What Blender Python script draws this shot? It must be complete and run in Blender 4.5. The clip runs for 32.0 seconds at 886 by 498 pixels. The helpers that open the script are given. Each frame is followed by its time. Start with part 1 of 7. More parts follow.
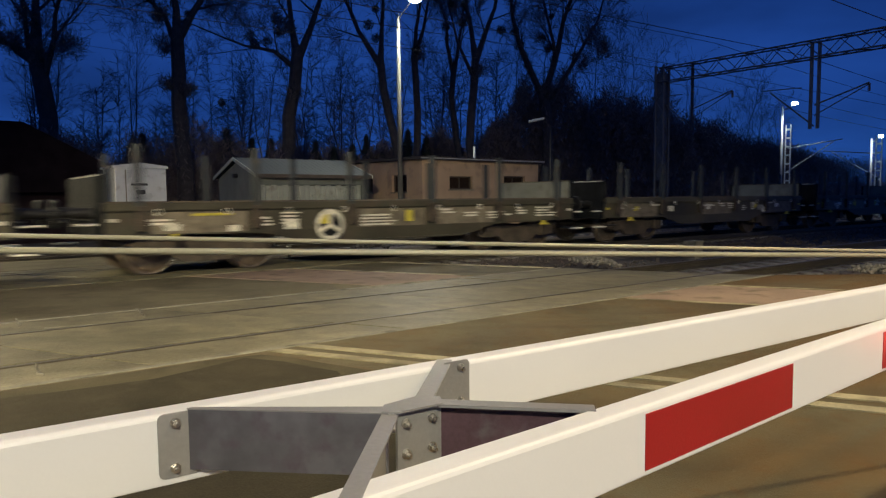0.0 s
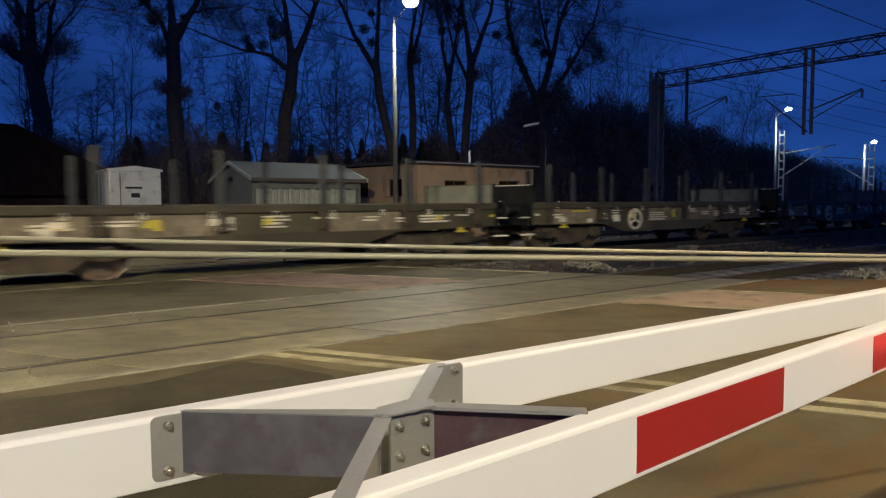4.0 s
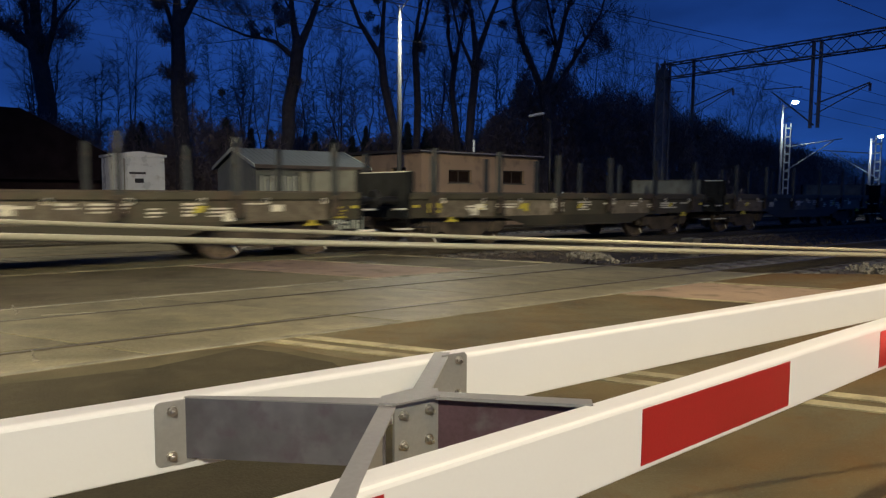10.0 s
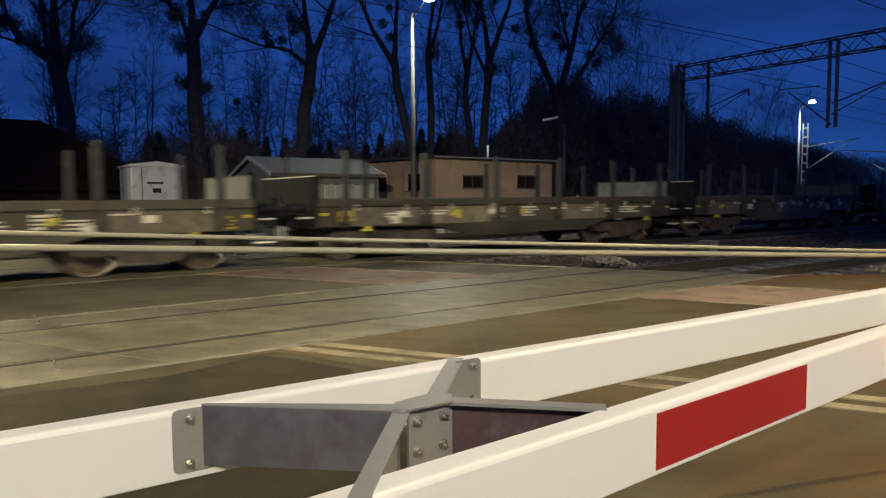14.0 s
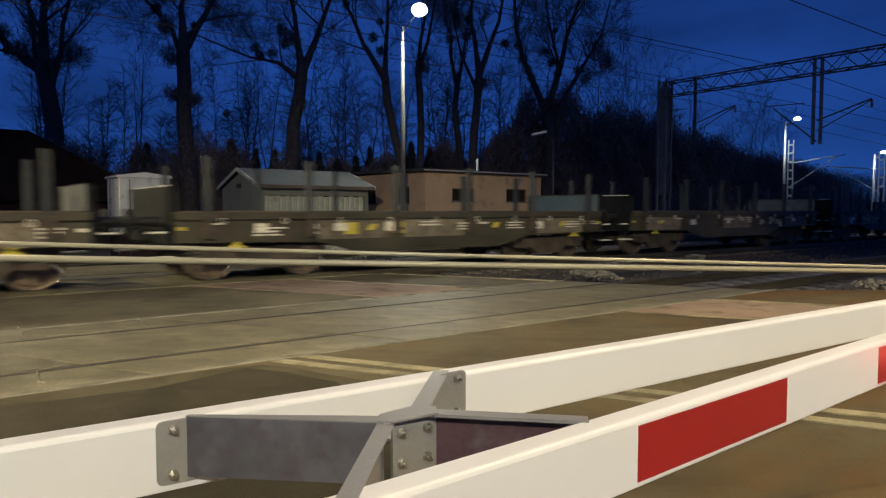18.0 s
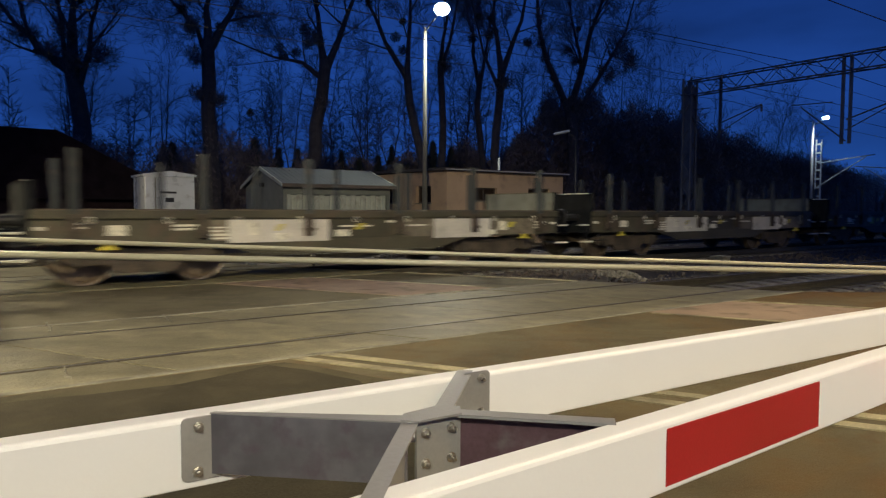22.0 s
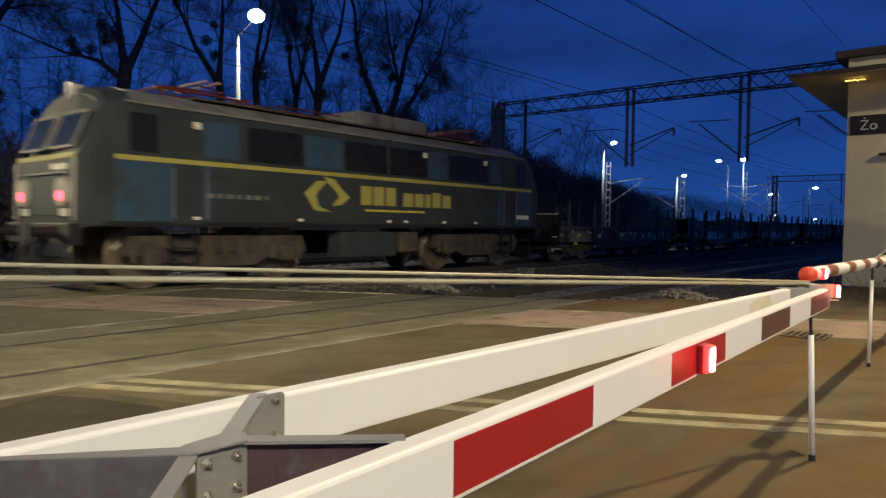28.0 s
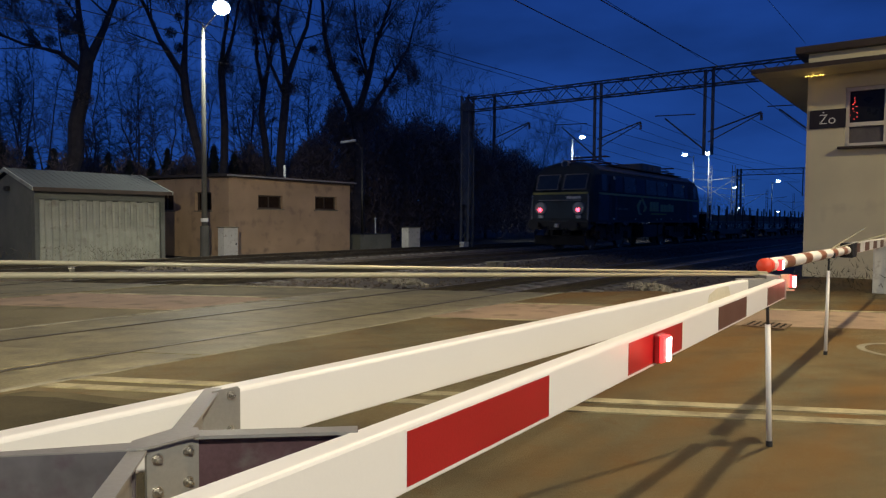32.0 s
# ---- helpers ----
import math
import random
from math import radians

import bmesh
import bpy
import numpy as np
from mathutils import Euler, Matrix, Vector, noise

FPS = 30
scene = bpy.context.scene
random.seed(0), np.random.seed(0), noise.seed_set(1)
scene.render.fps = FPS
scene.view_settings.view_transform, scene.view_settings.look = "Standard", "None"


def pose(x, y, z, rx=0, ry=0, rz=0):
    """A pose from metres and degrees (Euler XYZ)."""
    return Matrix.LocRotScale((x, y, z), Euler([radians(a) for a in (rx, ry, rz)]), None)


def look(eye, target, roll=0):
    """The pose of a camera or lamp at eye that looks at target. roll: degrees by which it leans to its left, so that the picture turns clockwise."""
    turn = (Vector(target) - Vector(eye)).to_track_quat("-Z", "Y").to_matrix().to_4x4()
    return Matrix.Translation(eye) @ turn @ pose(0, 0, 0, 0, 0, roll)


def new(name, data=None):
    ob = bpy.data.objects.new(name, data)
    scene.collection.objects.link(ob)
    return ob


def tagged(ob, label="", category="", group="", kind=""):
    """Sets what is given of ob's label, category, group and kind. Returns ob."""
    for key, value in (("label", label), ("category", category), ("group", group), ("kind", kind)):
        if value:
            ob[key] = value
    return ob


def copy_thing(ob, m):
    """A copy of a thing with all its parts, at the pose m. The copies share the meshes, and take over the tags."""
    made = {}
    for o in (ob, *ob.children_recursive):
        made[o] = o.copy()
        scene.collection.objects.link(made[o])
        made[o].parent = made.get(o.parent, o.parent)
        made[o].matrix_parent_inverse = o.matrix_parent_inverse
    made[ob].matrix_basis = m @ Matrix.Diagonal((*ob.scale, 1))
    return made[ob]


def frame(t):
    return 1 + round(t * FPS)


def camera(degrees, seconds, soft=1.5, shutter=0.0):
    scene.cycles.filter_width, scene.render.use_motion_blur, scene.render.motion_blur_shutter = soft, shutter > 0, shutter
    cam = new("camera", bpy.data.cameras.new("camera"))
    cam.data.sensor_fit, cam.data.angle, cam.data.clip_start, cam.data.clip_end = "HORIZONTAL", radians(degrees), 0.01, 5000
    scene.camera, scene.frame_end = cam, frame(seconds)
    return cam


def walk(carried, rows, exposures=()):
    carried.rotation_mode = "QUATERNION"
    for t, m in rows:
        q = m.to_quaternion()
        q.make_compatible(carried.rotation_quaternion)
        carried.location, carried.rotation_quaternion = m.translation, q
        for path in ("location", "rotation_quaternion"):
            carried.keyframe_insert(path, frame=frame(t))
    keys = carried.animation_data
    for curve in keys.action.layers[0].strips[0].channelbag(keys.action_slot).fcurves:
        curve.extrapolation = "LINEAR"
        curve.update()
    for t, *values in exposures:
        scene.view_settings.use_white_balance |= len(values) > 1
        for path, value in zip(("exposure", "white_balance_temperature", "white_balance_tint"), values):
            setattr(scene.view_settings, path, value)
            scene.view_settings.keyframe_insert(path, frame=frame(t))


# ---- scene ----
cam = camera(66.1, 32.0, soft=1.25, shutter=0.9)
PATH = [
    (0, (-0.081, -0.078, 1.246), (-0.107, 1.916, 1.098), -0.5),
    (0.5, (-0.078, -0.079, 1.247), (-0.108, 1.915, 1.107), -0.3),
    (1, (-0.078, -0.084, 1.247), (-0.114, 1.911, 1.108), -0.5),
    (1.5, (-0.078, -0.082, 1.247), (-0.106, 1.914, 1.116), -0.6),
    (2, (-0.079, -0.076, 1.244), (-0.11, 1.918, 1.092), -0.6),
    (2.5, (-0.081, -0.075, 1.244), (-0.101, 1.919, 1.089), -0.3),
    (3, (-0.081, -0.076, 1.245), (-0.095, 1.918, 1.094), -0.2),
    (3.5, (-0.078, -0.081, 1.245), (-0.091, 1.914, 1.102), -0.4),
    (5.5, (-0.078, -0.088, 1.247), (-0.083, 1.908, 1.121), 0.1),
    (6, (-0.075, -0.087, 1.247), (-0.081, 1.908, 1.119), -0.1),
    (6.5, (-0.075, -0.093, 1.247), (-0.092, 1.903, 1.122), -0.1),
    (7, (-0.077, -0.093, 1.247), (-0.108, 1.903, 1.119), -0.1),
    (7.5, (-0.08, -0.091, 1.246), (-0.125, 1.904, 1.117), -0.1),
    (8, (-0.076, -0.086, 1.245), (-0.131, 1.908, 1.11), 0.0),
    (8.5, (-0.081, -0.079, 1.245), (-0.12, 1.915, 1.099), 0.4),
    (9, (-0.084, -0.08, 1.246), (-0.121, 1.915, 1.106), 0.2),
    (9.5, (-0.082, -0.078, 1.243), (-0.115, 1.916, 1.101), -0.0),
    (10, (-0.084, -0.076, 1.244), (-0.104, 1.916, 1.077), 0.4),
    (10.5, (-0.084, -0.061, 1.243), (-0.098, 1.931, 1.069), 0.4),
    (11, (-0.079, -0.079, 1.243), (-0.09, 1.916, 1.099), -0.2),
    (11.5, (-0.079, -0.081, 1.243), (-0.101, 1.913, 1.091), -0.1),
    (12, (-0.08, -0.078, 1.244), (-0.101, 1.917, 1.096), 0.0),
    (12.5, (-0.081, -0.075, 1.244), (-0.098, 1.919, 1.085), 0.0),
    (13, (-0.081, -0.076, 1.244), (-0.103, 1.917, 1.08), -0.2),
    (13.5, (-0.079, -0.077, 1.243), (-0.118, 1.918, 1.096), -0.3),
    (14, (-0.078, -0.083, 1.246), (-0.143, 1.91, 1.095), -0.4),
    (14.5, (-0.077, -0.081, 1.242), (-0.146, 1.912, 1.099), -0.0),
    (16.5, (-0.071, -0.092, 1.248), (-0.105, 1.904, 1.124), -0.3),
    (17, (-0.069, -0.071, 1.247), (-0.104, 1.924, 1.122), -0.1),
    (17.5, (-0.074, -0.09, 1.245), (-0.101, 1.906, 1.12), 0.0),
    (18, (-0.071, -0.096, 1.247), (-0.104, 1.9, 1.134), 0.0),
    (18.5, (-0.069, -0.101, 1.247), (-0.122, 1.896, 1.141), -0.2),
    (19, (-0.068, -0.097, 1.245), (-0.129, 1.899, 1.134), -0.2),
    (19.5, (-0.068, -0.093, 1.245), (-0.134, 1.902, 1.122), -0.4),
    (20, (-0.069, -0.093, 1.245), (-0.132, 1.903, 1.139), -0.4),
    (20.5, (-0.07, -0.089, 1.245), (-0.132, 1.907, 1.129), -0.4),
    (21, (-0.069, -0.083, 1.243), (-0.133, 1.912, 1.115), -0.1),
    (21.5, (-0.072, -0.086, 1.246), (-0.148, 1.909, 1.129), -0.0),
    (22, (-0.078, -0.085, 1.245), (-0.173, 1.909, 1.13), 0.2),
    (22.5, (-0.079, -0.083, 1.244), (-0.195, 1.91, 1.123), 0.1),
    (23, (-0.08, -0.081, 1.245), (-0.185, 1.912, 1.125), 0.3),
    (23.5, (-0.08, -0.075, 1.245), (-0.161, 1.919, 1.127), 0.5),
    (24, (-0.078, -0.079, 1.246), (-0.132, 1.918, 1.136), 0.7),
    (24.5, (-0.073, -0.073, 1.244), (-0.105, 1.923, 1.124), 0.1),
    (26.5, (-0.05, -0.071, 1.251), (0.17, 1.914, 1.161), 0.8),
    (27, (-0.049, -0.078, 1.252), (0.245, 1.898, 1.16), 0.8),
    (27.5, (-0.045, -0.084, 1.253), (0.316, 1.881, 1.167), 1.1),
    (28, (-0.03, -0.08, 1.253), (0.399, 1.872, 1.181), 0.7),
    (28.5, (-0.024, -0.09, 1.253), (0.422, 1.859, 1.196), 0.6),
    (29, (-0.019, -0.104, 1.255), (0.433, 1.844, 1.211), 0.4),
    (29.5, (-0.011, -0.108, 1.255), (0.456, 1.836, 1.203), 0.3),
    (30, (-0.009, -0.104, 1.252), (0.463, 1.838, 1.188), 0.1),
    (30.5, (-0.011, -0.115, 1.254), (0.478, 1.822, 1.168), -0.0),
    (31, (-0.007, -0.1, 1.251), (0.505, 1.831, 1.162), 0.3),
    (31.5, (-0.004, -0.095, 1.25), (0.512, 1.835, 1.155), 0.3),
    (32, (-0.001, -0.097, 1.251), (0.511, 1.834, 1.163), 0.4),
]
walk(cam, [(t, look(eye, target, roll)) for t, eye, target, roll in PATH])

# ---- world and lights ----
TRACK = 38.0                      # direction of the tracks, degrees from +x
U = Vector((math.cos(radians(TRACK)), math.sin(radians(TRACK)), 0))
N = Vector((-U.y, U.x, 0))


def place(s, n, z=0.0, turn=0.0):
    """A pose at s metres along the tracks, n metres across them."""
    p = U * s + N * n
    return pose(p.x, p.y, z, 0, 0, TRACK + turn)


world = bpy.data.worlds.new("dusk_sky")
scene.world = world
world.use_nodes = True
wn, wl = world.node_tree.nodes, world.node_tree.links
wn.clear()
w_out = wn.new("ShaderNodeOutputWorld")
w_bg = wn.new("ShaderNodeBackground")
w_tc = wn.new("ShaderNodeTexCoord")
w_sep = wn.new("ShaderNodeSeparateXYZ")
w_ramp = wn.new("ShaderNodeValToRGB")
w_noise = wn.new("ShaderNodeTexNoise")
w_map = wn.new("ShaderNodeMapping")
w_mix = wn.new("ShaderNodeMix")
w_mix.data_type, w_mix.blend_type = "RGBA", "MULTIPLY"
w_map.inputs["Scale"].default_value = (2.2, 2.2, 7.0)
w_noise.inputs["Scale"].default_value = 1.6
w_noise.inputs["Detail"].default_value = 5
w_cl = wn.new("ShaderNodeMapRange")
w_cl.inputs["From Min"].default_value, w_cl.inputs["From Max"].default_value = 0.3, 0.7
w_cl.inputs["To Min"].default_value, w_cl.inputs["To Max"].default_value = 0.66, 1.18
stops = w_ramp.color_ramp.elements
stops[0].position, stops[0].color = 0.0, (0.012, 0.058, 0.25, 1)
stops[1].position, stops[1].color = 1.0, (0.005, 0.018, 0.10, 1)
mid = stops.new(0.12)
mid.color = (0.010, 0.048, 0.235, 1)
mid = stops.new(0.38)
mid.color = (0.007, 0.033, 0.18, 1)
wl.new(w_tc.outputs["Generated"], w_sep.inputs[0])
wl.new(w_sep.outputs["Z"], w_ramp.inputs["Fac"])
wl.new(w_tc.outputs["Generated"], w_map.inputs["Vector"])
wl.new(w_map.outputs[0], w_noise.inputs["Vector"])
wl.new(w_noise.outputs["Fac"], w_cl.inputs["Value"])
w_mix.inputs["Factor"].default_value = 1.0
wl.new(w_ramp.outputs["Color"], w_mix.inputs["A"])
wl.new(w_cl.outputs[0], w_mix.inputs["B"])
# the afterglow lies to the east of the tracks
w_glow = wn.new("ShaderNodeMapRange")
w_glow.inputs["From Min"].default_value, w_glow.inputs["From Max"].default_value = -0.4, 0.7
w_glow.inputs["To Min"].default_value, w_glow.inputs["To Max"].default_value = 0.98, 0.96
w_side = wn.new("ShaderNodeMix")
w_side.data_type, w_side.blend_type = "RGBA", "MULTIPLY"
w_side.inputs["Factor"].default_value = 1.0
wl.new(w_sep.outputs["X"], w_glow.inputs["Value"])
wl.new(w_mix.outputs["Result"], w_side.inputs["A"])
wl.new(w_glow.outputs[0], w_side.inputs["B"])
wl.new(w_side.outputs["Result"], w_bg.inputs["Color"])
w_bg.inputs["Strength"].default_value = 1.12
wl.new(w_bg.outputs[0], w_out.inputs[0])


def lamp(name, at, watts, colour, size=0.15, kind="POINT", aim=None, cone=150):
    data = bpy.data.lights.new(name, kind)
    data.energy, data.color = watts, colour
    data.shadow_soft_size = size
    if kind == "SPOT":
        data.spot_size, data.spot_blend = radians(cone), 0.7
    ob = new(name, data)
    ob.matrix_world = look(at, aim) if aim else Matrix.Translation(at)
    return ob


WARM, COOL = (1.0, 0.86, 0.53), (0.90, 0.98, 0.92)
# the street lamp over the barrier, the yard lamp on its pole, the lamps down the line
lamp("street_light", (6.4, 5.0, 8.0), 3300, (1.0, 0.82, 0.47), 0.16, "SPOT", (5.4, 4.4, 0), 106)
lamp("street_light_near", (6.6, -0.6, 7.8), 1050, (1.0, 0.72, 0.37), 0.16, "SPOT", (3.4, 1.6, 0), 100)
lamp("street_light_behind", (2.6, -10.0, 8.0), 6000, (0.99, 0.96, 0.76), 0.2, "SPOT", (2.6, 2.2, 0), 58)
# the next two: unseen lights added to brighten train, crossing and signal box
lamp("street_light_road", (-3.5, -6.0, 8.5), 10800, (1.0, 0.86, 0.55), 0.2, "SPOT", (-4.7, 12.3, 0.3), 53)
lamp("street_light_signal_box", (13.6, 3.4, 7.6), 1450, (1.0, 0.84, 0.48), 0.2, "SPOT", (12.2, 11.0, 1.4), 92)
lamp("yard_light", (-1.2, 24.2, 8.0), 1900, (1.0, 0.98, 0.82), 0.2, "SPOT", (-1.1, 23.2, 0), 152)
# one more unseen light, added to reach the ground under the train
lamp("street_light_far", place(-3.0, 26.5, 7.0).translation, 7400, WARM, 0.2, "SPOT", place(1.5, 14.0, 0).translation, 70)

# ---- materials ----


def material(name, base, rough=0.6, metal=0.0, var=0.25, scale=3.0, fine=60.0, bump=0.15, dirt=None, dirt_amount=0.0, per=0.0, spec=0.5, stretch=(1, 1, 1)):
    """A painted, worn or mineral surface: base colour, broad stains, fine grain and relief."""
    m = bpy.data.materials.new(name)
    m.use_nodes = True
    nt = m.node_tree
    b = nt.nodes["Principled BSDF"]
    b.inputs["Roughness"].default_value, b.inputs["Metallic"].default_value = rough, metal
    b.inputs["Specular IOR Level"].default_value = spec
    tc, mp = nt.nodes.new("ShaderNodeTexCoord"), nt.nodes.new("ShaderNodeMapping")
    mp.inputs["Scale"].default_value = stretch
    nt.links.new(tc.outputs["Object"], mp.inputs["Vector"])
    broad, grain = nt.nodes.new("ShaderNodeTexNoise"), nt.nodes.new("ShaderNodeTexNoise")
    broad.inputs["Scale"].default_value, broad.inputs["Detail"].default_value = scale, 6
    grain.inputs["Scale"].default_value, grain.inputs["Detail"].default_value = fine, 3
    for x in (broad, grain):
        nt.links.new(mp.outputs[0], x.inputs["Vector"])
    hi, lo = [min(1, c * (1 + var)) for c in base], [c * (1 - var) for c in base]
    ramp = nt.nodes.new("ShaderNodeValToRGB")
    e = ramp.color_ramp.elements
    e[0].position, e[0].color = 0.3, (*lo, 1)
    e[1].position, e[1].color = 0.7, (*hi, 1)
    nt.links.new(broad.outputs["Fac"], ramp.inputs["Fac"])
    colour = ramp.outputs["Color"]
    g = nt.nodes.new("ShaderNodeMix")
    g.data_type, g.blend_type = "RGBA", "OVERLAY"
    g.inputs["Factor"].default_value = min(0.6, var * 1.2)
    nt.links.new(colour, g.inputs["A"])
    nt.links.new(grain.outputs["Fac"], g.inputs["B"])
    colour = g.outputs["Result"]
    if dirt:
        d = nt.nodes.new("ShaderNodeTexNoise")
        d.inputs["Scale"].default_value, d.inputs["Detail"].default_value = scale * 2.3, 8
        nt.links.new(mp.outputs[0], d.inputs["Vector"])
        r = nt.nodes.new("ShaderNodeMapRange")
        r.inputs["From Min"].default_value, r.inputs["From Max"].default_value = 0.62 - dirt_amount * 0.3, 0.72
        nt.links.new(d.outputs["Fac"], r.inputs["Value"])
        k = nt.nodes.new("ShaderNodeMix")
        k.data_type = "RGBA"
        nt.links.new(r.outputs[0], k.inputs["Factor"])
        nt.links.new(colour, k.inputs["A"])
        k.inputs["B"].default_value = (*dirt, 1)
        colour = k.outputs["Result"]
    if per:
        oi, hsv = nt.nodes.new("ShaderNodeObjectInfo"), nt.nodes.new("ShaderNodeHueSaturation")
        mr = nt.nodes.new("ShaderNodeMapRange")
        mr.inputs["To Min"].default_value, mr.inputs["To Max"].default_value = 1 - per, 1 + per
        nt.links.new(oi.outputs["Random"], mr.inputs["Value"])
        nt.links.new(mr.outputs[0], hsv.inputs["Value"])
        nt.links.new(colour, hsv.inputs["Color"])
        colour = hsv.outputs["Color"]
    nt.links.new(colour, b.inputs["Base Color"])
    rr = nt.nodes.new("ShaderNodeMapRange")
    rr.inputs["To Min"].default_value, rr.inputs["To Max"].default_value = max(0.03, rough - 0.14), min(1, rough + 0.14)
    nt.links.new(broad.outputs["Fac"], rr.inputs["Value"])
    nt.links.new(rr.outputs[0], b.inputs["Roughness"])
    if bump:
        bp = nt.nodes.new("ShaderNodeBump")
        bp.inputs["Strength"].default_value, bp.inputs["Distance"].default_value = bump, 0.01
        nt.links.new(grain.outputs["Fac"], bp.inputs["Height"])
        nt.links.new(bp.outputs[0], b.inputs["Normal"])
    return m


def glow(name, colour, strength):
    m = bpy.data.materials.new(name)
    m.use_nodes = True
    b = m.node_tree.nodes["Principled BSDF"]
    b.inputs["Base Color"].default_value = (*[min(0.8, c) for c in colour], 1)
    b.inputs["Emission Color"].default_value = (*colour, 1)
    b.inputs["Emission Strength"].default_value = strength
    return m


def road_surface(name, base, rust, pale, turn, rusty=(),  rough=0.68, spec=0.08, cracks=False):
    """Old asphalt: mottled patches, streaks of rust along the road, chips, fine cracks, wet-looking worn spots."""
    m = material(name, base, rough, 0, 0.30, 0.55, 110, 0.5, tuple(c * 0.55 for c in base), 0.35, spec=spec)
    nt = m.node_tree
    b = nt.nodes["Principled BSDF"]
    colour = b.inputs["Base Color"].links[0].from_socket
    tc = nt.nodes.new("ShaderNodeTexCoord")

    def layer(colour, paint, scale, stretch, lo, hi, amount, kind="noise", twist=0.0):
        mp = nt.nodes.new("ShaderNodeMapping")
        mp.inputs["Rotation"].default_value = (0, 0, radians(turn + twist))
        mp.inputs["Scale"].default_value = stretch
        nt.links.new(tc.outputs["Object"], mp.inputs["Vector"])
        if kind == "noise":
            tx = nt.nodes.new("ShaderNodeTexNoise")
            tx.inputs["Detail"].default_value = 6
            out = tx.outputs["Fac"]
        else:
            tx = nt.nodes.new("ShaderNodeTexVoronoi")
            tx.feature = "DISTANCE_TO_EDGE"
            out = tx.outputs["Distance"]
        tx.inputs["Scale"].default_value = scale
        nt.links.new(mp.outputs[0], tx.inputs["Vector"])
        r = nt.nodes.new("ShaderNodeMapRange")
        r.inputs["From Min"].default_value, r.inputs["From Max"].default_value = lo, hi
        r.inputs["To Max"].default_value = amount
        nt.links.new(out, r.inputs["Value"])
        k = nt.nodes.new("ShaderNodeMix")
        k.data_type = "RGBA"
        nt.links.new(r.outputs[0], k.inputs["Factor"])
        nt.links.new(colour, k.inputs["A"])
        k.inputs["B"].default_value = (*paint, 1)
        return k.outputs["Result"]

    # rust from the barrier's drips and the wheels lies in one lane only
    lanes = layer(colour, rust, 1.0, (0.20, 1.7, 1), 0.38, 0.60, 0.85, "noise", 29.0)
    mp = nt.nodes.new("ShaderNodeMapping")
    mp.inputs["Rotation"].default_value = (0, 0, radians(turn))
    sx = nt.nodes.new("ShaderNodeSeparateXYZ")
    ramp = nt.nodes.new("ShaderNodeMapRange")
    ramp.inputs["From Min"].default_value, ramp.inputs["From Max"].default_value = rusty
    nt.links.new(tc.outputs["Object"], mp.inputs["Vector"])
    nt.links.new(mp.outputs[0], sx.inputs[0])
    nt.links.new(sx.outputs["Y"], ramp.inputs["Value"])
    pick = nt.nodes.new("ShaderNodeMix")
    pick.data_type = "RGBA"
    nt.links.new(ramp.outputs[0], pick.inputs["Factor"])
    nt.links.new(colour, pick.inputs["A"])
    nt.links.new(lanes, pick.inputs["B"])
    colour = pick.outputs["Result"]
    colour = layer(colour, pale, 0.7, (0.9, 0.35, 1), 0.55, 0.75, 0.55)
    colour = layer(colour, pale, 26.0, (1, 1, 1), 0.66, 0.76, 0.6)
    if cracks:
        colour = layer(colour, tuple(c * 0.3 for c in base), 0.42, (1.0, 0.8, 1), 0.006, 0.0, 0.7, "cracks")
    nt.links.new(colour, b.inputs["Base Color"])
    return m


ASPHALT = road_surface("asphalt", (0.138, 0.120, 0.074), (0.118, 0.062, 0.020), (0.165, 0.145, 0.095), -29, (-30.0, -40.0))
ASPHALT_NEAR = road_surface("dark_asphalt", (0.110, 0.094, 0.056), (0.125, 0.066, 0.020), (0.150, 0.130, 0.080), -29, (1.0, -0.5))


def weather(m, spots):
    """Stains that run on over the joints: each of scale, from, to, amount, colour."""
    nt = m.node_tree
    b = nt.nodes["Principled BSDF"]
    geo = nt.nodes.new("ShaderNodeNewGeometry")
    for scale, lo, hi, amount, paint, stretch in spots:
        mp, tx, r, k = nt.nodes.new("ShaderNodeMapping"), nt.nodes.new("ShaderNodeTexNoise"), nt.nodes.new("ShaderNodeMapRange"), nt.nodes.new("ShaderNodeMix")
        mp.inputs["Rotation"].default_value = (0, 0, radians(-9))
        mp.inputs["Scale"].default_value = stretch
        tx.inputs["Scale"].default_value, tx.inputs["Detail"].default_value, tx.inputs["Roughness"].default_value = scale, 7, 0.62
        r.inputs["From Min"].default_value, r.inputs["From Max"].default_value, r.inputs["To Max"].default_value = lo, hi, amount
        k.data_type = "RGBA"
        k.inputs["B"].default_value = (*paint, 1)
        nt.links.new(geo.outputs["Position"], mp.inputs["Vector"])
        nt.links.new(mp.outputs[0], tx.inputs["Vector"])
        nt.links.new(tx.outputs["Fac"], r.inputs["Value"])
        nt.links.new(r.outputs[0], k.inputs["Factor"])
        nt.links.new(b.inputs["Base Color"].links[0].from_socket, k.inputs["A"])
        nt.links.new(k.outputs["Result"], b.inputs["Base Color"])
    return m


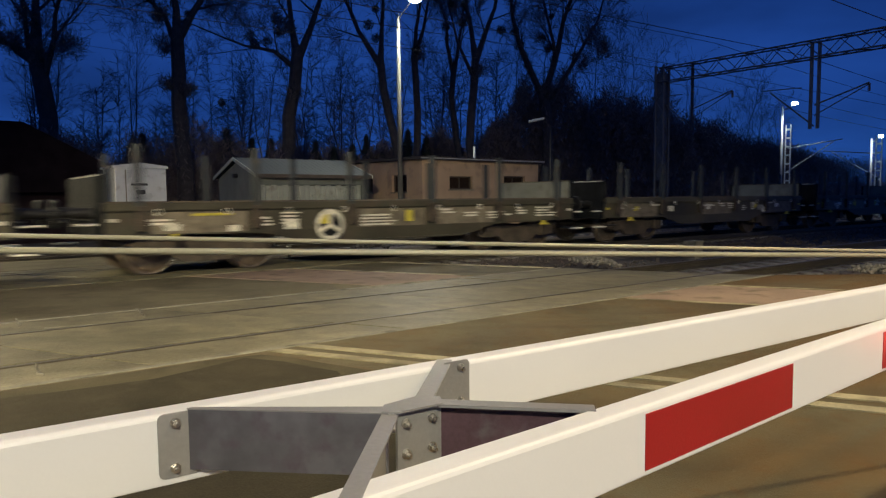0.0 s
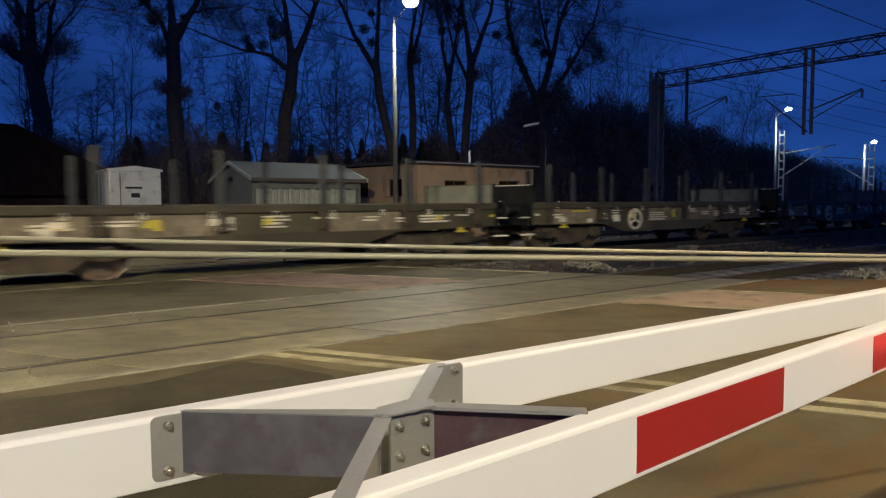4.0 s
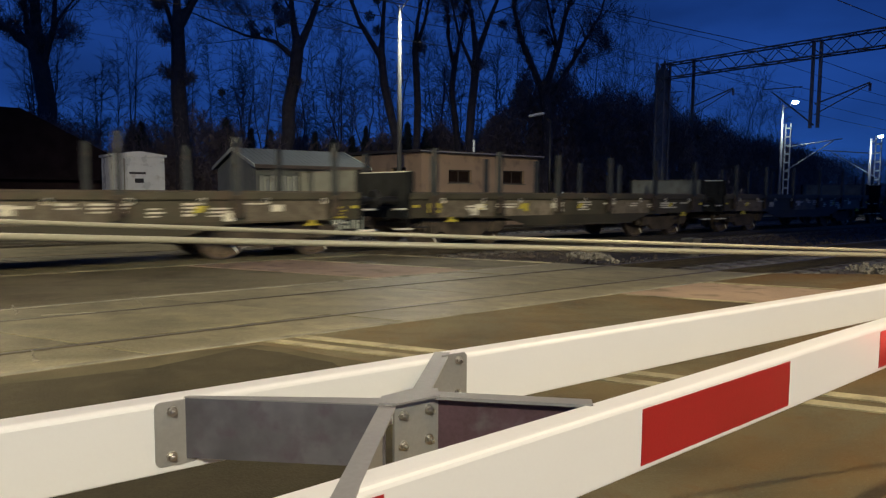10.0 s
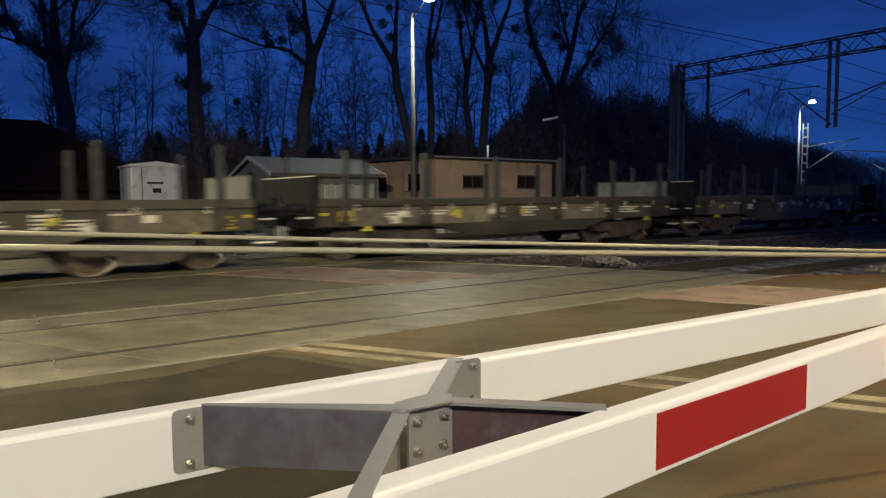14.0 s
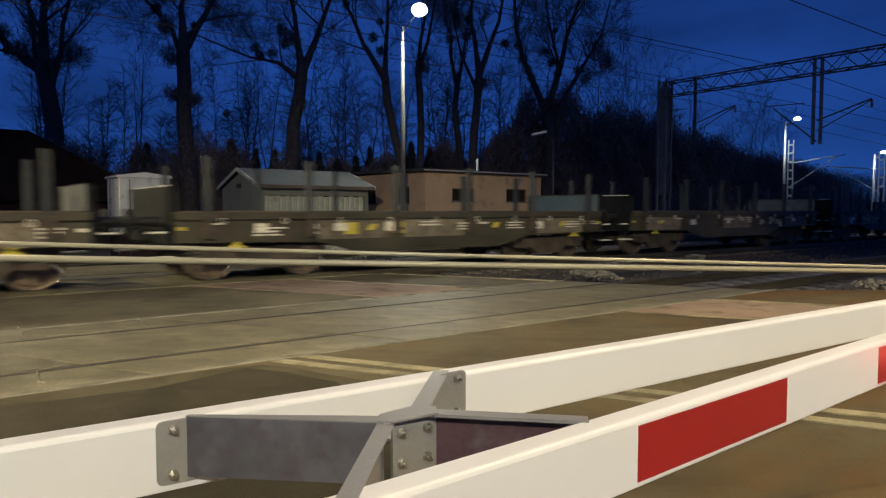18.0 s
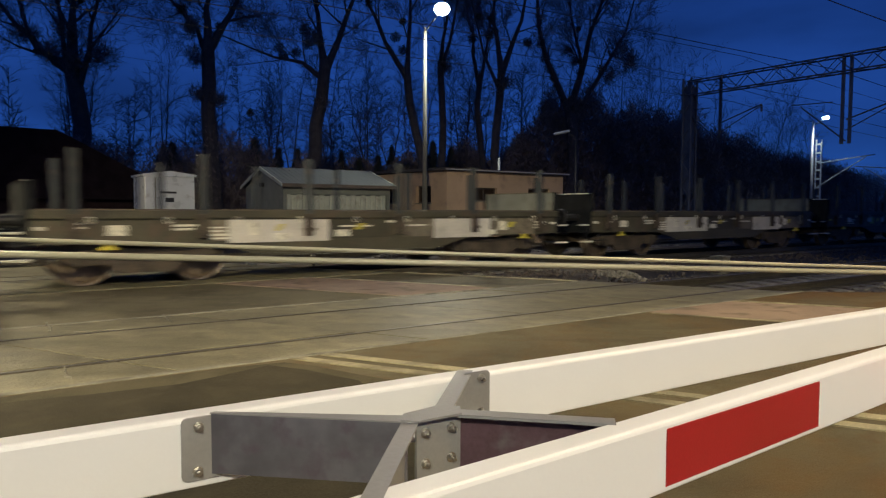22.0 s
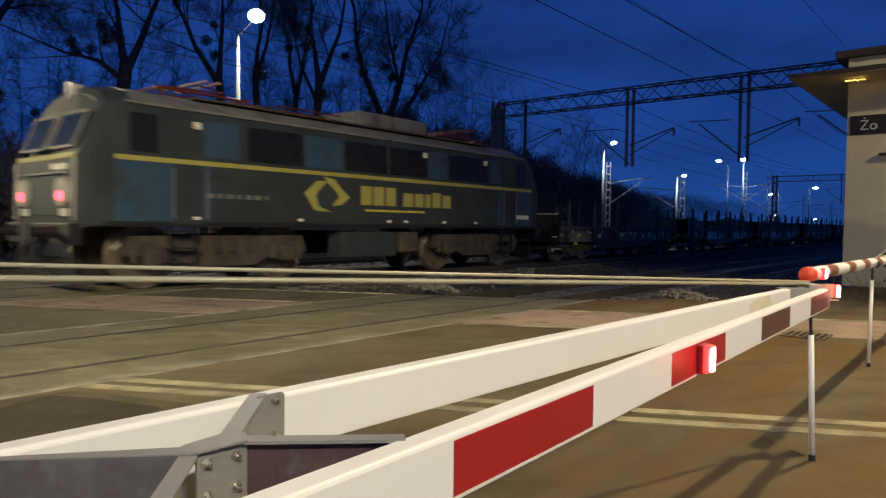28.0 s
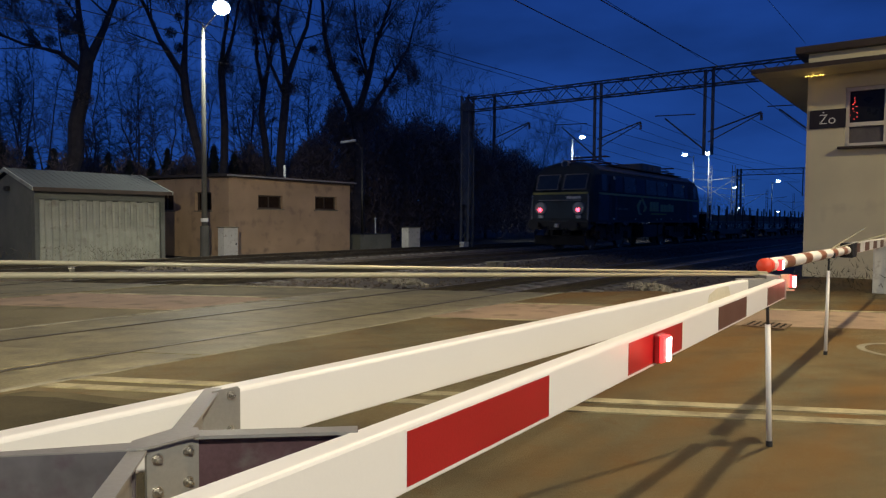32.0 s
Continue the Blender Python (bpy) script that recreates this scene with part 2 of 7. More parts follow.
ROUND, LONG = (1, 1, 1), (0.35, 1.6, 1)
weather(ASPHALT, ((0.9, 0.50, 0.68, 0.6, (0.075, 0.062, 0.040), LONG), (4.5, 0.56, 0.70, 0.5, (0.20, 0.175, 0.12), ROUND), (55, 0.58, 0.70, 0.5, (0.24, 0.21, 0.15), ROUND)))
weather(ASPHALT_NEAR, ((0.75, 0.45, 0.72, 0.55, (0.135, 0.078, 0.027), (1.5, 0.8, 1)), (1.3, 0.54, 0.74, 0.5, (0.055, 0.041, 0.022), (1.2, 0.8, 1)), (1.1, 0.50, 0.66, 0.55, (0.058, 0.047, 0.028), LONG), (5.0, 0.55, 0.70, 0.45, (0.115, 0.055, 0.018), ROUND), (60, 0.58, 0.70, 0.5, (0.20, 0.17, 0.11), ROUND)))
SOIL = material("soil", (0.050, 0.041, 0.032), 0.95, 0, 0.4, 0.35, 12, 0.6)
SLAB = material("crossing_slab", (0.172, 0.153, 0.096), 0.50, 0, 0.36, 1.1, 34, 0.5, (0.085, 0.074, 0.050), 0.55, per=0.16, spec=0.15)
weather(SLAB, ((0.8, 0.48, 0.66, 0.6, (0.082, 0.076, 0.045), LONG), (3.6, 0.54, 0.68, 0.5, (0.215, 0.195, 0.135), ROUND), (7.0, 0.60, 0.72, 0.5, (0.060, 0.050, 0.032), ROUND), (48, 0.58, 0.70, 0.5, (0.25, 0.225, 0.16), ROUND)))
RED_PAVING = material("red_asphalt", (0.255, 0.185, 0.135), 0.75, 0, 0.2, 1.2, 80, 0.45, (0.13, 0.10, 0.07), 0.3, spec=0.15)
LINE_PAINT = material("line_paint", (0.29, 0.255, 0.16), 0.7, 0, 0.35, 1.3, 70, 0.3, (0.095, 0.08, 0.052), 0.62, spec=0.2)
KERB = material("concrete_kerb", (0.20, 0.185, 0.14), 0.85, 0, 0.3, 2, 60, 0.3, (0.085, 0.075, 0.055), 0.55)
BALLAST = material("ballast_stone", (0.082, 0.066, 0.054), 0.95, 0, 0.5, 6, 30, 0.8)
SLEEPER = material("concrete_sleeper", (0.17, 0.155, 0.135), 0.85, 0, 0.3, 3, 50, 0.4, (0.08, 0.06, 0.05), 0.4, per=0.2)
RAIL = material("rail_steel", (0.10, 0.085, 0.06), 0.5, 0.6, 0.3, 3, 40, 0.2)
RAIL_TOP = material("rail_head", (0.085, 0.075, 0.058), 0.42, 0.4, 0.12, 4, 40, 0.05)
WHITE_ALU = material("white_painted_aluminium", (0.76, 0.735, 0.71), 0.42, 0, 0.025, 1.6, 150, 0.02)
STAINED = material("stained_white_paint", (0.63, 0.58, 0.45), 0.5, 0, 0.16, 4, 60, 0.04, (0.70, 0.66, 0.54), 0.5)
RED_FILM = material("red_reflective_film", (0.35, 0.015, 0.016), 0.38, 0, 0.08, 6, 200, 0.04)
# two red films, browned in colour for orange light at a flat angle
BROWN_FILM = material("red_film_in_orange_light", (0.115, 0.052, 0.036), 0.5, 0, 0.1, 6, 200, 0.04)
ORANGE_FILM = material("orange_red_film", (0.20, 0.075, 0.040), 0.4, 0, 0.1, 6, 200, 0.04)
GALV = material("galvanised_steel", (0.31, 0.295, 0.275), 0.45, 0.30, 0.08, 5, 120, 0.05)
DULL_STEEL = material("dull_zinc_steel", (0.155, 0.145, 0.155), 0.42, 0.35, 0.22, 14, 30, 0.02, (0.13, 0.105, 0.12), 0.4)
BOLT = material("zinc_bolt", (0.50, 0.47, 0.42), 0.3, 0.9, 0.15, 20, 120, 0.05)
RUBBER = material("black_rubber", (0.018, 0.017, 0.016), 0.7, 0, 0.2, 8, 80, 0.2)
# mauve tint puts reflected red light into the plate's colour
RED_LIT_STEEL = material("steel_tinted_by_red_light", (0.105, 0.058, 0.070), 0.5, 0.2, 0.25, 7, 120, 0.05, (0.17, 0.15, 0.15), 0.3)
# near-black colour that holds the shade at wagon ends and under floors
END_DARK = material("dark_steel_and_shade", (0.014, 0.015, 0.016), 0.8, 0.0, 0.35, 4, 40, 0.2, spec=0.1)
STAY = material("stay_rod_enamel", (0.40, 0.365, 0.25), 0.4, 0.1, 0.08, 3, 100, 0.05)
WAGON = material("wagon_brown_paint", (0.060, 0.054, 0.034), 0.58, 0.1, 0.35, 1.2, 40, 0.2, (0.085, 0.060, 0.040), 0.35, per=0.30)
SILL_PALE = material("faded_sill_paint", (0.165, 0.14, 0.10), 0.65, 0, 0.4, 3.0, 40, 0.15, (0.09, 0.07, 0.045), 0.5, per=0.25)
STAKE = material("stake_steel", (0.040, 0.047, 0.049), 0.6, 0.2, 0.3, 2, 40, 0.2, (0.10, 0.075, 0.055), 0.3, per=0.2)
UNDER = material("bogie_grime", (0.075, 0.058, 0.042), 0.75, 0.2, 0.4, 5, 40, 0.35)
WHEEL = material("wheel_steel", (0.19, 0.145, 0.10), 0.5, 0.6, 0.3, 6, 40, 0.2)
TREAD = material("wheel_tread", (0.30, 0.26, 0.21), 0.4, 0.8, 0.1, 10, 60, 0.05)
STENCIL = material("stencil_white", (0.68, 0.65, 0.53), 0.6, 0, 0.25, 6, 60, 0.1, (0.2, 0.17, 0.12), 0.3)
STENCIL_Y = material("stencil_yellow", (0.50, 0.42, 0.05), 0.55, 0, 0.2, 6, 60, 0.1)
PLANK = material("deck_plank", (0.10, 0.075, 0.05), 0.85, 0, 0.35, 3, 40, 0.4, stretch=(0.2, 3, 3))
TARP = material("pale_board_load", (0.52, 0.49, 0.43), 0.7, 0, 0.25, 2, 30, 0.2)
LOCO_BLUE = material("loco_blue_paint", (0.032, 0.062, 0.098), 0.6, 0.0, 0.16, 1.0, 50, 0.06, (0.035, 0.04, 0.04), 0.3, spec=0.2)
LOCO_BOGIE = material("loco_bogie_grime", (0.060, 0.048, 0.037), 0.8, 0.2, 0.45, 4, 40, 0.35)
LOCO_GREY = material("loco_grey_paint", (0.034, 0.042, 0.043), 0.6, 0.0, 0.2, 1.0, 50, 0.06, (0.035, 0.032, 0.028), 0.35, spec=0.15)
LOCO_ROOF = material("loco_roof_grey", (0.17, 0.16, 0.14), 0.6, 0.1, 0.25, 1.6, 40, 0.12, (0.09, 0.075, 0.06), 0.35)
LOCO_YELLOW = material("loco_yellow", (0.34, 0.30, 0.07), 0.45, 0, 0.08, 4, 80, 0.03)
LOCO_RED = material("pantograph_red", (0.11, 0.022, 0.016), 0.5, 0.1, 0.2, 6, 60, 0.1)
DARK_GLASS = material("dark_window_glass", (0.012, 0.013, 0.014), 0.3, 0, 0.2, 3, 60, 0.0, spec=0.25)
CAB_GLASS = material("cab_window_glass", (0.024, 0.034, 0.038), 0.12, 0, 0.15, 3, 60, 0.0, spec=0.5)
LOCO_FRONT = material("loco_front_paint", (0.045, 0.060, 0.064), 0.55, 0, 0.2, 1.4, 50, 0.06, (0.04, 0.045, 0.042), 0.35, spec=0.2)
BOARD_GREY = material("end_board_grey_paint", (0.135, 0.142, 0.118), 0.65, 0, 0.25, 1.6, 40, 0.12, (0.09, 0.086, 0.066), 0.35, per=0.35)
# blue cast of the light on one end board, put into its colour
BOARD_BLUE = material("end_board_blue_light", (0.075, 0.115, 0.135), 0.6, 0, 0.2, 1.6, 40, 0.12, (0.10, 0.12, 0.12), 0.3)
GRATE_IRON = material("rusty_grate_iron", (0.13, 0.085, 0.05), 0.7, 0.3, 0.35, 10, 60, 0.3)
GROOVE = material("groove_and_slot_black", (0.014, 0.012, 0.009), 0.95, 0, 0.3, 8, 60, 0.3, spec=0.05)
BLACK = material("black_iron", (0.016, 0.016, 0.017), 0.55, 0.3, 0.3, 5, 60, 0.15)
LAMP_RING = material("lamp_bezel_cream", (0.40, 0.38, 0.33), 0.4, 0.1, 0.1, 6, 60, 0.03)
MAST = material("mast_steel", (0.105, 0.118, 0.135), 0.6, 0.3, 0.25, 3, 50, 0.15)
MAST_PALE = material("mast_galvanised", (0.40, 0.43, 0.44), 0.5, 0.4, 0.15, 3, 50, 0.1)
CONCRETE_POLE = material("spun_concrete_pole", (0.10, 0.10, 0.092), 0.8, 0, 0.15, 2, 50, 0.2)
WIRE = material("catenary_wire", (0.03, 0.03, 0.032), 0.5, 0.5, 0.1, 3, 40, 0.0)
PORCELAIN = material("brown_insulator", (0.10, 0.045, 0.025), 0.25, 0, 0.15, 8, 40, 0.02)
RENDER_WALL = material("ochre_render", (0.37, 0.265, 0.175), 0.9, 0, 0.14, 0.9, 40, 0.35, (0.24, 0.175, 0.125), 0.25)
TOWER_WALL = material("cream_render", (0.68, 0.61, 0.42), 0.88, 0, 0.09, 0.7, 60, 0.3, (0.60, 0.53, 0.37), 0.15)
PATCH = material("asphalt_patch", (0.047, 0.040, 0.026), 0.8, 0, 0.3, 1.5, 90, 0.4, (0.062, 0.053, 0.034), 0.4, spec=0.06)
PATCH_RIM = material("asphalt_patch_rim", (0.070, 0.060, 0.037), 0.8, 0, 0.3, 1.1, 90, 0.4, (0.10, 0.086, 0.054), 0.4, spec=0.06)
LOWER_PANE = material("frosted_lower_pane", (0.13, 0.115, 0.11), 0.5, 0, 0.2, 4, 60, 0.02)
SHED_WALL = material("shed_plaster", (0.145, 0.155, 0.135), 0.9, 0, 0.18, 1.3, 40, 0.3, (0.17, 0.17, 0.155), 0.3)
SHED_DOOR = material("corrugated_door_paint", (0.38, 0.40, 0.33), 0.55, 0.1, 0.14, 2, 50, 0.08, (0.28, 0.27, 0.22), 0.25)
ROOF_SHEET = material("fibre_cement_roof", (0.055, 0.062, 0.064), 0.75, 0, 0.2, 2, 40, 0.25)
ROOF_TAR = material("tar_roof", (0.024, 0.020, 0.019), 0.75, 0, 0.3, 2, 40, 0.3)
WOOD_DARK = material("dark_fascia", (0.05, 0.035, 0.025), 0.7, 0, 0.3, 3, 40, 0.2)
CABINET_PAINT = material("cabinet_pale_paint", (0.55, 0.55, 0.51), 0.5, 0, 0.08, 4, 60, 0.04, (0.34, 0.32, 0.28), 0.2)
CONTAINER = material("white_container_paint", (0.52, 0.54, 0.54), 0.3, 0.1, 0.08, 2, 50, 0.05, (0.4, 0.4, 0.38), 0.2)
SIGN_BLUE = material("sign_dark_navy", (0.016, 0.012, 0.022), 0.7, 0, 0.1, 6, 60, 0.02)
SIGN_WHITE = material("sign_white", (0.72, 0.72, 0.70), 0.5, 0, 0.05, 6, 60, 0.02)
FRAME_WHITE = material("white_window_frame", (0.66, 0.62, 0.54), 0.45, 0, 0.06, 6, 60, 0.03)
BARK = material("bark", (0.050, 0.044, 0.043), 0.95, 0, 0.35, 4, 30, 0.5)
BRUSH = material("dark_undergrowth", (0.155, 0.122, 0.115), 0.95, 0, 0.3, 0.8, 30, 0.0)
TWIG = material("bare_twigs", (0.115, 0.098, 0.094), 0.95, 0, 0.3, 4, 30, 0.0)
CONIFER = material("conifer_needles", (0.040, 0.050, 0.040), 0.95, 0, 0.4, 4, 30, 0.0)
MISTLETOE = material("mistletoe_leaf", (0.024, 0.030, 0.018), 0.9, 0, 0.3, 8, 30, 0.0)
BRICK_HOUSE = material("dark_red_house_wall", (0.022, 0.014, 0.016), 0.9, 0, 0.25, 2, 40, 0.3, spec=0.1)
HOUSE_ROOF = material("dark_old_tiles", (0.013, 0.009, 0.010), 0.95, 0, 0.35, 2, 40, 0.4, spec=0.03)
DRY_GRASS = material("dry_grass", (0.10, 0.085, 0.05), 0.9, 0, 0.35, 4, 30, 0.0)
BOARDED = material("boarded_pane", (0.022, 0.014, 0.010), 0.8, 0, 0.3, 6, 40, 0.1, spec=0.1)
DIRT = material("brown_dirt_path", (0.075, 0.058, 0.040), 0.95, 0, 0.4, 1.5, 30, 0.5, spec=0.1)
RUBBLE = material("pale_rubble_stone", (0.17, 0.155, 0.125), 0.9, 0, 0.3, 8, 40, 0.5)
GLOW_COOL = glow("cool_lamp_lens", (0.88, 1.0, 0.97), 40.0)
GLOW_FAR = glow("distant_lamp_lens", (0.70, 0.92, 1.0), 30.0)
GLOW_RED = glow("red_lamp_lens", (1.0, 0.03, 0.03), 3.2)
GLOW_RED_CORE = glow("red_lamp_core", (1.0, 0.66, 0.62), 7.0)
GLOW_TAIL = glow("tail_lamp_lens", (1.0, 0.055, 0.10), 7.0)
GLOW_TINY = glow("fairy_light_amber", (1.0, 0.62, 0.12), 9.0)
GLOW_TINY_RED = glow("fairy_light_red", (1.0, 0.06, 0.05), 3.0)
RED_CAP = glow("red_end_cap", (0.60, 0.05, 0.02), 0.30)

# ---- mesh helpers ----


def box(bm, c, size, turn=None, bevel=0.0):
    m = Matrix.Translation(c) @ (turn or Matrix()) @ Matrix.Diagonal((*size, 1))
    made = bmesh.ops.create_cube(bm, size=1, matrix=m)["verts"]
    if bevel:
        edges = list({e for v in made for e in v.link_edges})
        bmesh.ops.bevel(bm, geom=edges, offset=bevel, segments=2, profile=0.6, affect="EDGES")
    return bm


def tube(bm, a, b, r0, r1=None, sides=8, caps=True):
    a, b = Vector(a), Vector(b)
    r1 = r0 if r1 is None else r1
    way = b - a
    q = way.to_track_quat("Z", "Y").to_matrix().to_4x4()
    m = Matrix.Translation((a + b) / 2) @ q
    bmesh.ops.create_cone(bm, cap_ends=caps, segments=sides, radius1=r0, radius2=r1, depth=way.length, matrix=m)
    return bm


def prism(bm, outline, a, b, axis="y"):
    """An outline of (x, z) pairs pulled from y=a to y=b (axis y), or of (y, z) pairs along x, or of (x, y) pairs along z."""
    def at(p, d):
        return {"y": (p[0], d, p[1]), "x": (d, p[0], p[1]), "z": (p[0], p[1], d)}[axis]
    lo = [bm.verts.new(at(p, a)) for p in outline]
    hi = [bm.verts.new(at(p, b)) for p in outline]
    k = len(outline)
    bm.faces.new(lo)
    bm.faces.new(hi[::-1])
    for i in range(k):
        bm.faces.new((lo[i], hi[i], hi[(i + 1) % k], lo[(i + 1) % k]))
    bmesh.ops.recalc_face_normals(bm, faces=bm.faces[:])
    return bm


def ring(bm, c, radius, r, axis="y", sides=20, minor=6):
    """A torus round the axis."""
    rows = []
    for i in range(sides):
        a = 2 * math.pi * i / sides
        row = []
        for j in range(minor):
            b = 2 * math.pi * j / minor
            d, h = radius + r * math.cos(b), r * math.sin(b)
            v = {"y": (d * math.cos(a), h, d * math.sin(a)), "x": (h, d * math.cos(a), d * math.sin(a)), "z": (d * math.cos(a), d * math.sin(a), h)}[axis]
            row.append(bm.verts.new(Vector(c) + Vector(v)))
        rows.append(row)
    for i in range(sides):
        for j in range(minor):
            bm.faces.new((rows[i][j], rows[(i + 1) % sides][j], rows[(i + 1) % sides][(j + 1) % minor], rows[i][(j + 1) % minor]))
    bmesh.ops.recalc_face_normals(bm, faces=bm.faces[:])
    return bm


def mesh_of(bm, name, mat, smooth=False):
    me = bpy.data.meshes.new(name)
    bm.to_mesh(me)
    bm.free()
    me.materials.append(mat)
    if smooth:
        for p in me.polygons:
            p.use_smooth = True
    return me


def part(name, bm, mat, parent, label="", smooth=False):
    ob = new(name, mesh_of(bm, name, mat, smooth))
    ob.parent = parent
    if label:
        ob["label"] = label
    return ob


def share(name, me, parent, m):
    """One more object on a mesh that is already there."""
    ob = new(name, me)
    ob.parent = parent
    ob.matrix_basis = m
    return ob


def thing(name, m, label, category, group="", kind=""):
    ob = new(name)
    ob.matrix_world = m
    return tagged(ob, label, category, group, kind)


def solid(name, bm, mat, m, label, category, group="", kind="", smooth=False):
    ob = new(name, mesh_of(bm, name, mat, smooth))
    ob.matrix_world = m
    return tagged(ob, label, category, group, kind)


B = bmesh.new

# ---- ground, road and tracks ----
TRACKS = (6.8, 13.0, 18.4)        # centre lines, metres across
LEAN = -0.554                     # the road runs askew: metres along the tracks for each metre across
AT = place(0, 0)


def road_edge(n):
    return (11.76 - 0.485 * n) / 0.875


def sheet(name, outline, top, depth, mat, label, category):
    return solid(name, prism(B(), outline, top - depth, top, "z"), mat, AT, label, category, kind="structure")


bm = B()
for i in range(24):
    a0, a1 = i * math.tau / 24, (i + 1) * math.tau / 24
    bm.faces.new([bm.verts.new(p) for p in ((0, 0, 0), (2500 * math.cos(a0), 2500 * math.sin(a0), 0), (2500 * math.cos(a1), 2500 * math.sin(a1), 0))])
bmesh.ops.remove_doubles(bm, verts=bm.verts[:], dist=0.01)
solid("ground", bm, SOIL, pose(0, 0, -0.30), "dark bare soil round the railway yard", "ground", kind="structure")
sheet("road", [(-45, -30), (17.4, -30), (17.4, 2.4), (13.2, 3.2), (road_edge(5.31), 5.30), (-45, 5.30)], 0, 0.32, ASPHALT_NEAR, "dark worn asphalt road before the level crossing", "road")
sheet("road_between_tracks", [(-45, 8.34), (road_edge(8.34), 8.34), (road_edge(11.44), 11.44), (-45, 11.44)], -0.004, 0.32, ASPHALT, "dark worn asphalt road between the two tracks", "road")
sheet("road_beyond", [(-45, 14.56), (road_edge(14.56), 14.56), (road_edge(17), 16.9), (-45, 16.9)], -0.004, 0.32, ASPHALT, "dark asphalt road beyond the tracks", "road")


def strip(name, w0, w1, n0, n1, mat, label, category, top=0.004):
    """A strip along the road, between two lines w metres from the camera's edge of it."""
    def s(w, n):
        return (w - 0.485 * n) / 0.875
    return sheet(name, [(s(w0, n0), n0), (s(w1, n0), n0), (s(w1, n1), n1), (s(w0, n1), n1)], top, 0.02, mat, label, category)


strip("pavement", 8.45, 10.0, -6.0, 5.29, RED_PAVING, "faded red asphalt footway beside the road", "pavement")
strip("pavement", 8.45, 10.0, 8.36, 11.42, RED_PAVING, "faded red asphalt footway between the tracks", "pavement")
for w0, w1, n0, n1 in ((4.62, 4.73, -6, 5.28), (4.38, 4.49, -6, 5.28), (10.03, 10.13, -4, 5.28), (10.03, 10.11, 8.4, 11.4), (11.66, 11.74, 8.4, 11.4), (8.36, 8.42, 3.4, 5.2)):
    strip("road_marking", w0, w1, n0, n1, LINE_PAINT, "worn cream line painted on the asphalt", "road marking", 0.009)
sheet("crossing_kerb", [(-45, 5.30), (road_edge(5.3), 5.30), (road_edge(5.3), 5.37), (-45, 5.37)], 0.006, 0.3, KERB, "pale concrete edge of the crossing slabs", "kerb")
sheet("crossing_kerb", [(-45, 8.27), (road_edge(8.3), 8.27), (road_edge(8.3), 8.335), (-45, 8.335)], 0.004, 0.3, KERB, "pale concrete edge of the crossing slabs", "kerb")

sheet("asphalt_patch", [(-5, 5.27), (0.4, 5.27), (1.6, 5.26), (2.0, 5.2), (2.16, 4.9), (2.30, 4.5), (2.42, 4.2), (2.25, 3.4), (1.75, 2.35), (1.1, 1.1), (-5, 0.8)], 0.002, 0.02, PATCH_RIM, "worn rim of an asphalt patch in the road", "road patch")
sheet("asphalt_patch", [(-4, 5.16), (0.15, 5.09), (0.55, 5.01), (1.11, 4.95), (1.46, 5.04), (1.85, 5.16), (2.04, 4.84), (2.13, 4.54), (2.21, 4.33), (2.05, 3.4), (1.5, 2.4), (0.9, 1.3), (-4, 1.0)], 0.004, 0.02, PATCH, "darker asphalt patch in the road", "road patch")
# mortar left in the joints, chips and seams of the crossing
for s0, n0, s1, n1, wide, mat in ((0.60, 8.50, 0.60, 7.90, 0.022, KERB), (1.79, 8.40, 1.74, 7.75, 0.022, KERB), (0.78, 7.69, 1.24, 7.55, 0.020, KERB), (0.5, 6.0, 0.5, 5.6, 0.02, KERB)):
    d = Vector((s1 - s0, n1 - n0, 0))
    side = Vector((-d.y, d.x, 0)).normalized() * (wide / 2)
    rs = random.Random(int(s0 * 100 + n0 * 10))
    left, right = [], []
    for k in range(7):
        p = Vector((s0, n0, 0)) + d * (k / 6) + side * rs.uniform(-1.6, 1.6)
        w = rs.uniform(0.3, 1.1)
        left.append(tuple((p + side * w)[:2]))
        right.append(tuple((p - side * w)[:2]))
    sheet("joint_seam", left + right[::-1], 0.008, 0.02, mat, "thin worn seam in the crossing surface", "seam")

# slabs of the level crossing, laid askew between and beside the rails


def slab_mesh(width, length):
    bm = B()
    o = [(0, 0), (length - 0.022, 0), (length - 0.022 + LEAN * width, width), (LEAN * width, width)]
    prism(bm, o, -0.16, 0, "z")
    top = [e for e in bm.edges if all(v.co.z > -0.01 for v in e.verts)]
    bmesh.ops.bevel(bm, geom=top, offset=0.003, segments=1, affect="EDGES")
    return mesh_of(bm, "slab", SLAB)


rng = random.Random(4)
SLABS = []                         # laid at the end of the file
for nc in TRACKS[:2]:
    for n0, n1 in ((nc - 1.42, nc - 0.79), (nc - 0.685, nc + 0.70), (nc + 0.79, nc + 1.46)):
        SLABS.append((n0, n1 - n0))

# rails, sleepers, ballast


def rail_outline(n):
    h = 0.0
    return [(n - 0.075, -0.15), (n + 0.075, -0.15), (n + 0.075, -0.135), (n + 0.012, -0.115), (n + 0.012, -0.04), (n + 0.034, -0.03), (n + 0.034, h - 0.006), (n + 0.026, h), (n - 0.026, h), (n - 0.034, h - 0.006), (n - 0.034, -0.03), (n - 0.012, -0.04), (n - 0.012, -0.115), (n - 0.075, -0.135)]


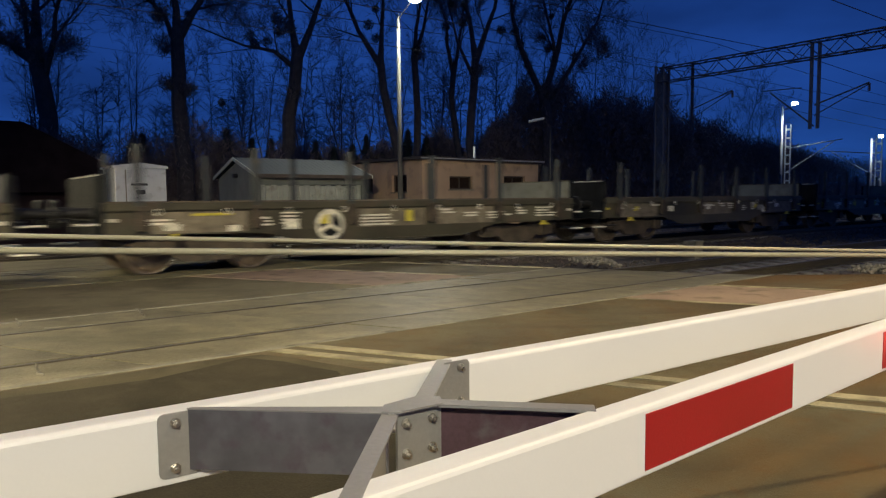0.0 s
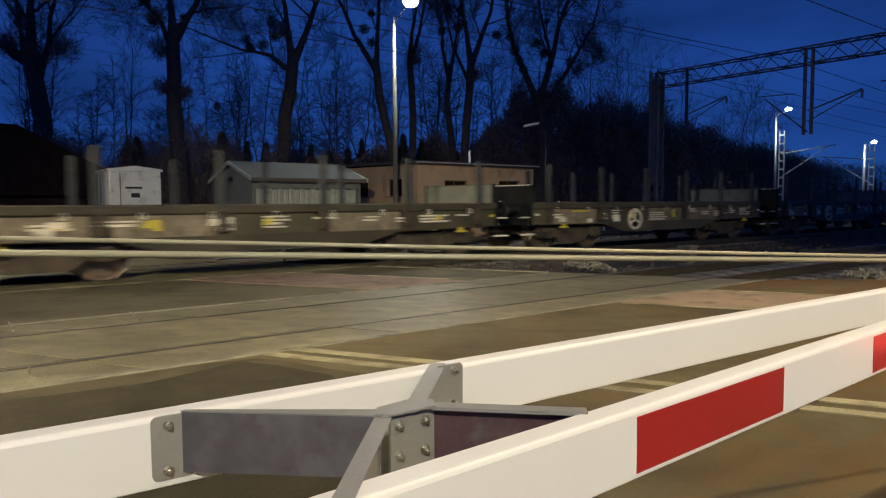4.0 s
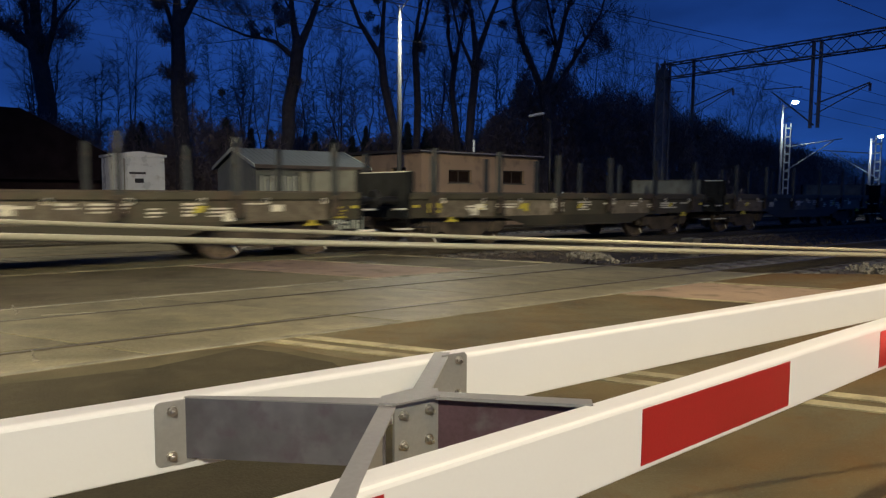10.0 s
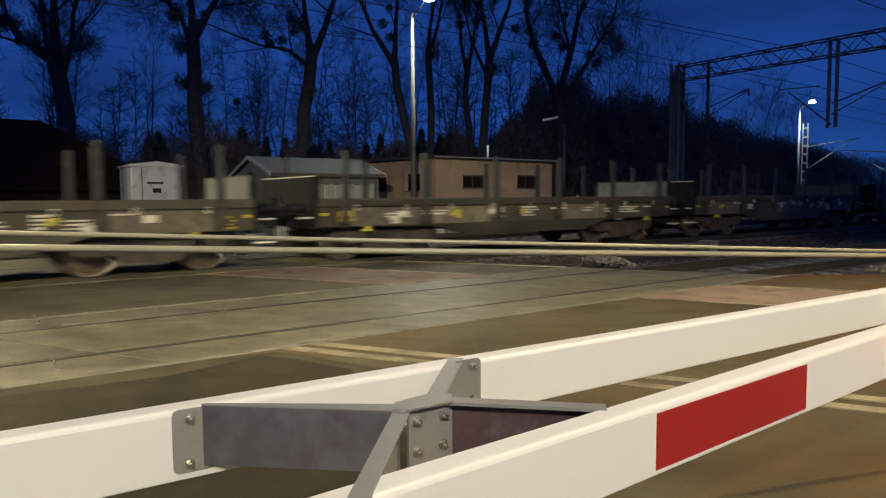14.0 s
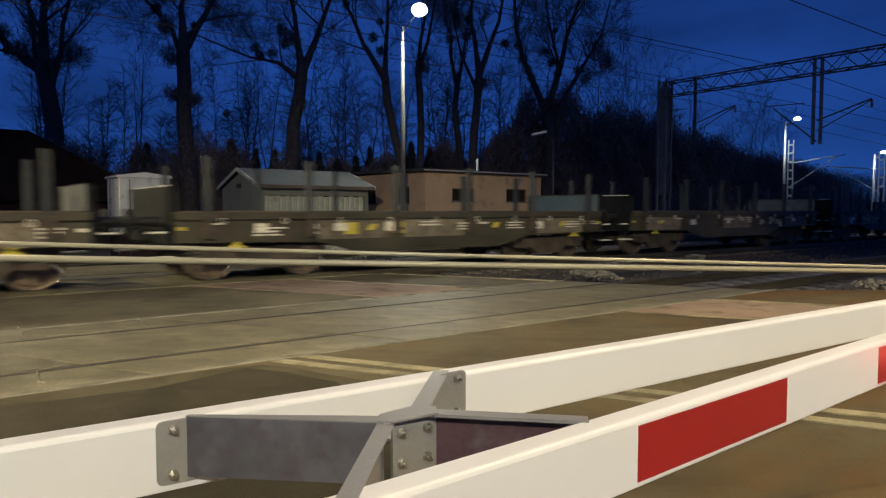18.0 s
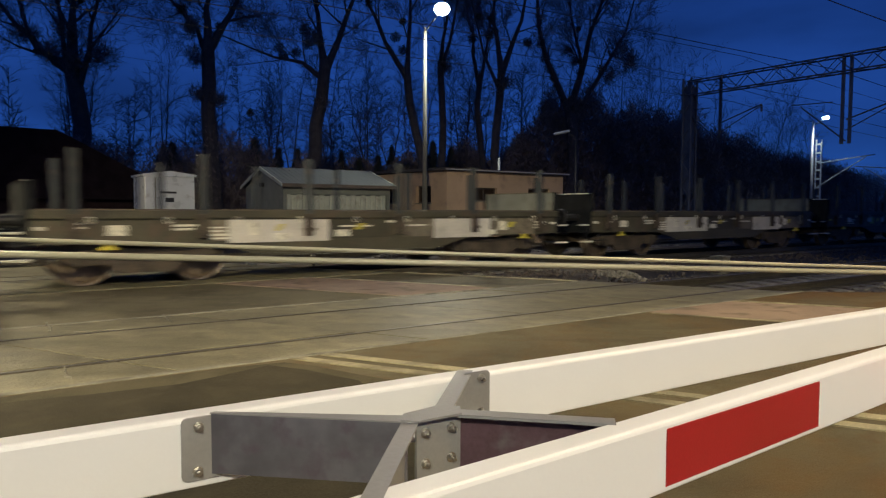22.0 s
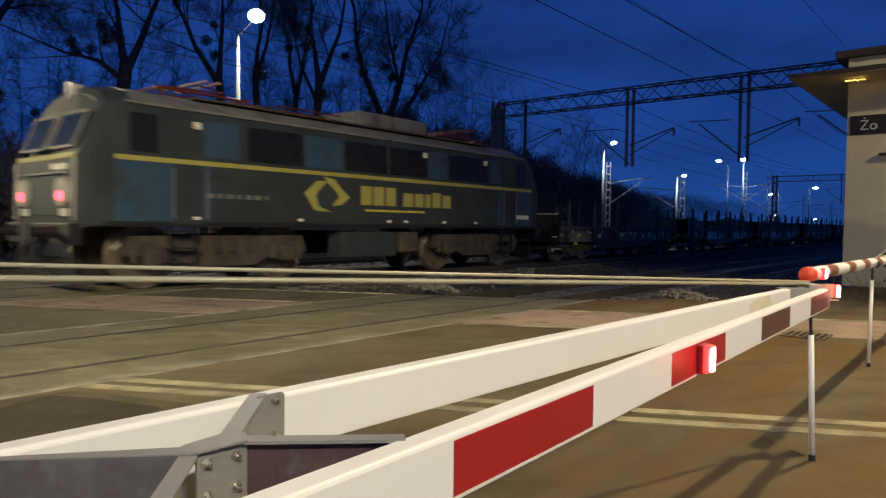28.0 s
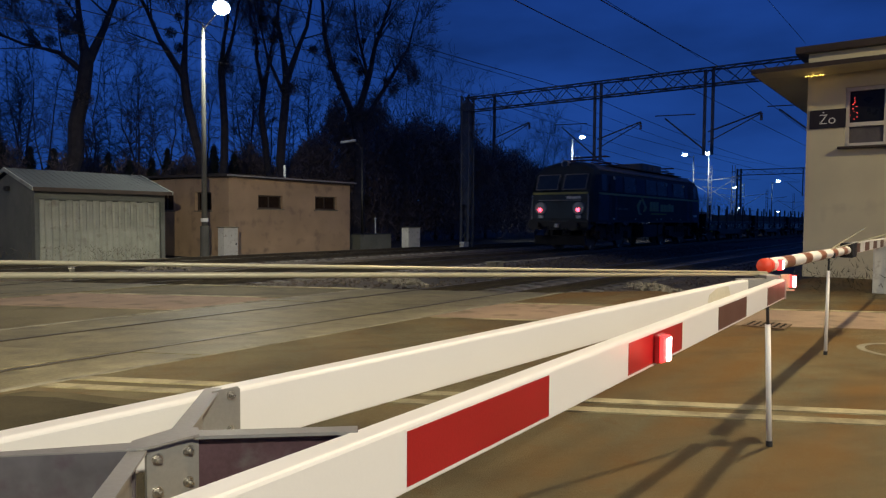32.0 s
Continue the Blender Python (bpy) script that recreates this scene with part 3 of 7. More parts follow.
for nc in TRACKS[:2]:
    for n0, n1 in ((nc - 0.79, nc - 0.685), (nc + 0.70, nc + 0.79)):
        # near-black strip along the floor of the groove
        sheet("flangeway", [(-45, n0), (road_edge(n0), n0), (road_edge(n1), n1), (-45, n1)], -0.045, 0.05, GROOVE, "dark groove beside the rail", "groove")
sl = B()
box(sl, (0, 0, -0.26), (0.26, 2.5, 0.22), bevel=0.02)
SLEEPER_MESH = mesh_of(sl, "sleeper", SLEEPER)
for k, nc in enumerate(TRACKS):
    track = thing("railway_track", place(0, nc), "steel rails on concrete sleepers in dark ballast", "track", kind="structure")
    for side_n in (-0.75, 0.75):
        part("rail", prism(B(), rail_outline(side_n), -90, 260, "x"), RAIL, track)
        part("rail_head", prism(B(), [(side_n - 0.027, 0.0005), (side_n + 0.027, 0.0005), (side_n + 0.024, 0.003), (side_n - 0.024, 0.003)], -90, 260, "x"), RAIL_TOP, track, "polished steel running surface")
    bed = B()
    o = [(-2.3, -0.32), (2.3, -0.32), (1.6, -0.19), (-1.6, -0.19)]
    prism(bed, o, road_edge(nc) + 0.4 if k < 2 else -90, 260, "x")
    part("ballast_bed", bed, BALLAST, track)
    s0 = road_edge(nc) + 0.55 if k < 2 else -6
    for i in range(48):
        share("sleeper", SLEEPER_MESH, track, Matrix.Translation((s0 + 0.6 * i, 0, 0.0)))
    rest = B()
    for i in range(48, 150):
        box(rest, (s0 + 0.6 * i, 0, -0.26), (0.26, 2.5, 0.22))
    tagged(part("far_sleepers", rest, SLEEPER, track), kind="stuff")


def stones_mesh(count, spot, rg):
    """Many small stones as one mesh, built without bmesh operators."""
    base = [(0, 0, 1), (0.9, 0, 0.1), (0.1, 0.9, 0), (-0.9, 0.1, 0.1), (0, -0.9, 0), (0.1, 0, -0.9)]
    tri = [(0, 1, 2), (0, 2, 3), (0, 3, 4), (0, 4, 1), (5, 2, 1), (5, 3, 2), (5, 4, 3), (5, 1, 4)]
    vs, fs = [], []
    for _ in range(count):
        c, r = spot(rg)
        q = Euler((rg.random() * 6, rg.random() * 6, rg.random() * 6)).to_matrix()
        k = len(vs)
        vs += [Vector(c) + q @ (Vector(b) * r * rg.uniform(0.7, 1.25)) for b in base]
        fs += [tuple(i + k for i in t) for t in tri]
    me = bpy.data.meshes.new("stones")
    me.from_pydata(vs, [], fs)
    return me


rg = random.Random(9)
me = stones_mesh(9000, lambda r: ((r.uniform(0, 34), r.choice((6.8, 13.0, 13.0, 9.9)) + r.uniform(-2.2, 2.2), -0.2 + r.uniform(-0.03, 0.03)), r.uniform(0.02, 0.045)), rg)
me.materials.append(BALLAST)
for v in me.vertices:
    v.co.x += road_edge(v.co.y) + 0.3
ob = new("ballast_stones", me)
ob.matrix_world = AT
tagged(ob, "loose dark ballast stones round the rails", "ballast", kind="stuff")


def rubble_pile(s, n, ls, ln, count):
    def spot(r):
        a, b = max(-1, min(1, r.gauss(0, 0.45))), max(-1, min(1, r.gauss(0, 0.4)))
        return ((a * ls, b * ln, 0.02 + 0.13 * max(0, 1 - abs(a) - 0.6 * abs(b)) * r.random()), r.uniform(0.025, 0.07))
    me = stones_mesh(count, spot, rg)
    me.materials.append(RUBBLE)
    ob = new("rubble_pile", me)
    ob.matrix_world = place(s, n, -0.02, -28)
    return tagged(ob, "low heap of pale broken stones at the crossing edge", "rubble", kind="stuff")


rubble_pile(10.25, 8.75, 0.28, 0.9, 210)
rubble_pile(12.15, 4.4, 0.24, 0.7, 200)
rubble_pile(9.3, 15.6, 0.5, 0.6, 200)

ringm = ring(B(), (0, 0, 0), 0.42, 0.035, "z", 32, 4)
ringm.transform(Matrix.Diagonal((1, 1, 0.1, 1)))
solid("manhole_ring", ringm, KERB, Matrix.Translation((6.05, 5.05, 0.006)), "pale concrete ring round a manhole in the asphalt", "manhole", kind="structure")

# drain grate in the road
grate = thing("drain_grate", place(8.74, 1.72, 0.012), "rusty slotted iron drain grate set in the asphalt", "drain grate")
part("plate", box(B(), (0, 0, 0), (0.46, 0.46, 0.016), bevel=0.004), GRATE_IRON, grate)
# dark pieces on the plate paint the shade of slots, none is cut
slot = mesh_of(prism(B(), [(-0.045, -0.014), (0.045, -0.014), (0.055, 0), (0.045, 0.014), (-0.045, 0.014), (-0.055, 0)], 0, 0.003, "z"), "slot", GROOVE)
for k in range(6):
    for j in range(3):
        share("slot", slot, grate, Matrix.Translation((-0.14 + 0.14 * j, -0.175 + 0.07 * k, 0.0075)))

# ---- near barrier: two boards that meet at the tip ----
FOOT = Vector((2.72, 3.05, 0))
NEAR_A, NEAR_DIR = Vector((0.233, 1.014, 0)), Vector((3.004, 2.474, 0)).normalized()
FAR_A, FAR_DIR = Vector((-0.729, 0.854, 0)), Vector((3.593, 2.523, 0)).normalized()
barrier = thing("crossing_barrier", Matrix.Translation(FOOT), "closed white barrier boom of two boards with red reflective panels", "barrier")


def on_board(origin, way, d, off, z):
    """A point d metres along a board, off metres behind its face."""
    side = Vector((-way.y, way.x, 0))
    p = origin + way * d + side * off
    return Vector((p.x, p.y, z)) - FOOT


def board_frame(origin, way, d, off, z):
    a = math.degrees(math.atan2(way.y, way.x))
    p = on_board(origin, way, d, off, z)
    return pose(p.x, p.y, p.z, 0, 0, a)


def board(name, origin, way, d0, d1, label):
    """A hollow extruded board with softly rounded edges."""
    o = [(0.003, 0.787), (0.047, 0.787), (0.050, 0.790), (0.050, 0.898), (0.047, 0.903), (0.042, 0.906), (0.010, 0.906), (0.005, 0.905), (0.002, 0.902), (0.0, 0.897), (0.0, 0.7905), (0.001, 0.788)]
    bm = prism(B(), o, d0, d1, "x")
    p = origin - FOOT
    bm.transform(pose(p.x, p.y, 0, 0, 0, math.degrees(math.atan2(way.y, way.x))))
    return part(name, bm, WHITE_ALU, barrier, label)


board("board", NEAR_A, NEAR_DIR, -2.9, 3.62, "white aluminium board with red panels")
board("board", FAR_A, FAR_DIR, -1.6, 4.27, "plain white aluminium board")
for k in range(-2, 4):
    bm = box(B(), (0.262, 0, 0), (0.524, 0.0012, 0.0955))
    bm.transform(board_frame(NEAR_A, NEAR_DIR, 1.032 * k, -0.0006, 0.8445))
    part("red_panel", bm, RED_FILM if k < 2 else BROWN_FILM, barrier, "red reflective film panel" if k < 2 else "red panel coloured brown as in orange light")

# crossed galvanised plates between the boards


def strap(a, b, z0, z1, thick=0.006, lip=0.024, side=1):
    """An upright steel strap with a folded lip along its top edge, on its left (1) or its right (-1)."""
    a, b = Vector((*a, 0)), Vector((*b, 0))
    way = (b - a)
    bm = B()
    t = thick / 2
    o = [(-t, z0), (t, z0), (t, z1 - 0.004), (lip, z1 - 0.004), (lip, z1), (-t, z1)]
    prism(bm, [(side * y, z) for y, z in o], 0, way.length, "x")
    p = a - FOOT
    bm.transform(pose(p.x, p.y, 0, 0, 0, math.degrees(math.atan2(way.y, way.x))))
    return bm


part("cross_plate", strap((-0.512, 1.005), (-0.184, 0.975), 0.807, 0.907, lip=0.004), DULL_STEEL, barrier, "dull zinc-grey steel cross plate")
# paler metal on the lip stands for the light on its top
bm = prism(B(), [(-0.514, 1.0015), (-0.184, 0.9715), (-0.184, 1.006), (-0.508, 1.009)], 0.9072, 0.9095, "z")
bm.transform(Matrix.Translation(-FOOT))
part("plate_lip", bm, GALV, barrier, "folded plate lip, lit top painted pale")
part("cross_plate", strap((-0.103, 1.047), (0.15, 1.011), 0.805, 0.907, lip=0.026, side=-1), RED_LIT_STEEL, barrier, "steel cross plate tinted mauve for reflected red")
part("cross_plate", strap((-0.191, 0.975), (-0.218, 0.534), 0.805, 0.907, lip=0.024), GALV, barrier, "galvanised steel cross plate")
part("cross_plate", strap((-0.111, 1.34), (-0.145, 1.052), 0.805, 0.907, lip=0.029), GALV, barrier, "galvanised steel cross plate")
part("gusset", strap((-0.172, 0.989), (-0.103, 1.043), 0.805, 0.905, lip=0.004), GALV, barrier, "galvanised gusset plate with four bolts")
# thin pale cover paints in the lit top edge of this plate
for a, b, wide in (((-0.103, 1.047), (0.15, 1.011), 0.026),):
    a, b = Vector((*a, 0)), Vector((*b, 0))
    bm = prism(B(), [(0.003, 0.9072), (0.003, 0.9082), (-wide - 0.0004, 0.9082), (-wide - 0.0004, 0.9028), (-wide, 0.9028), (-wide, 0.9072)], 0.001, (b - a).length - 0.001, "x")
    bm.transform(Matrix.Translation(a - FOOT) @ pose(0, 0, 0, 0, 0, math.degrees(math.atan2(b.y - a.y, b.x - a.x))))
    part("plate_lip", bm, GALV, barrier, "plate lip, lit top edge painted pale")
bm = prism(B(), [(-0.194, 1.007), (-0.143, 1.056), (-0.103, 1.056), (-0.098, 1.018), (-0.165, 0.97), (-0.194, 0.972)], 0.9085, 0.912, "z")
bm.transform(Matrix.Translation(-FOOT))
part("cover_plate", bm, GALV, barrier, "galvanised cover plate over the joint")


def bolt_at(m):
    bm = B()
    bmesh.ops.create_cone(bm, cap_ends=True, segments=12, radius1=0.0085, radius2=0.0085, depth=0.002, matrix=pose(0, -0.001, 0, 90))
    bmesh.ops.create_cone(bm, cap_ends=True, segments=6, radius1=0.0062, radius2=0.0062, depth=0.006, matrix=pose(0, -0.005, 0, 90))
    bmesh.ops.create_cone(bm, cap_ends=True, segments=10, radius1=0.0036, radius2=0.003, depth=0.008, matrix=pose(0, -0.011, 0, 90))
    bm.transform(m)
    return bm


for d, z in ((0.242, 0.889), (0.240, 0.815)):
    part("bolt", bolt_at(board_frame(FAR_A, FAR_DIR, d, -0.004, z)), BOLT, barrier)
for d, z in ((0.809, 0.896), (0.808, 0.826)):
    part("bolt", bolt_at(board_frame(FAR_A, FAR_DIR, d, -0.004, z)), BOLT, barrier)
for dx in (0.016, 0.068):
    for z in (0.884, 0.834):
        m = Matrix.Translation(Vector((-0.172, 0.989, z)) - FOOT) @ pose(0, 0, 0, 0, 0, 37.9) @ Matrix.Translation((dx, -0.003, 0))
        part("bolt", bolt_at(m), BOLT, barrier)
# fixing plates on the far board: one square, one tapered
bm = B()
corner = [(0.249 + sx * 0.024 + 0.010 * math.cos(radians(a)), sz * 0.043 + 0.010 * math.sin(radians(a))) for sx, sz, a0 in ((1, 1, 0), (-1, 1, 90), (-1, -1, 180), (1, -1, 270)) for a in (a0, a0 + 30, a0 + 60, a0 + 90)]
prism(bm, corner, -0.002, 0.002)
bm.transform(board_frame(FAR_A, FAR_DIR, 0, -0.001, 0.852))
part("fixing_plate", bm, GALV, barrier, "galvanised fixing plate with rounded corners")
bm = B()
prism(bm, [(0.690, 0.806), (0.832, 0.806), (0.832, 0.904), (0.826, 0.910), (0.772, 0.910)], -0.003, 0.001)
p = FAR_A - FOOT
bm.transform(pose(p.x, p.y, 0, 0, 0, math.degrees(math.atan2(FAR_DIR.y, FAR_DIR.x))))
part("fixing_plate", bm, GALV, barrier, "tapered galvanised fixing plate")

bm = prism(B(), [(3.56, 0.790), (3.92, 0.790), (3.95, 0.83), (3.90, 0.896), (3.72, 0.898), (3.60, 0.87)], -0.0012, -0.0004)
p = FAR_A - FOOT
bm.transform(pose(p.x, p.y, 0, 0, 0, math.degrees(math.atan2(FAR_DIR.y, FAR_DIR.x))))
part("stain", bm, STAINED, barrier, "yellow-brown stain on the white board")
# the pivot that carries both boards
pv = Vector((-2.3, -0.62, 0)) - FOOT
piv = part("pivot_housing", box(B(), pv + Vector((0, 0, 0.36)), (0.5, 1.1, 0.72), pose(0, 0, 0, 0, 0, 37), bevel=0.03), CABINET_PAINT, barrier, "pale pivot housing on the ground")
part("pivot_axle", tube(B(), pv + Vector((0.3, -0.75, 0.845)), pv + Vector((-0.2, 0.85, 0.845)), 0.045, 0.045, 14), GALV, piv)
part("pivot_yoke", box(B(), pv + Vector((0.05, 0.05, 0.76)), (0.16, 0.4, 0.12), pose(0, 0, 0, 0, 0, 37), bevel=0.01), GALV, piv)
# tip: end plate, red lamps, prop and stays
tip_near, tip_far = on_board(NEAR_A, NEAR_DIR, 3.62, 0.0, 0.847), on_board(FAR_A, FAR_DIR, 4.27, 0.05, 0.847)
bm = B()
mid = (tip_near + tip_far) / 2
ang = math.degrees(math.atan2(tip_far.y - tip_near.y, tip_far.x - tip_near.x))
box(bm, (0, 0, 0), ((tip_far - tip_near).length + 0.02, 0.006, 0.12), bevel=0.001)
box(bm, (0, -0.025, 0.058), ((tip_far - tip_near).length, 0.05, 0.005))
bm.transform(Matrix.Translation(mid) @ pose(0, 0, 0, 0, 0, ang))
part("end_plate", bm, GALV, barrier)


def warning_lamp(m):
    """A red lamp: housing, glowing lens and the bright element behind it."""
    hull = B()
    box(hull, (0, 0.010, 0), (0.074, 0.020, 0.092), bevel=0.007)
    hull.transform(m)
    ob = part("warning_lamp", hull, RED_FILM, barrier, "red warning lamp housing")
    lens = B()
    box(lens, (0, -0.004, 0), (0.066, 0.014, 0.084), bevel=0.006)
    box(lens, (-0.012, -0.010, 0.041), (0.042, 0.022, 0.006), bevel=0.002)
    lens.transform(m)
    part("lens", lens, GLOW_RED, ob, "glowing red lens")
    core = B()
    box(core, (0.014, -0.013, -0.002), (0.028, 0.013, 0.078), bevel=0.004)
    core.transform(m)
    part("element", core, GLOW_RED_CORE, ob, "bright upright lamp element", True)


warning_lamp(board_frame(NEAR_A, NEAR_DIR, 1.285, -0.021, 0.842))
tl = Vector((3.100, 3.335, 0.889)) - FOOT
warning_lamp(Matrix.Translation(tl) @ pose(0, 0, 0, 0, 0, -30) @ Matrix.Diagonal((0.62, 0.9, 0.86, 1)))
lamp("warning_light", tl + FOOT + Vector((0.01, -0.10, 0)), 0.5, (1.0, 0.10, 0.06), 0.02)
wl_at = board_frame(NEAR_A, NEAR_DIR, 1.285, -0.12, 0.842).translation + FOOT
lamp("warning_light", wl_at, 0.5, (1.0, 0.10, 0.06), 0.03)
part("lamp_bracket", box(box(B(), tl + Vector((-0.045, 0.012, 0.0)), (0.055, 0.012, 0.085), pose(0, 0, 0, 0, 0, -14), bevel=0.003), tl + Vector((-0.03, 0.03, -0.055)), (0.10, 0.06, 0.008)), STAY, barrier, "cream lamp bracket at the tip")


def prop(foot, top, parent):
    """A hinged hanging leg: thin rod above, thicker tube below, rubber foot."""
    foot, top = Vector(foot), Vector(top)
    way = top - foot
    part("prop_tube", tube(B(), foot + way * 0.035, foot + way * 0.86, 0.0145, 0.0145, 12), WHITE_ALU, parent, "slim pale aluminium prop", True)
    part("prop_rod", tube(B(), foot + way * 0.84, top, 0.009, 0.009, 8), BLACK, parent, "thin dark hinge rod")
    part("prop_foot", tube(B(), foot, foot + way * 0.04, 0.018, 0.017, 12), RUBBER, parent, "black rubber foot")


prop((0, 0, 0.0), on_board(NEAR_A, NEAR_DIR, 3.22, 0.02, 0.79), barrier)
for a, b, r in (((2.985, 3.42, 0.938), (-1.42, 1.92, 1.148), 0.0072), ((2.985, 3.42, 0.926), (-1.42, 1.92, 1.104), 0.0108)):
    a, b = Vector(a), Vector(b)
    part("stay_rod", tube(B(), a - FOOT, b + (b - a) * 0.22 - FOOT, r, r, 10), STAY, barrier, "long pale yellow stay rod", True)
part("stay_anchor", box(B(), Vector((2.95, 3.37, 0.918)) - FOOT, (0.10, 0.10, 0.022), bevel=0.004), GALV, barrier)

# ---- second barrier: a round striped boom ----
boom2 = thing("crossing_barrier", place(7.18, 0.89), "closed round barrier boom with orange-red and white bands", "barrier")


def boom_z(s):
    return 0.972 - 0.0075 * (s - 4.6)


s, k = 4.62, 0
while s < 8.5:
    e = min(s + (0.42 if k % 2 == 0 else 0.30), 8.5)
    bm = tube(B(), (s - 7.18, 0, boom_z(s)), (e - 7.18, 0, boom_z(e)), 0.044, 0.044, 18, False)
    part("band", bm, WHITE_ALU if k % 2 == 0 else ORANGE_FILM, boom2, "white band" if k % 2 == 0 else "orange-red reflective band", True)
    s, k = e, k + 1
part("joint_bracket", box(B(), (8.62 - 7.18, 0, boom_z(8.6)), (0.34, 0.13, 0.16), bevel=0.012), BLACK, boom2, "dark joint bracket")
part("board", box(B(), (11.4 - 7.18, 0, 0.935), (5.3, 0.05, 0.13), pose(0, 0, 0, 0, 0.43), bevel=0.006), WHITE_ALU, boom2, "flat white board of the boom")
for k in range(5):
    part("panel", box(B(), (9.2 + 1.05 * k - 7.18, -0.0275, 0.948 - 0.0075 * 1.05 * k), (0.5, 0.003, 0.105), pose(0, 0, 0, 0, 0.43)), BROWN_FILM, boom2, "red panel coloured brown as in orange light")
bm = tube(B(), (4.545 - 7.18, 0, boom_z(4.5)), (4.63 - 7.18, 0, boom_z(4.6)), 0.047, 0.047, 20)
part("end_cap", bm, RED_CAP, boom2, "lit red plastic end cap", True)
lens = part("end_lamp", box(B(), (4.80 - 7.18, -0.045, 0.968), (0.075, 0.03, 0.07), bevel=0.008), GLOW_RED, boom2, "small red lamp on the boom")
part("element", box(B(), (4.80 - 7.18, -0.062, 0.968), (0.05, 0.006, 0.055), bevel=0.002), GLOW_RED_CORE, lens)
prop((0, 0, 0), (0.03, 0, 0.92), boom2)
for off, z in ((0.10, 1.03), (-0.10, 1.03)):
    part("stay_rod", tube(B(), (7.3 - 7.18, 0, 0.99), (13.4 - 7.18, off * 3, z + 0.12), 0.006, 0.006, 6), STAY, boom2)
part("hinge_bracket", box(B(), (0.03, 0, 0.935), (0.07, 0.10, 0.05), bevel=0.006), BLACK, boom2)
part("pivot_housing", box(B(), (14.3 - 7.18, -0.05, 0.45), (0.55, 0.55, 0.94), bevel=0.03), CABINET_PAINT, boom2, "pale pivot housing on the ground")
part("counterweight", box(B(), (14.75 - 7.18, -0.05, 0.95), (0.7, 0.20, 0.24), bevel=0.02), BLACK, boom2)

# ---- train ----
# displacement of the train along the track, metres against seconds
RUN = [(0, 0.0), (8, 43.1), (16, 86.2), (24, 129.3), (26, 139.9), (28, 150.2), (30, 160.3), (32, 170.6)]
GAP = 1.5                          # the coupling that stands at this s at the start
WAGON_L = 12.0
HAND = -1.45                       # the handbrake wheel from the middle of its wagon
MOVING, ROLLING = [], []


def loft(bm, sections):
    """Joins rings of points of equal count."""
    rows = [[bm.verts.new(p) for p in sec] for sec in sections]
    k = len(rows[0])
    for a, b in zip(rows, rows[1:]):
        for i in range(k):
            bm.faces.new((a[i], a[(i + 1) % k], b[(i + 1) % k], b[i]))
    bm.faces.new(rows[0][::-1])
    bm.faces.new(rows[-1])
    bmesh.ops.recalc_face_normals(bm, faces=bm.faces[:])
    return bm


def lathe_y(bm, profile, sides=28):
    """A body of revolution about y from (radius, y) pairs."""
    rows = []
    for r, y in profile:
        rows.append([bm.verts.new((r * math.cos(i * math.tau / sides), y, r * math.sin(i * math.tau / sides))) for i in range(sides)])
    for a, b in zip(rows, rows[1:]):
        for i in range(sides):
            bm.faces.new((a[i], a[(i + 1) % sides], b[(i + 1) % sides], b[i]))
    bm.faces.new(rows[0])
    bm.faces.new(rows[-1][::-1])
    bmesh.ops.recalc_face_normals(bm, faces=bm.faces[:])
    return bm


WHEELS = {}


def wheelset(parent, x, r=0.46):
    """An axle with its two wheels; it turns on its own."""
    if r not in WHEELS:
        bm = B()
        for sgn in (-1, 1):
            o = [(0.09, 0.68), (0.12, 0.66), (r - 0.09, 0.70), (r - 0.05, 0.675), (r + 0.028, 0.675), (r + 0.026, 0.70), (r, 0.715), (r - 0.004, 0.80), (r - 0.06, 0.81), (r - 0.085, 0.765), (0.13, 0.775), (0.10, 0.81), (0.0005, 0.81)]
            lathe_y(bm, [(rr, sgn * y) for rr, y in o])
        tube(bm, (0, -0.98, 0), (0, 0.98, 0), 0.075, 0.075, 12)
        wheel = mesh_of(bm, "wheelset", WHEEL)
        rim = mesh_of(ring(B(), (0, 0, 0), r - 0.012, 0.010, "y", 28, 5), "rim", TREAD)
        mark = mesh_of(box(box(B(), (r - 0.09, 0, 0), (0.15, 0.006, 0.06)), (-r + 0.09, 0, 0), (0.15, 0.006, 0.06)), "chalk_mark", STENCIL)
        WHEELS[r] = (wheel, rim, mark)
    wheel, rim, mark = WHEELS[r]
    ws = share("wheelset", wheel, parent, Matrix.Translation((x, 0, r)))
    for y in (-0.808, 0.808):
        share("rim", rim, ws, Matrix.Translation((0, y, 0)))
        share("wheel_mark", mark, ws, Matrix.Translation((0, y * 1.004, 0)))
    ROLLING.append((ws, x, r))
    return ws


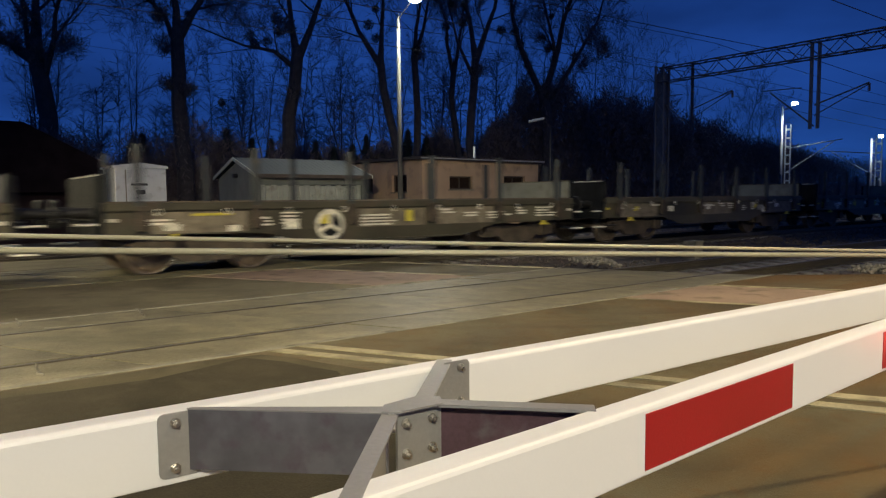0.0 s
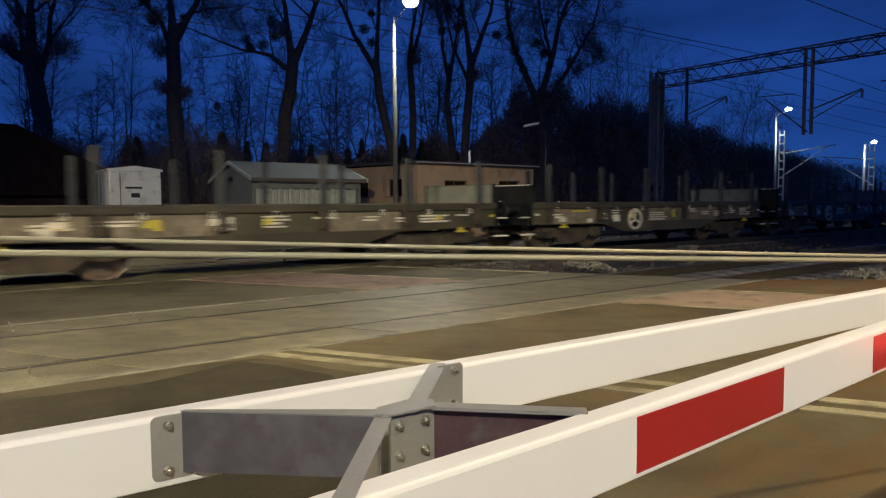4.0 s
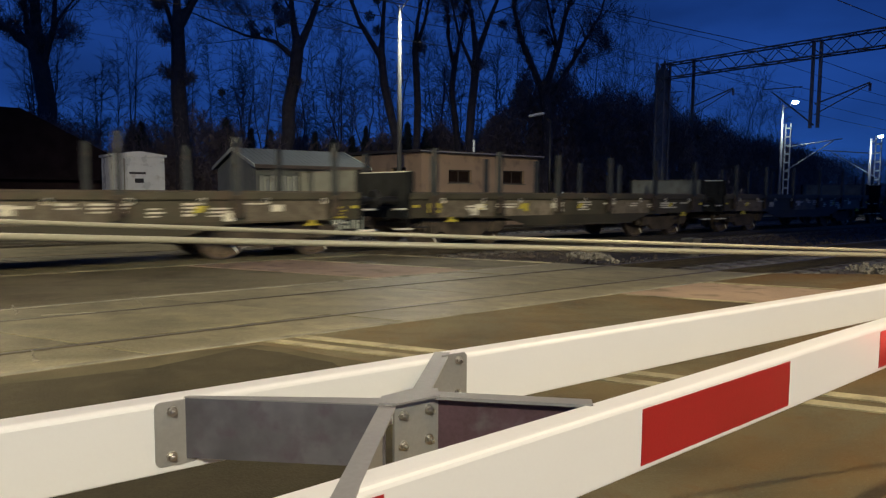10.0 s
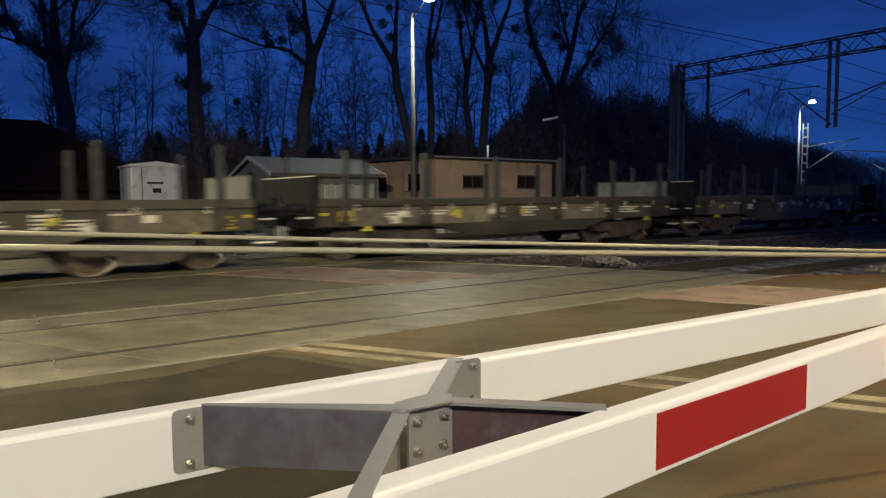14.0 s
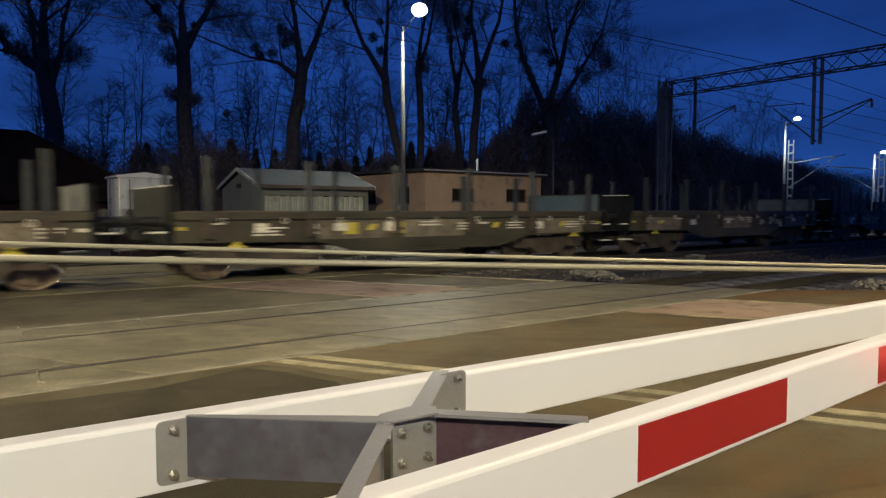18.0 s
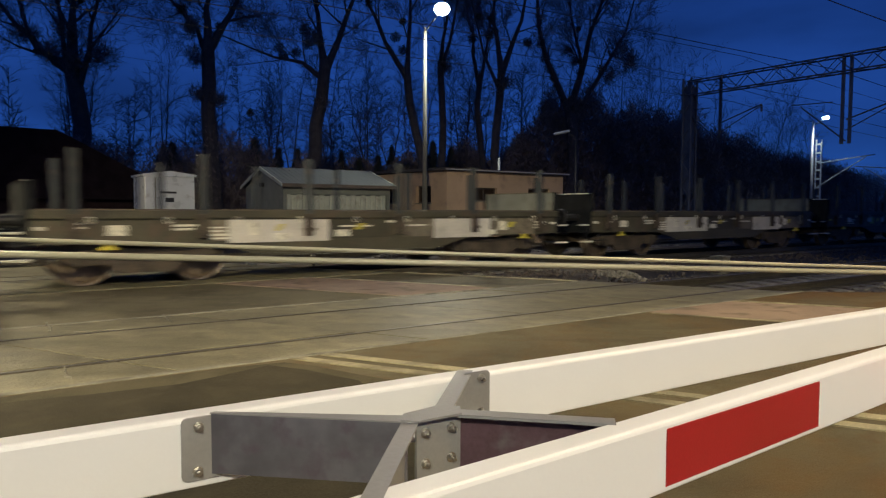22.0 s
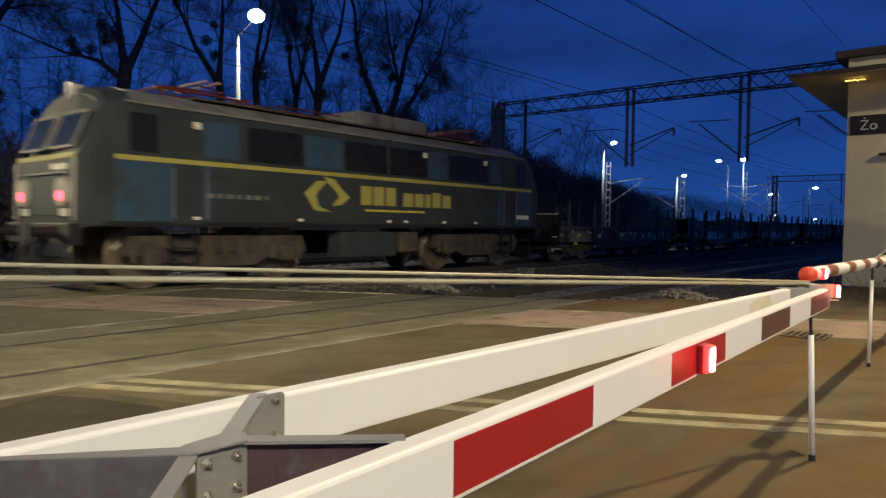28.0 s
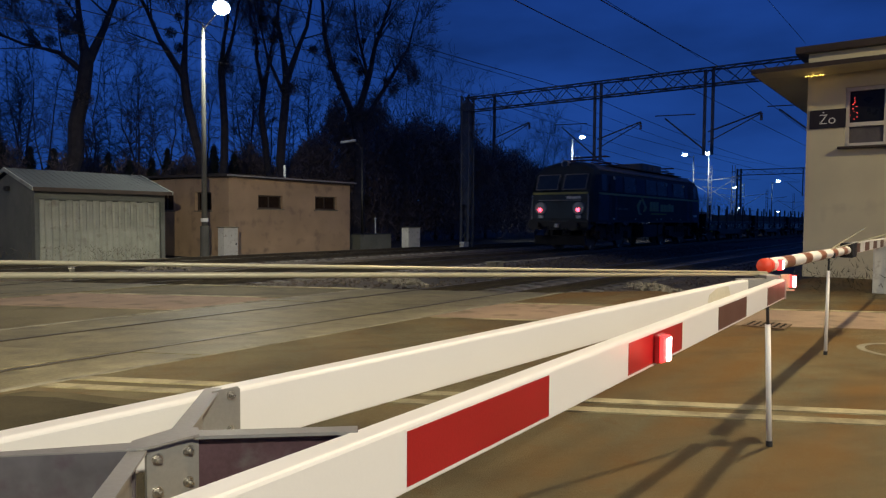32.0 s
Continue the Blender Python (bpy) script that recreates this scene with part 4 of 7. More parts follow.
def bogie_mesh():
    bm = B()
    for sgn in (-1, 1):
        y = sgn * 1.0
        prism(bm, [(-1.25, 0.52), (-1.15, 0.70), (-0.45, 0.70), (-0.3, 0.60), (0.3, 0.60), (0.45, 0.70), (1.15, 0.70), (1.25, 0.52), (1.15, 0.36), (0.62, 0.36), (0.42, 0.20), (-0.42, 0.20), (-0.62, 0.36), (-1.15, 0.36)], y - 0.06, y + 0.06)
        for x in (-0.9, 0.9):
            box(bm, (x, sgn * 1.06, 0.46), (0.26, 0.16, 0.26), bevel=0.03)
            for dx in (-0.22, 0.22):
                tube(bm, (x + dx, sgn * 1.02, 0.36), (x + dx, sgn * 1.02, 0.56), 0.055, 0.055, 8)
    box(bm, (0, 0, 0.52), (0.35, 2.0, 0.16))
    for x in (-1.28, 1.28):
        box(bm, (x, 0, 0.5), (0.08, 2.0, 0.10))
    return mesh_of(bm, "bogie", UNDER)


BOGIE = bogie_mesh()


def wagon_parts(kind, seed):
    """A flat wagon: fish-bellied side sills, deck, stakes, end boards, bogies, buffers, stencils."""
    rg = random.Random(seed)
    w = new("flat_wagon")
    half = WAGON_L / 2 - 0.62
    for sgn in (-1, 1):
        bm = B()
        o = [(-half, 1.17), (half, 1.17), (half, 0.70), (2.75, 0.66), (1.9, 0.44), (-1.9, 0.44), (-2.75, 0.66), (-half, 0.70)]
        prism(bm, o, sgn * 1.30 - 0.012, sgn * 1.30 + 0.012)
        box(bm, (0, sgn * 1.325, 0.45), (3.8, 0.07, 0.03))
        sill = part("side_sill", bm, WAGON, w, "brown steel side sill")
        rim = prism(B(), [(sgn * 1.29, 1.085), (sgn * 1.36, 1.085), (sgn * 1.365, 1.10), (sgn * 1.365, 1.215), (sgn * 1.35, 1.225), (sgn * 1.29, 1.225)], -half, half, "x")
        part("deck_edge", rim, WAGON, w, "olive-brown steel deck edge")
        pocket = B()
        box(pocket, (0, 0, -0.02), (0.15, 0.07, 0.40), bevel=0.012)
        box(pocket, (0, sgn * 0.03, -0.10), (0.24, 0.03, 0.05))
        pocket = mesh_of(pocket, "stake_pocket", UNDER)
        for x in np.linspace(-half + 0.55, half - 0.55, 6):
            share("stake_pocket", pocket, sill, Matrix.Translation((x, sgn * 1.36, 0.98)))
        gap = (2 * half - 1.1) / 5
        for k in range(5):
            xa = -half + 0.55 + gap * k
            pb = B()
            box(pb, (xa + gap / 2, sgn * 1.313, 0.88), (gap - 0.34, 0.012, 0.36), bevel=0.003)
            part("pressed_panel", pb, SILL_PALE if (k * 3 + kind) % 5 < 3 else WAGON, sill)
    part("deck", box(B(), (0, 0, 1.215), (2 * half, 2.62, 0.05)), PLANK, w, "worn timber deck")
    part("centre_sill", box(box(B(), (0, 0.3, 0.92), (2 * half, 0.14, 0.34)), (0, -0.3, 0.92), (2 * half, 0.14, 0.34)), UNDER, w)
    # dark beams added to stand for the shade under the floor
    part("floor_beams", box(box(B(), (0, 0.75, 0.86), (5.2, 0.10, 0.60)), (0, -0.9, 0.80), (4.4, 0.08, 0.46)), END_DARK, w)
    part("brake_gear", box(box(tube(B(), (-1.2, -0.75, 0.72), (0.2, -0.75, 0.72), 0.16, 0.16, 12), (1.6, -0.8, 0.66), (0.9, 0.3, 0.22)), (0.9, -1.05, 0.55), (3.6, 0.05, 0.05)), UNDER, w)
    stake = B()
    box(stake, (0, 0, 0.50), (0.10, 0.08, 1.0), bevel=0.006)
    box(stake, (0, 0.035, 0.50), (0.135, 0.012, 1.0))
    box(stake, (0, 0, 0.985), (0.09, 0.09, 0.03))
    stake = mesh_of(stake, "stake", STAKE)
    for x in np.linspace(-half + 0.55, half - 0.55, 6):
        for sgn in (-1, 1):
            share("stake", stake, w, Matrix.Translation((x + rg.uniform(-0.05, 0.05), sgn * 1.36, 1.16)) @ pose(0, 0, 0, 0, 0, 0 if sgn < 0 else 180))
    for sgn in (-1, 1):
        bm = box(B(), (sgn * half, 0, 1.44), (0.06, 2.62, 0.42))
        if sgn < 0:
            box(bm, (-half - 0.05, 0, 1.18), (0.06, 2.60, 0.94))
        for y in (-1.1, -0.4, 0.4, 1.1):
            box(bm, (sgn * (half + 0.07), y, 1.40), (0.05, 0.09, 0.48))
        # the unlit end has its shade put into the board's colour
        part("end_board", bm, (BOARD_BLUE if kind == 4 else BOARD_GREY) if sgn > 0 else END_DARK, w, "low painted steel end board" if sgn > 0 else "low steel end board with shade in its colour")
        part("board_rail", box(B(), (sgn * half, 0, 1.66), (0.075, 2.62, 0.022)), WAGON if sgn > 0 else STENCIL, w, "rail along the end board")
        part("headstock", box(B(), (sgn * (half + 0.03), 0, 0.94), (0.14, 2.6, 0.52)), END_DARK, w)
        for y in (-1.30, 1.30):
            part("corner_post", box(B(), (sgn * (half - 0.01), y, 1.42), (0.10, 0.07, 0.50), bevel=0.008), END_DARK, w)
            part("end_handrail", tube(B(), (sgn * (half + 0.10), y * 0.97, 0.88), (sgn * (half + 0.42), y * 0.97, 0.88), 0.020, 0.020, 6), STENCIL, w, "pale shunter's handrail")
            part("end_step", box(B(), (sgn * (half + 0.18), y, 0.47), (0.36, 0.16, 0.035), bevel=0.005), STENCIL, w, "pale step edge")
            hook = prism(B(), [(-0.15, 0), (0.15, 0), (0.11, 0.035), (0.055, 0.05), (0.05, 0.10), (-0.05, 0.10), (-0.055, 0.05), (-0.11, 0.035)], -0.03, 0.03)
            hook.transform(Matrix.Translation((sgn * (half - 1.05), y * 1.045, 0.60)))
            part("lifting_lug", hook, STENCIL_Y, w, "bright yellow lifting lug")
        for y in (-0.55, 0.55):
            hose = ring(B(), (sgn * (half + 0.16), y, 0.78), 0.14, 0.022, "y", 14, 5)
            part("brake_hose", hose, BLACK, w)
        for y in (-0.875, 0.875):
            bm = tube(B(), (sgn * (half + 0.08), y, 1.06), (sgn * (half + 0.42), y, 1.06), 0.095, 0.08, 12)
            tube(bm, (sgn * (half + 0.42), y, 1.06), (sgn * (half + 0.60), y, 1.06), 0.06, 0.06, 10)
            b = part("buffer", bm, BLACK, w)
            part("buffer_head", tube(B(), (sgn * (half + 0.575), y, 1.06), (sgn * (half + 0.615), y, 1.06), 0.20, 0.225, 18), BLACK, b)
        bm = box(B(), (sgn * (half + 0.33), 0, 0.98), (0.55, 0.06, 0.06))
        ring(bm, (sgn * (half + 0.52), 0, 0.90), 0.10, 0.022, "y", 12, 5)
        part("coupling", bm, BLACK, w)
        bm = ring(B(), (sgn * (half + 0.10), -1.18, 0.72), 0.12, 0.012, "x", 14, 5)
        part("step", box(bm, (sgn * (half - 0.25), -1.33, 0.50), (0.34, 0.10, 0.03)), BLACK, w)
        tail = box(B(), (sgn * (half - 0.12), -1.335, 0.94), (0.13, 0.02, 0.055))
        part("corner_plate", tail, STENCIL_Y if kind % 2 == 0 else STENCIL, w, "small bright corner plate")
        bg = share("bogie", BOGIE, w, Matrix.Translation((sgn * 3.72, 0, 0)))
        for x in (-0.9, 0.9):
            wheelset(bg, x)
    # handwheel, plates and stencils on both sides
    for sgn in (-1, 1):
        y = sgn * 1.325
        if kind == 1:
            bm = ring(B(), (HAND * -sgn, y + sgn * 0.03, 0.765), 0.262, 0.040, "y", 24, 6)
            for a in (90, 210, 330):
                c = (0.262 * math.cos(radians(a)), 0.262 * math.sin(radians(a)))
                tube(bm, (HAND * -sgn, y + sgn * 0.03, 0.765), (HAND * -sgn + c[0], y + sgn * 0.03, 0.765 + c[1]), 0.036, 0.036, 6)
            hw = part("handbrake_wheel", bm, STENCIL, w, "white three-spoked handbrake wheel")
            part("disc", tube(B(), (HAND * -sgn, y - sgn * 0.02, 0.765), (HAND * -sgn, y, 0.765), 0.255, 0.255, 20), END_DARK, hw)
        x = -half + 0.5
        while x < half - 0.5:
            wide = rg.uniform(0.25, 0.85)
            if rg.random() < 0.88 and abs(x + wide / 2 - (HAND * -sgn)) > 0.55 + wide / 2:
                zz = rg.choice((0.93, 0.97, 1.01))
                low = rg.choice((1, 2, 3, 3, 4))
                bm = B()
                for r in range(low):
                    ln = wide * rg.uniform(0.55, 1.0)
                    box(bm, (x + ln / 2, y + sgn * 0.002, zz - 0.062 * r), (ln, 0.006, rg.uniform(0.024, 0.042)))
                part("stencil", bm, STENCIL_Y if rg.random() < 0.05 else STENCIL, w)
            elif rg.random() < 0.8:
                bm = box(B(), (x + 0.1, y + sgn * 0.004, 0.90), (rg.uniform(0.14, 0.34), 0.008, rg.uniform(0.12, 0.24)))
                part("plate", bm, STENCIL_Y if rg.random() < 0.2 else STENCIL, w)
            x += wide + rg.uniform(0.12, 0.42)
        for k in range(5):
            if kind != 1 and rg.random() < 0.4:
                x = -half + 1.05 + k * (2 * half - 1.1) / 5 + rg.uniform(0, 0.8)
                bm = prism(B(), [(x, 0.86), (x + 0.15, 0.86), (x + 0.24, 0.98), (x + 0.09, 0.98)], y - 0.003, y + 0.006) if sgn > 0 else prism(B(), [(x, 0.86), (x + 0.15, 0.86), (x + 0.24, 0.98), (x + 0.09, 0.98)], y - 0.006, y + 0.003)
                part("slanted_mark", bm, STENCIL_Y, w, "slanted yellow mark")
        for k in range(3):
            x = rg.uniform(-half + 0.8, half - 0.8)
            part("plate", box(B(), (x, y + sgn * 0.006, rg.choice((0.76, 0.80, 0.93))), (rg.uniform(0.18, 0.3), 0.010, rg.uniform(0.10, 0.20)), bevel=0.003), STENCIL, w, "pale riveted plate")
        for x in np.linspace(-half + 0.8, half - 0.8, 9):
            part("lashing_ring", ring(B(), (x, y + sgn * 0.05, 1.06), 0.05, 0.010, "y", 10, 4), STENCIL, w)
        if kind == 3:
            for px, pw in ((2.6, 1.5), (-1.5, 1.9)):
                part("patch_panel", box(B(), (px, y - sgn * 0.004, 0.86), (pw, 0.02, 0.40), bevel=0.004), TARP, w, "fresh pale repair panel")
    return w


KINDS = [wagon_parts(k, 20 + k) for k in range(5)]
ORDER = {-1: 1, 0: 1, 1: 2, 2: 0, 3: 2, 4: 0, 5: 2, 6: 0, 7: 4, 8: 3, 9: 3, 10: 0}
first = {}


def put_wagon(k, idx):
    """Wagon idx behind the coupling at GAP (negative: ahead of it)."""
    s = GAP - WAGON_L * (idx + 0.5)
    m = place(s, TRACKS[1])
    if k in first:
        w = copy_thing(KINDS[k], m)
        for b in w.children:
            if b.name.startswith("bogie"):
                for ws in b.children:
                    ROLLING.append((ws, ws.location.x, 0.46))
    else:
        first[k] = True
        w = KINDS[k]
        w.matrix_world = m
    tagged(w, ("dusty brown flat wagon with steel stakes and stencilled sills", "dark brown flat wagon with stakes and a handbrake wheel", "weathered brown flat wagon with empty stakes", "brown flat wagon with a pale repair panel", "brown flat wagon with a blue-grey end board")[k], "wagon", "wagons of the train")
    MOVING.append((w, s, TRACKS[1]))
    return w


for idx in range(-7, 11):
    put_wagon(ORDER.get(idx, (0, 2)[idx % 2]), idx)

# ---- locomotive ----
LOCO_C = GAP - WAGON_L * 11 - 7.95
loco = thing("electric_locomotive", place(LOCO_C, TRACKS[1]), "blue and grey electric locomotive with a yellow stripe", "locomotive", "")
MOVING.append((loco, LOCO_C, TRACKS[1]))
LH = 7.05                          # half length of the body


def body_section(x, grow=1.0, top=0.0):
    """The outline of the body across the track at x: sills, sides leaning in, rounded roof."""
    pts = [(-1.44, 1.16), (-1.46, 1.4), (-1.46, 2.35), (-1.41, 3.10), (-1.30, 3.31), (-0.97, 3.54), (-0.45, 3.66), (0.45, 3.66), (0.97, 3.54), (1.30, 3.31), (1.41, 3.10), (1.46, 2.35), (1.46, 1.4), (1.44, 1.16)]
    return [(x, y * grow, z - top * max(0, (z - 2.3)) / 1.2) for y, z in pts]


def cab_section(x, xt, grow, cut):
    """As body_section, with the upper part set back to xt (the sloped cab front)."""
    return [(x + (xt - x) * max(0, min(1, (z - 2.32) / 1.0)), y * grow, z - cut * max(0, z - 3.0)) for _, y, z in body_section(0)]


bm = loft(B(), [cab_section(-LH, -LH + 0.42, 0.90, 0.25), cab_section(-LH + 0.12, -LH + 0.5, 0.97, 0.1), cab_section(-LH + 0.5, -LH + 0.8, 1.0, 0), body_section(-LH + 1.6), body_section(LH - 1.6), cab_section(LH - 0.5, LH - 0.8, 1.0, 0), cab_section(LH - 0.12, LH - 0.5, 0.97, 0.1), cab_section(LH, LH - 0.42, 0.90, 0.25)])
part("body", bm, LOCO_GREY, loco, "dark grey-blue body shell")
for sgn in (-1, 1):
    y = sgn * 1.468
    for x0, x1 in ((-LH + 0.55, -LH + 2.35), (LH - 2.35, LH - 0.55)):
        part("cab_side_panel", box(B(), ((x0 + x1) / 2, sgn * 1.4655, 1.78), (x1 - x0, 0.006, 1.10)), LOCO_BLUE, loco, "blue cab side")
    bm = box(B(), (0, sgn * 1.470, 2.335), (2 * LH - 1.1, 0.010, 0.085))
    part("stripe", bm, LOCO_YELLOW, loco, "yellow waist stripe")
    # side windows and grilles above the stripe
    for cx, wd, mat, nm in ((-4.45, 0.75, LOCO_BLUE, "panel"), (-3.2, 1.35, DARK_GLASS, "grille"), (-0.65, 1.35, DARK_GLASS, "grille"), (0.82, 1.35, DARK_GLASS, "grille"), (3.3, 1.75, DARK_GLASS, "grille"), (-1.95, 1.0, LOCO_BLUE, "panel"), (1.95, 0.75, LOCO_BLUE, "panel"), (4.55, 0.5, LOCO_BLUE, "panel"), (-5.98, 0.5, DARK_GLASS, "cab_window"), (5.95, 0.5, DARK_GLASS, "cab_window")):
        m = Matrix.Translation((cx, sgn * 1.437, 2.79)) @ pose(0, 0, 0, sgn * 3.8)
        fr = B()
        box(fr, (0, 0, 0), (wd, 0.02, 0.68), bevel=0.008)
        fr.transform(m)
        g = part(nm, fr, mat, loco)
        if nm == "grille":
            slat = B()
            for k in range(9):
                box(slat, (0, sgn * 0.012, -0.28 + k * 0.07), (wd - 0.06, 0.012, 0.014), pose(0, 0, 0, sgn * 30))
            slat.transform(m)
            part("louvres", slat, BLACK, g)
    # door seams, handrails, plates
    for cx in (-5.15, 5.25):
        for dx in (-0.33, 0.33):
            part("handrail", tube(B(), (cx + dx, sgn * 1.52, 1.3), (cx + dx, sgn * 1.52, 2.2), 0.014, 0.014, 8), DULL_STEEL, loco)
        part("door", box(B(), (cx, sgn * 1.468, 1.98), (0.58, 0.012, 1.55), bevel=0.003), LOCO_GREY, loco, "narrow crew door")
    part("sill_band", box(B(), (0, sgn * 1.462, 1.20), (2 * LH - 0.7, 0.02, 0.09)), BLACK, loco)
    # operator's mark and lettering as plain yellow shapes
    f = -sgn
    for pts in ([(-0.60, 1.80), (-0.28, 2.02), (-0.02, 2.02), (-0.26, 1.84), (-0.32, 1.76), (-0.22, 1.58), (0.08, 1.50), (-0.15, 1.50), (-0.35, 1.52)], [(0.60, 1.76), (0.32, 1.94), (0.18, 2.06), (-0.12, 2.10), (0.02, 1.98), (0.24, 1.84), (0.30, 1.76), (0.12, 1.60), (0.35, 1.62)]):
        bm = B()
        pts = [(-1.84 * f + f * px * 1.08, 1.89 + (pz - 1.8) * 1.28) for px, pz in pts]
        prism(bm, pts, y - 0.003 * sgn, y + 0.004 * sgn)
        part("emblem", bm, LOCO_YELLOW, loco, "yellow angular emblem")
    x = 0.0
    for wd, tall in ((0.24, 0.34), (0.25, 0.34), (0.24, 0.34), (-0.1, 0), (0.26, 0.26), (0.24, 0.26), (0.15, 0.26), (0.24, 0.30), (0.25, 0.26)):
        if tall:
            part("lettering", box(B(), (f * (-0.84 + 1.42 * (x + wd / 2)), y, 1.68 + tall * 0.66), (1.42 * wd, 0.008, tall * 1.3), bevel=0.002), LOCO_YELLOW, loco, "plain yellow lettering bar")
        x += abs(wd) + 0.045
    part("lettering", box(B(), (f * 0.36, y, 1.56), (2.1, 0.008, 0.05)), STENCIL_Y, loco, "small yellow lettering bar")
    for k, wd in enumerate((0.14, 0.10, 0.16, 0.08, 0.12, 0.16, 0.07)):
        part("number_bar", box(B(), (-f * (4.72 - 0.21 * k), y, 1.74), (wd, 0.008, 0.085)), LOCO_ROOF, loco, "faded number bar")
    for cx in (-4.98, 1.42, 4.05):
        part("marker_plate", box(B(), (cx, sgn * 1.452, 3.02), (0.15, 0.03, 0.13), bevel=0.006), STENCIL, loco, "small white plate")
    part("number_bar", box(B(), (f * 6.0, y, 1.50), (0.7, 0.008, 0.12)), STENCIL, loco, "pale number bar")
    for cx in (-5.0, -2.6, 0.1, 0.7, 2.2, 3.6):
        part("jacking_mark", box(B(), (cx, sgn * 1.475, 1.31), (0.14, 0.008, 0.06)), STENCIL, loco)
# roof: gutter, hatches, pantographs
for sgn in (-1, 1):
    part("gutter", box(B(), (0, sgn * 1.32, 3.315), (2 * LH - 1.6, 0.06, 0.05)), LOCO_ROOF, loco)
    bm = loft(B(), [[(x, sgn * 1.305, 3.32), (x, sgn * 0.97, 3.555), (x, sgn * 0.5, 3.67), (x, sgn * 0.5, 3.655), (x, sgn * 0.97, 3.535), (x, sgn * 1.30, 3.305)] for x in (-LH + 0.95, LH - 0.95)])
    part("roof_edge", bm, LOCO_ROOF, loco, "weathered grey roof edge")
for x0, x1, tall in ((-0.45, 0.78, 0.34), (0.84, 2.05, 0.34)):
    part("roof_hatch", box(B(), ((x0 + x1) / 2, 0, 3.64 + tall / 2), (x1 - x0, 1.9, tall), bevel=0.05), LOCO_ROOF, loco, "boxy grey roof hatch")
part("roof_catwalk", box(B(), (0, -0.95, 3.60), (9.6, 0.3, 0.03)), UNDER, loco)


def pantograph(cx, up):
    """A folded or raised pantograph on insulators."""
    bm = B()
    for dx in (-0.95, 0.95):
        tube(bm, (cx + dx, -0.62, 3.80), (cx + dx, 0.62, 3.80), 0.035, 0.035, 8)
    for dy in (-0.55, 0.55):
        tube(bm, (cx - 1.05, dy, 3.80), (cx + 1.05, dy, 3.80), 0.03, 0.03, 8)
        h = 1.05 if up else 0.07
        tube(bm, (cx - 0.9, dy, 3.83), (cx + 0.55, dy * 0.8, 3.83 + h), 0.022, 0.022, 6)
        tube(bm, (cx + 0.55, dy * 0.8, 3.83 + h), (cx - 0.1, dy * 0.75, 3.86 + 2 * h), 0.018, 0.018, 6)
    top = 3.87 + (2.1 if up else 0.15)
    tube(bm, (cx - 0.1, -0.85, top), (cx - 0.1, 0.85, top), 0.025, 0.025, 6)
    tube(bm, (cx + 0.18, -0.85, top), (cx + 0.18, 0.85, top), 0.025, 0.025, 6)
    ob = part("pantograph", bm, LOCO_RED, loco, "red pantograph frame")
    for dx in (-0.9, 0.9):
        for dy in (-0.55, 0.55):
            t = B()
            for k in range(3):
                tube(t, (cx + dx, dy, 3.62 + k * 0.06), (cx + dx, dy, 3.66 + k * 0.06), 0.075, 0.05, 10)
            part("insulator", t, PORCELAIN, ob)


pantograph(-4.3, False)
pantograph(4.1, False)
part("roof_line", tube(tube(B(), (-3.2, 0.25, 3.90), (3.0, 0.25, 3.90), 0.02, 0.02, 6), (-2.4, -0.3, 3.88), (2.6, -0.3, 3.88), 0.018, 0.018, 6), LOCO_RED, loco, "roof busbar")
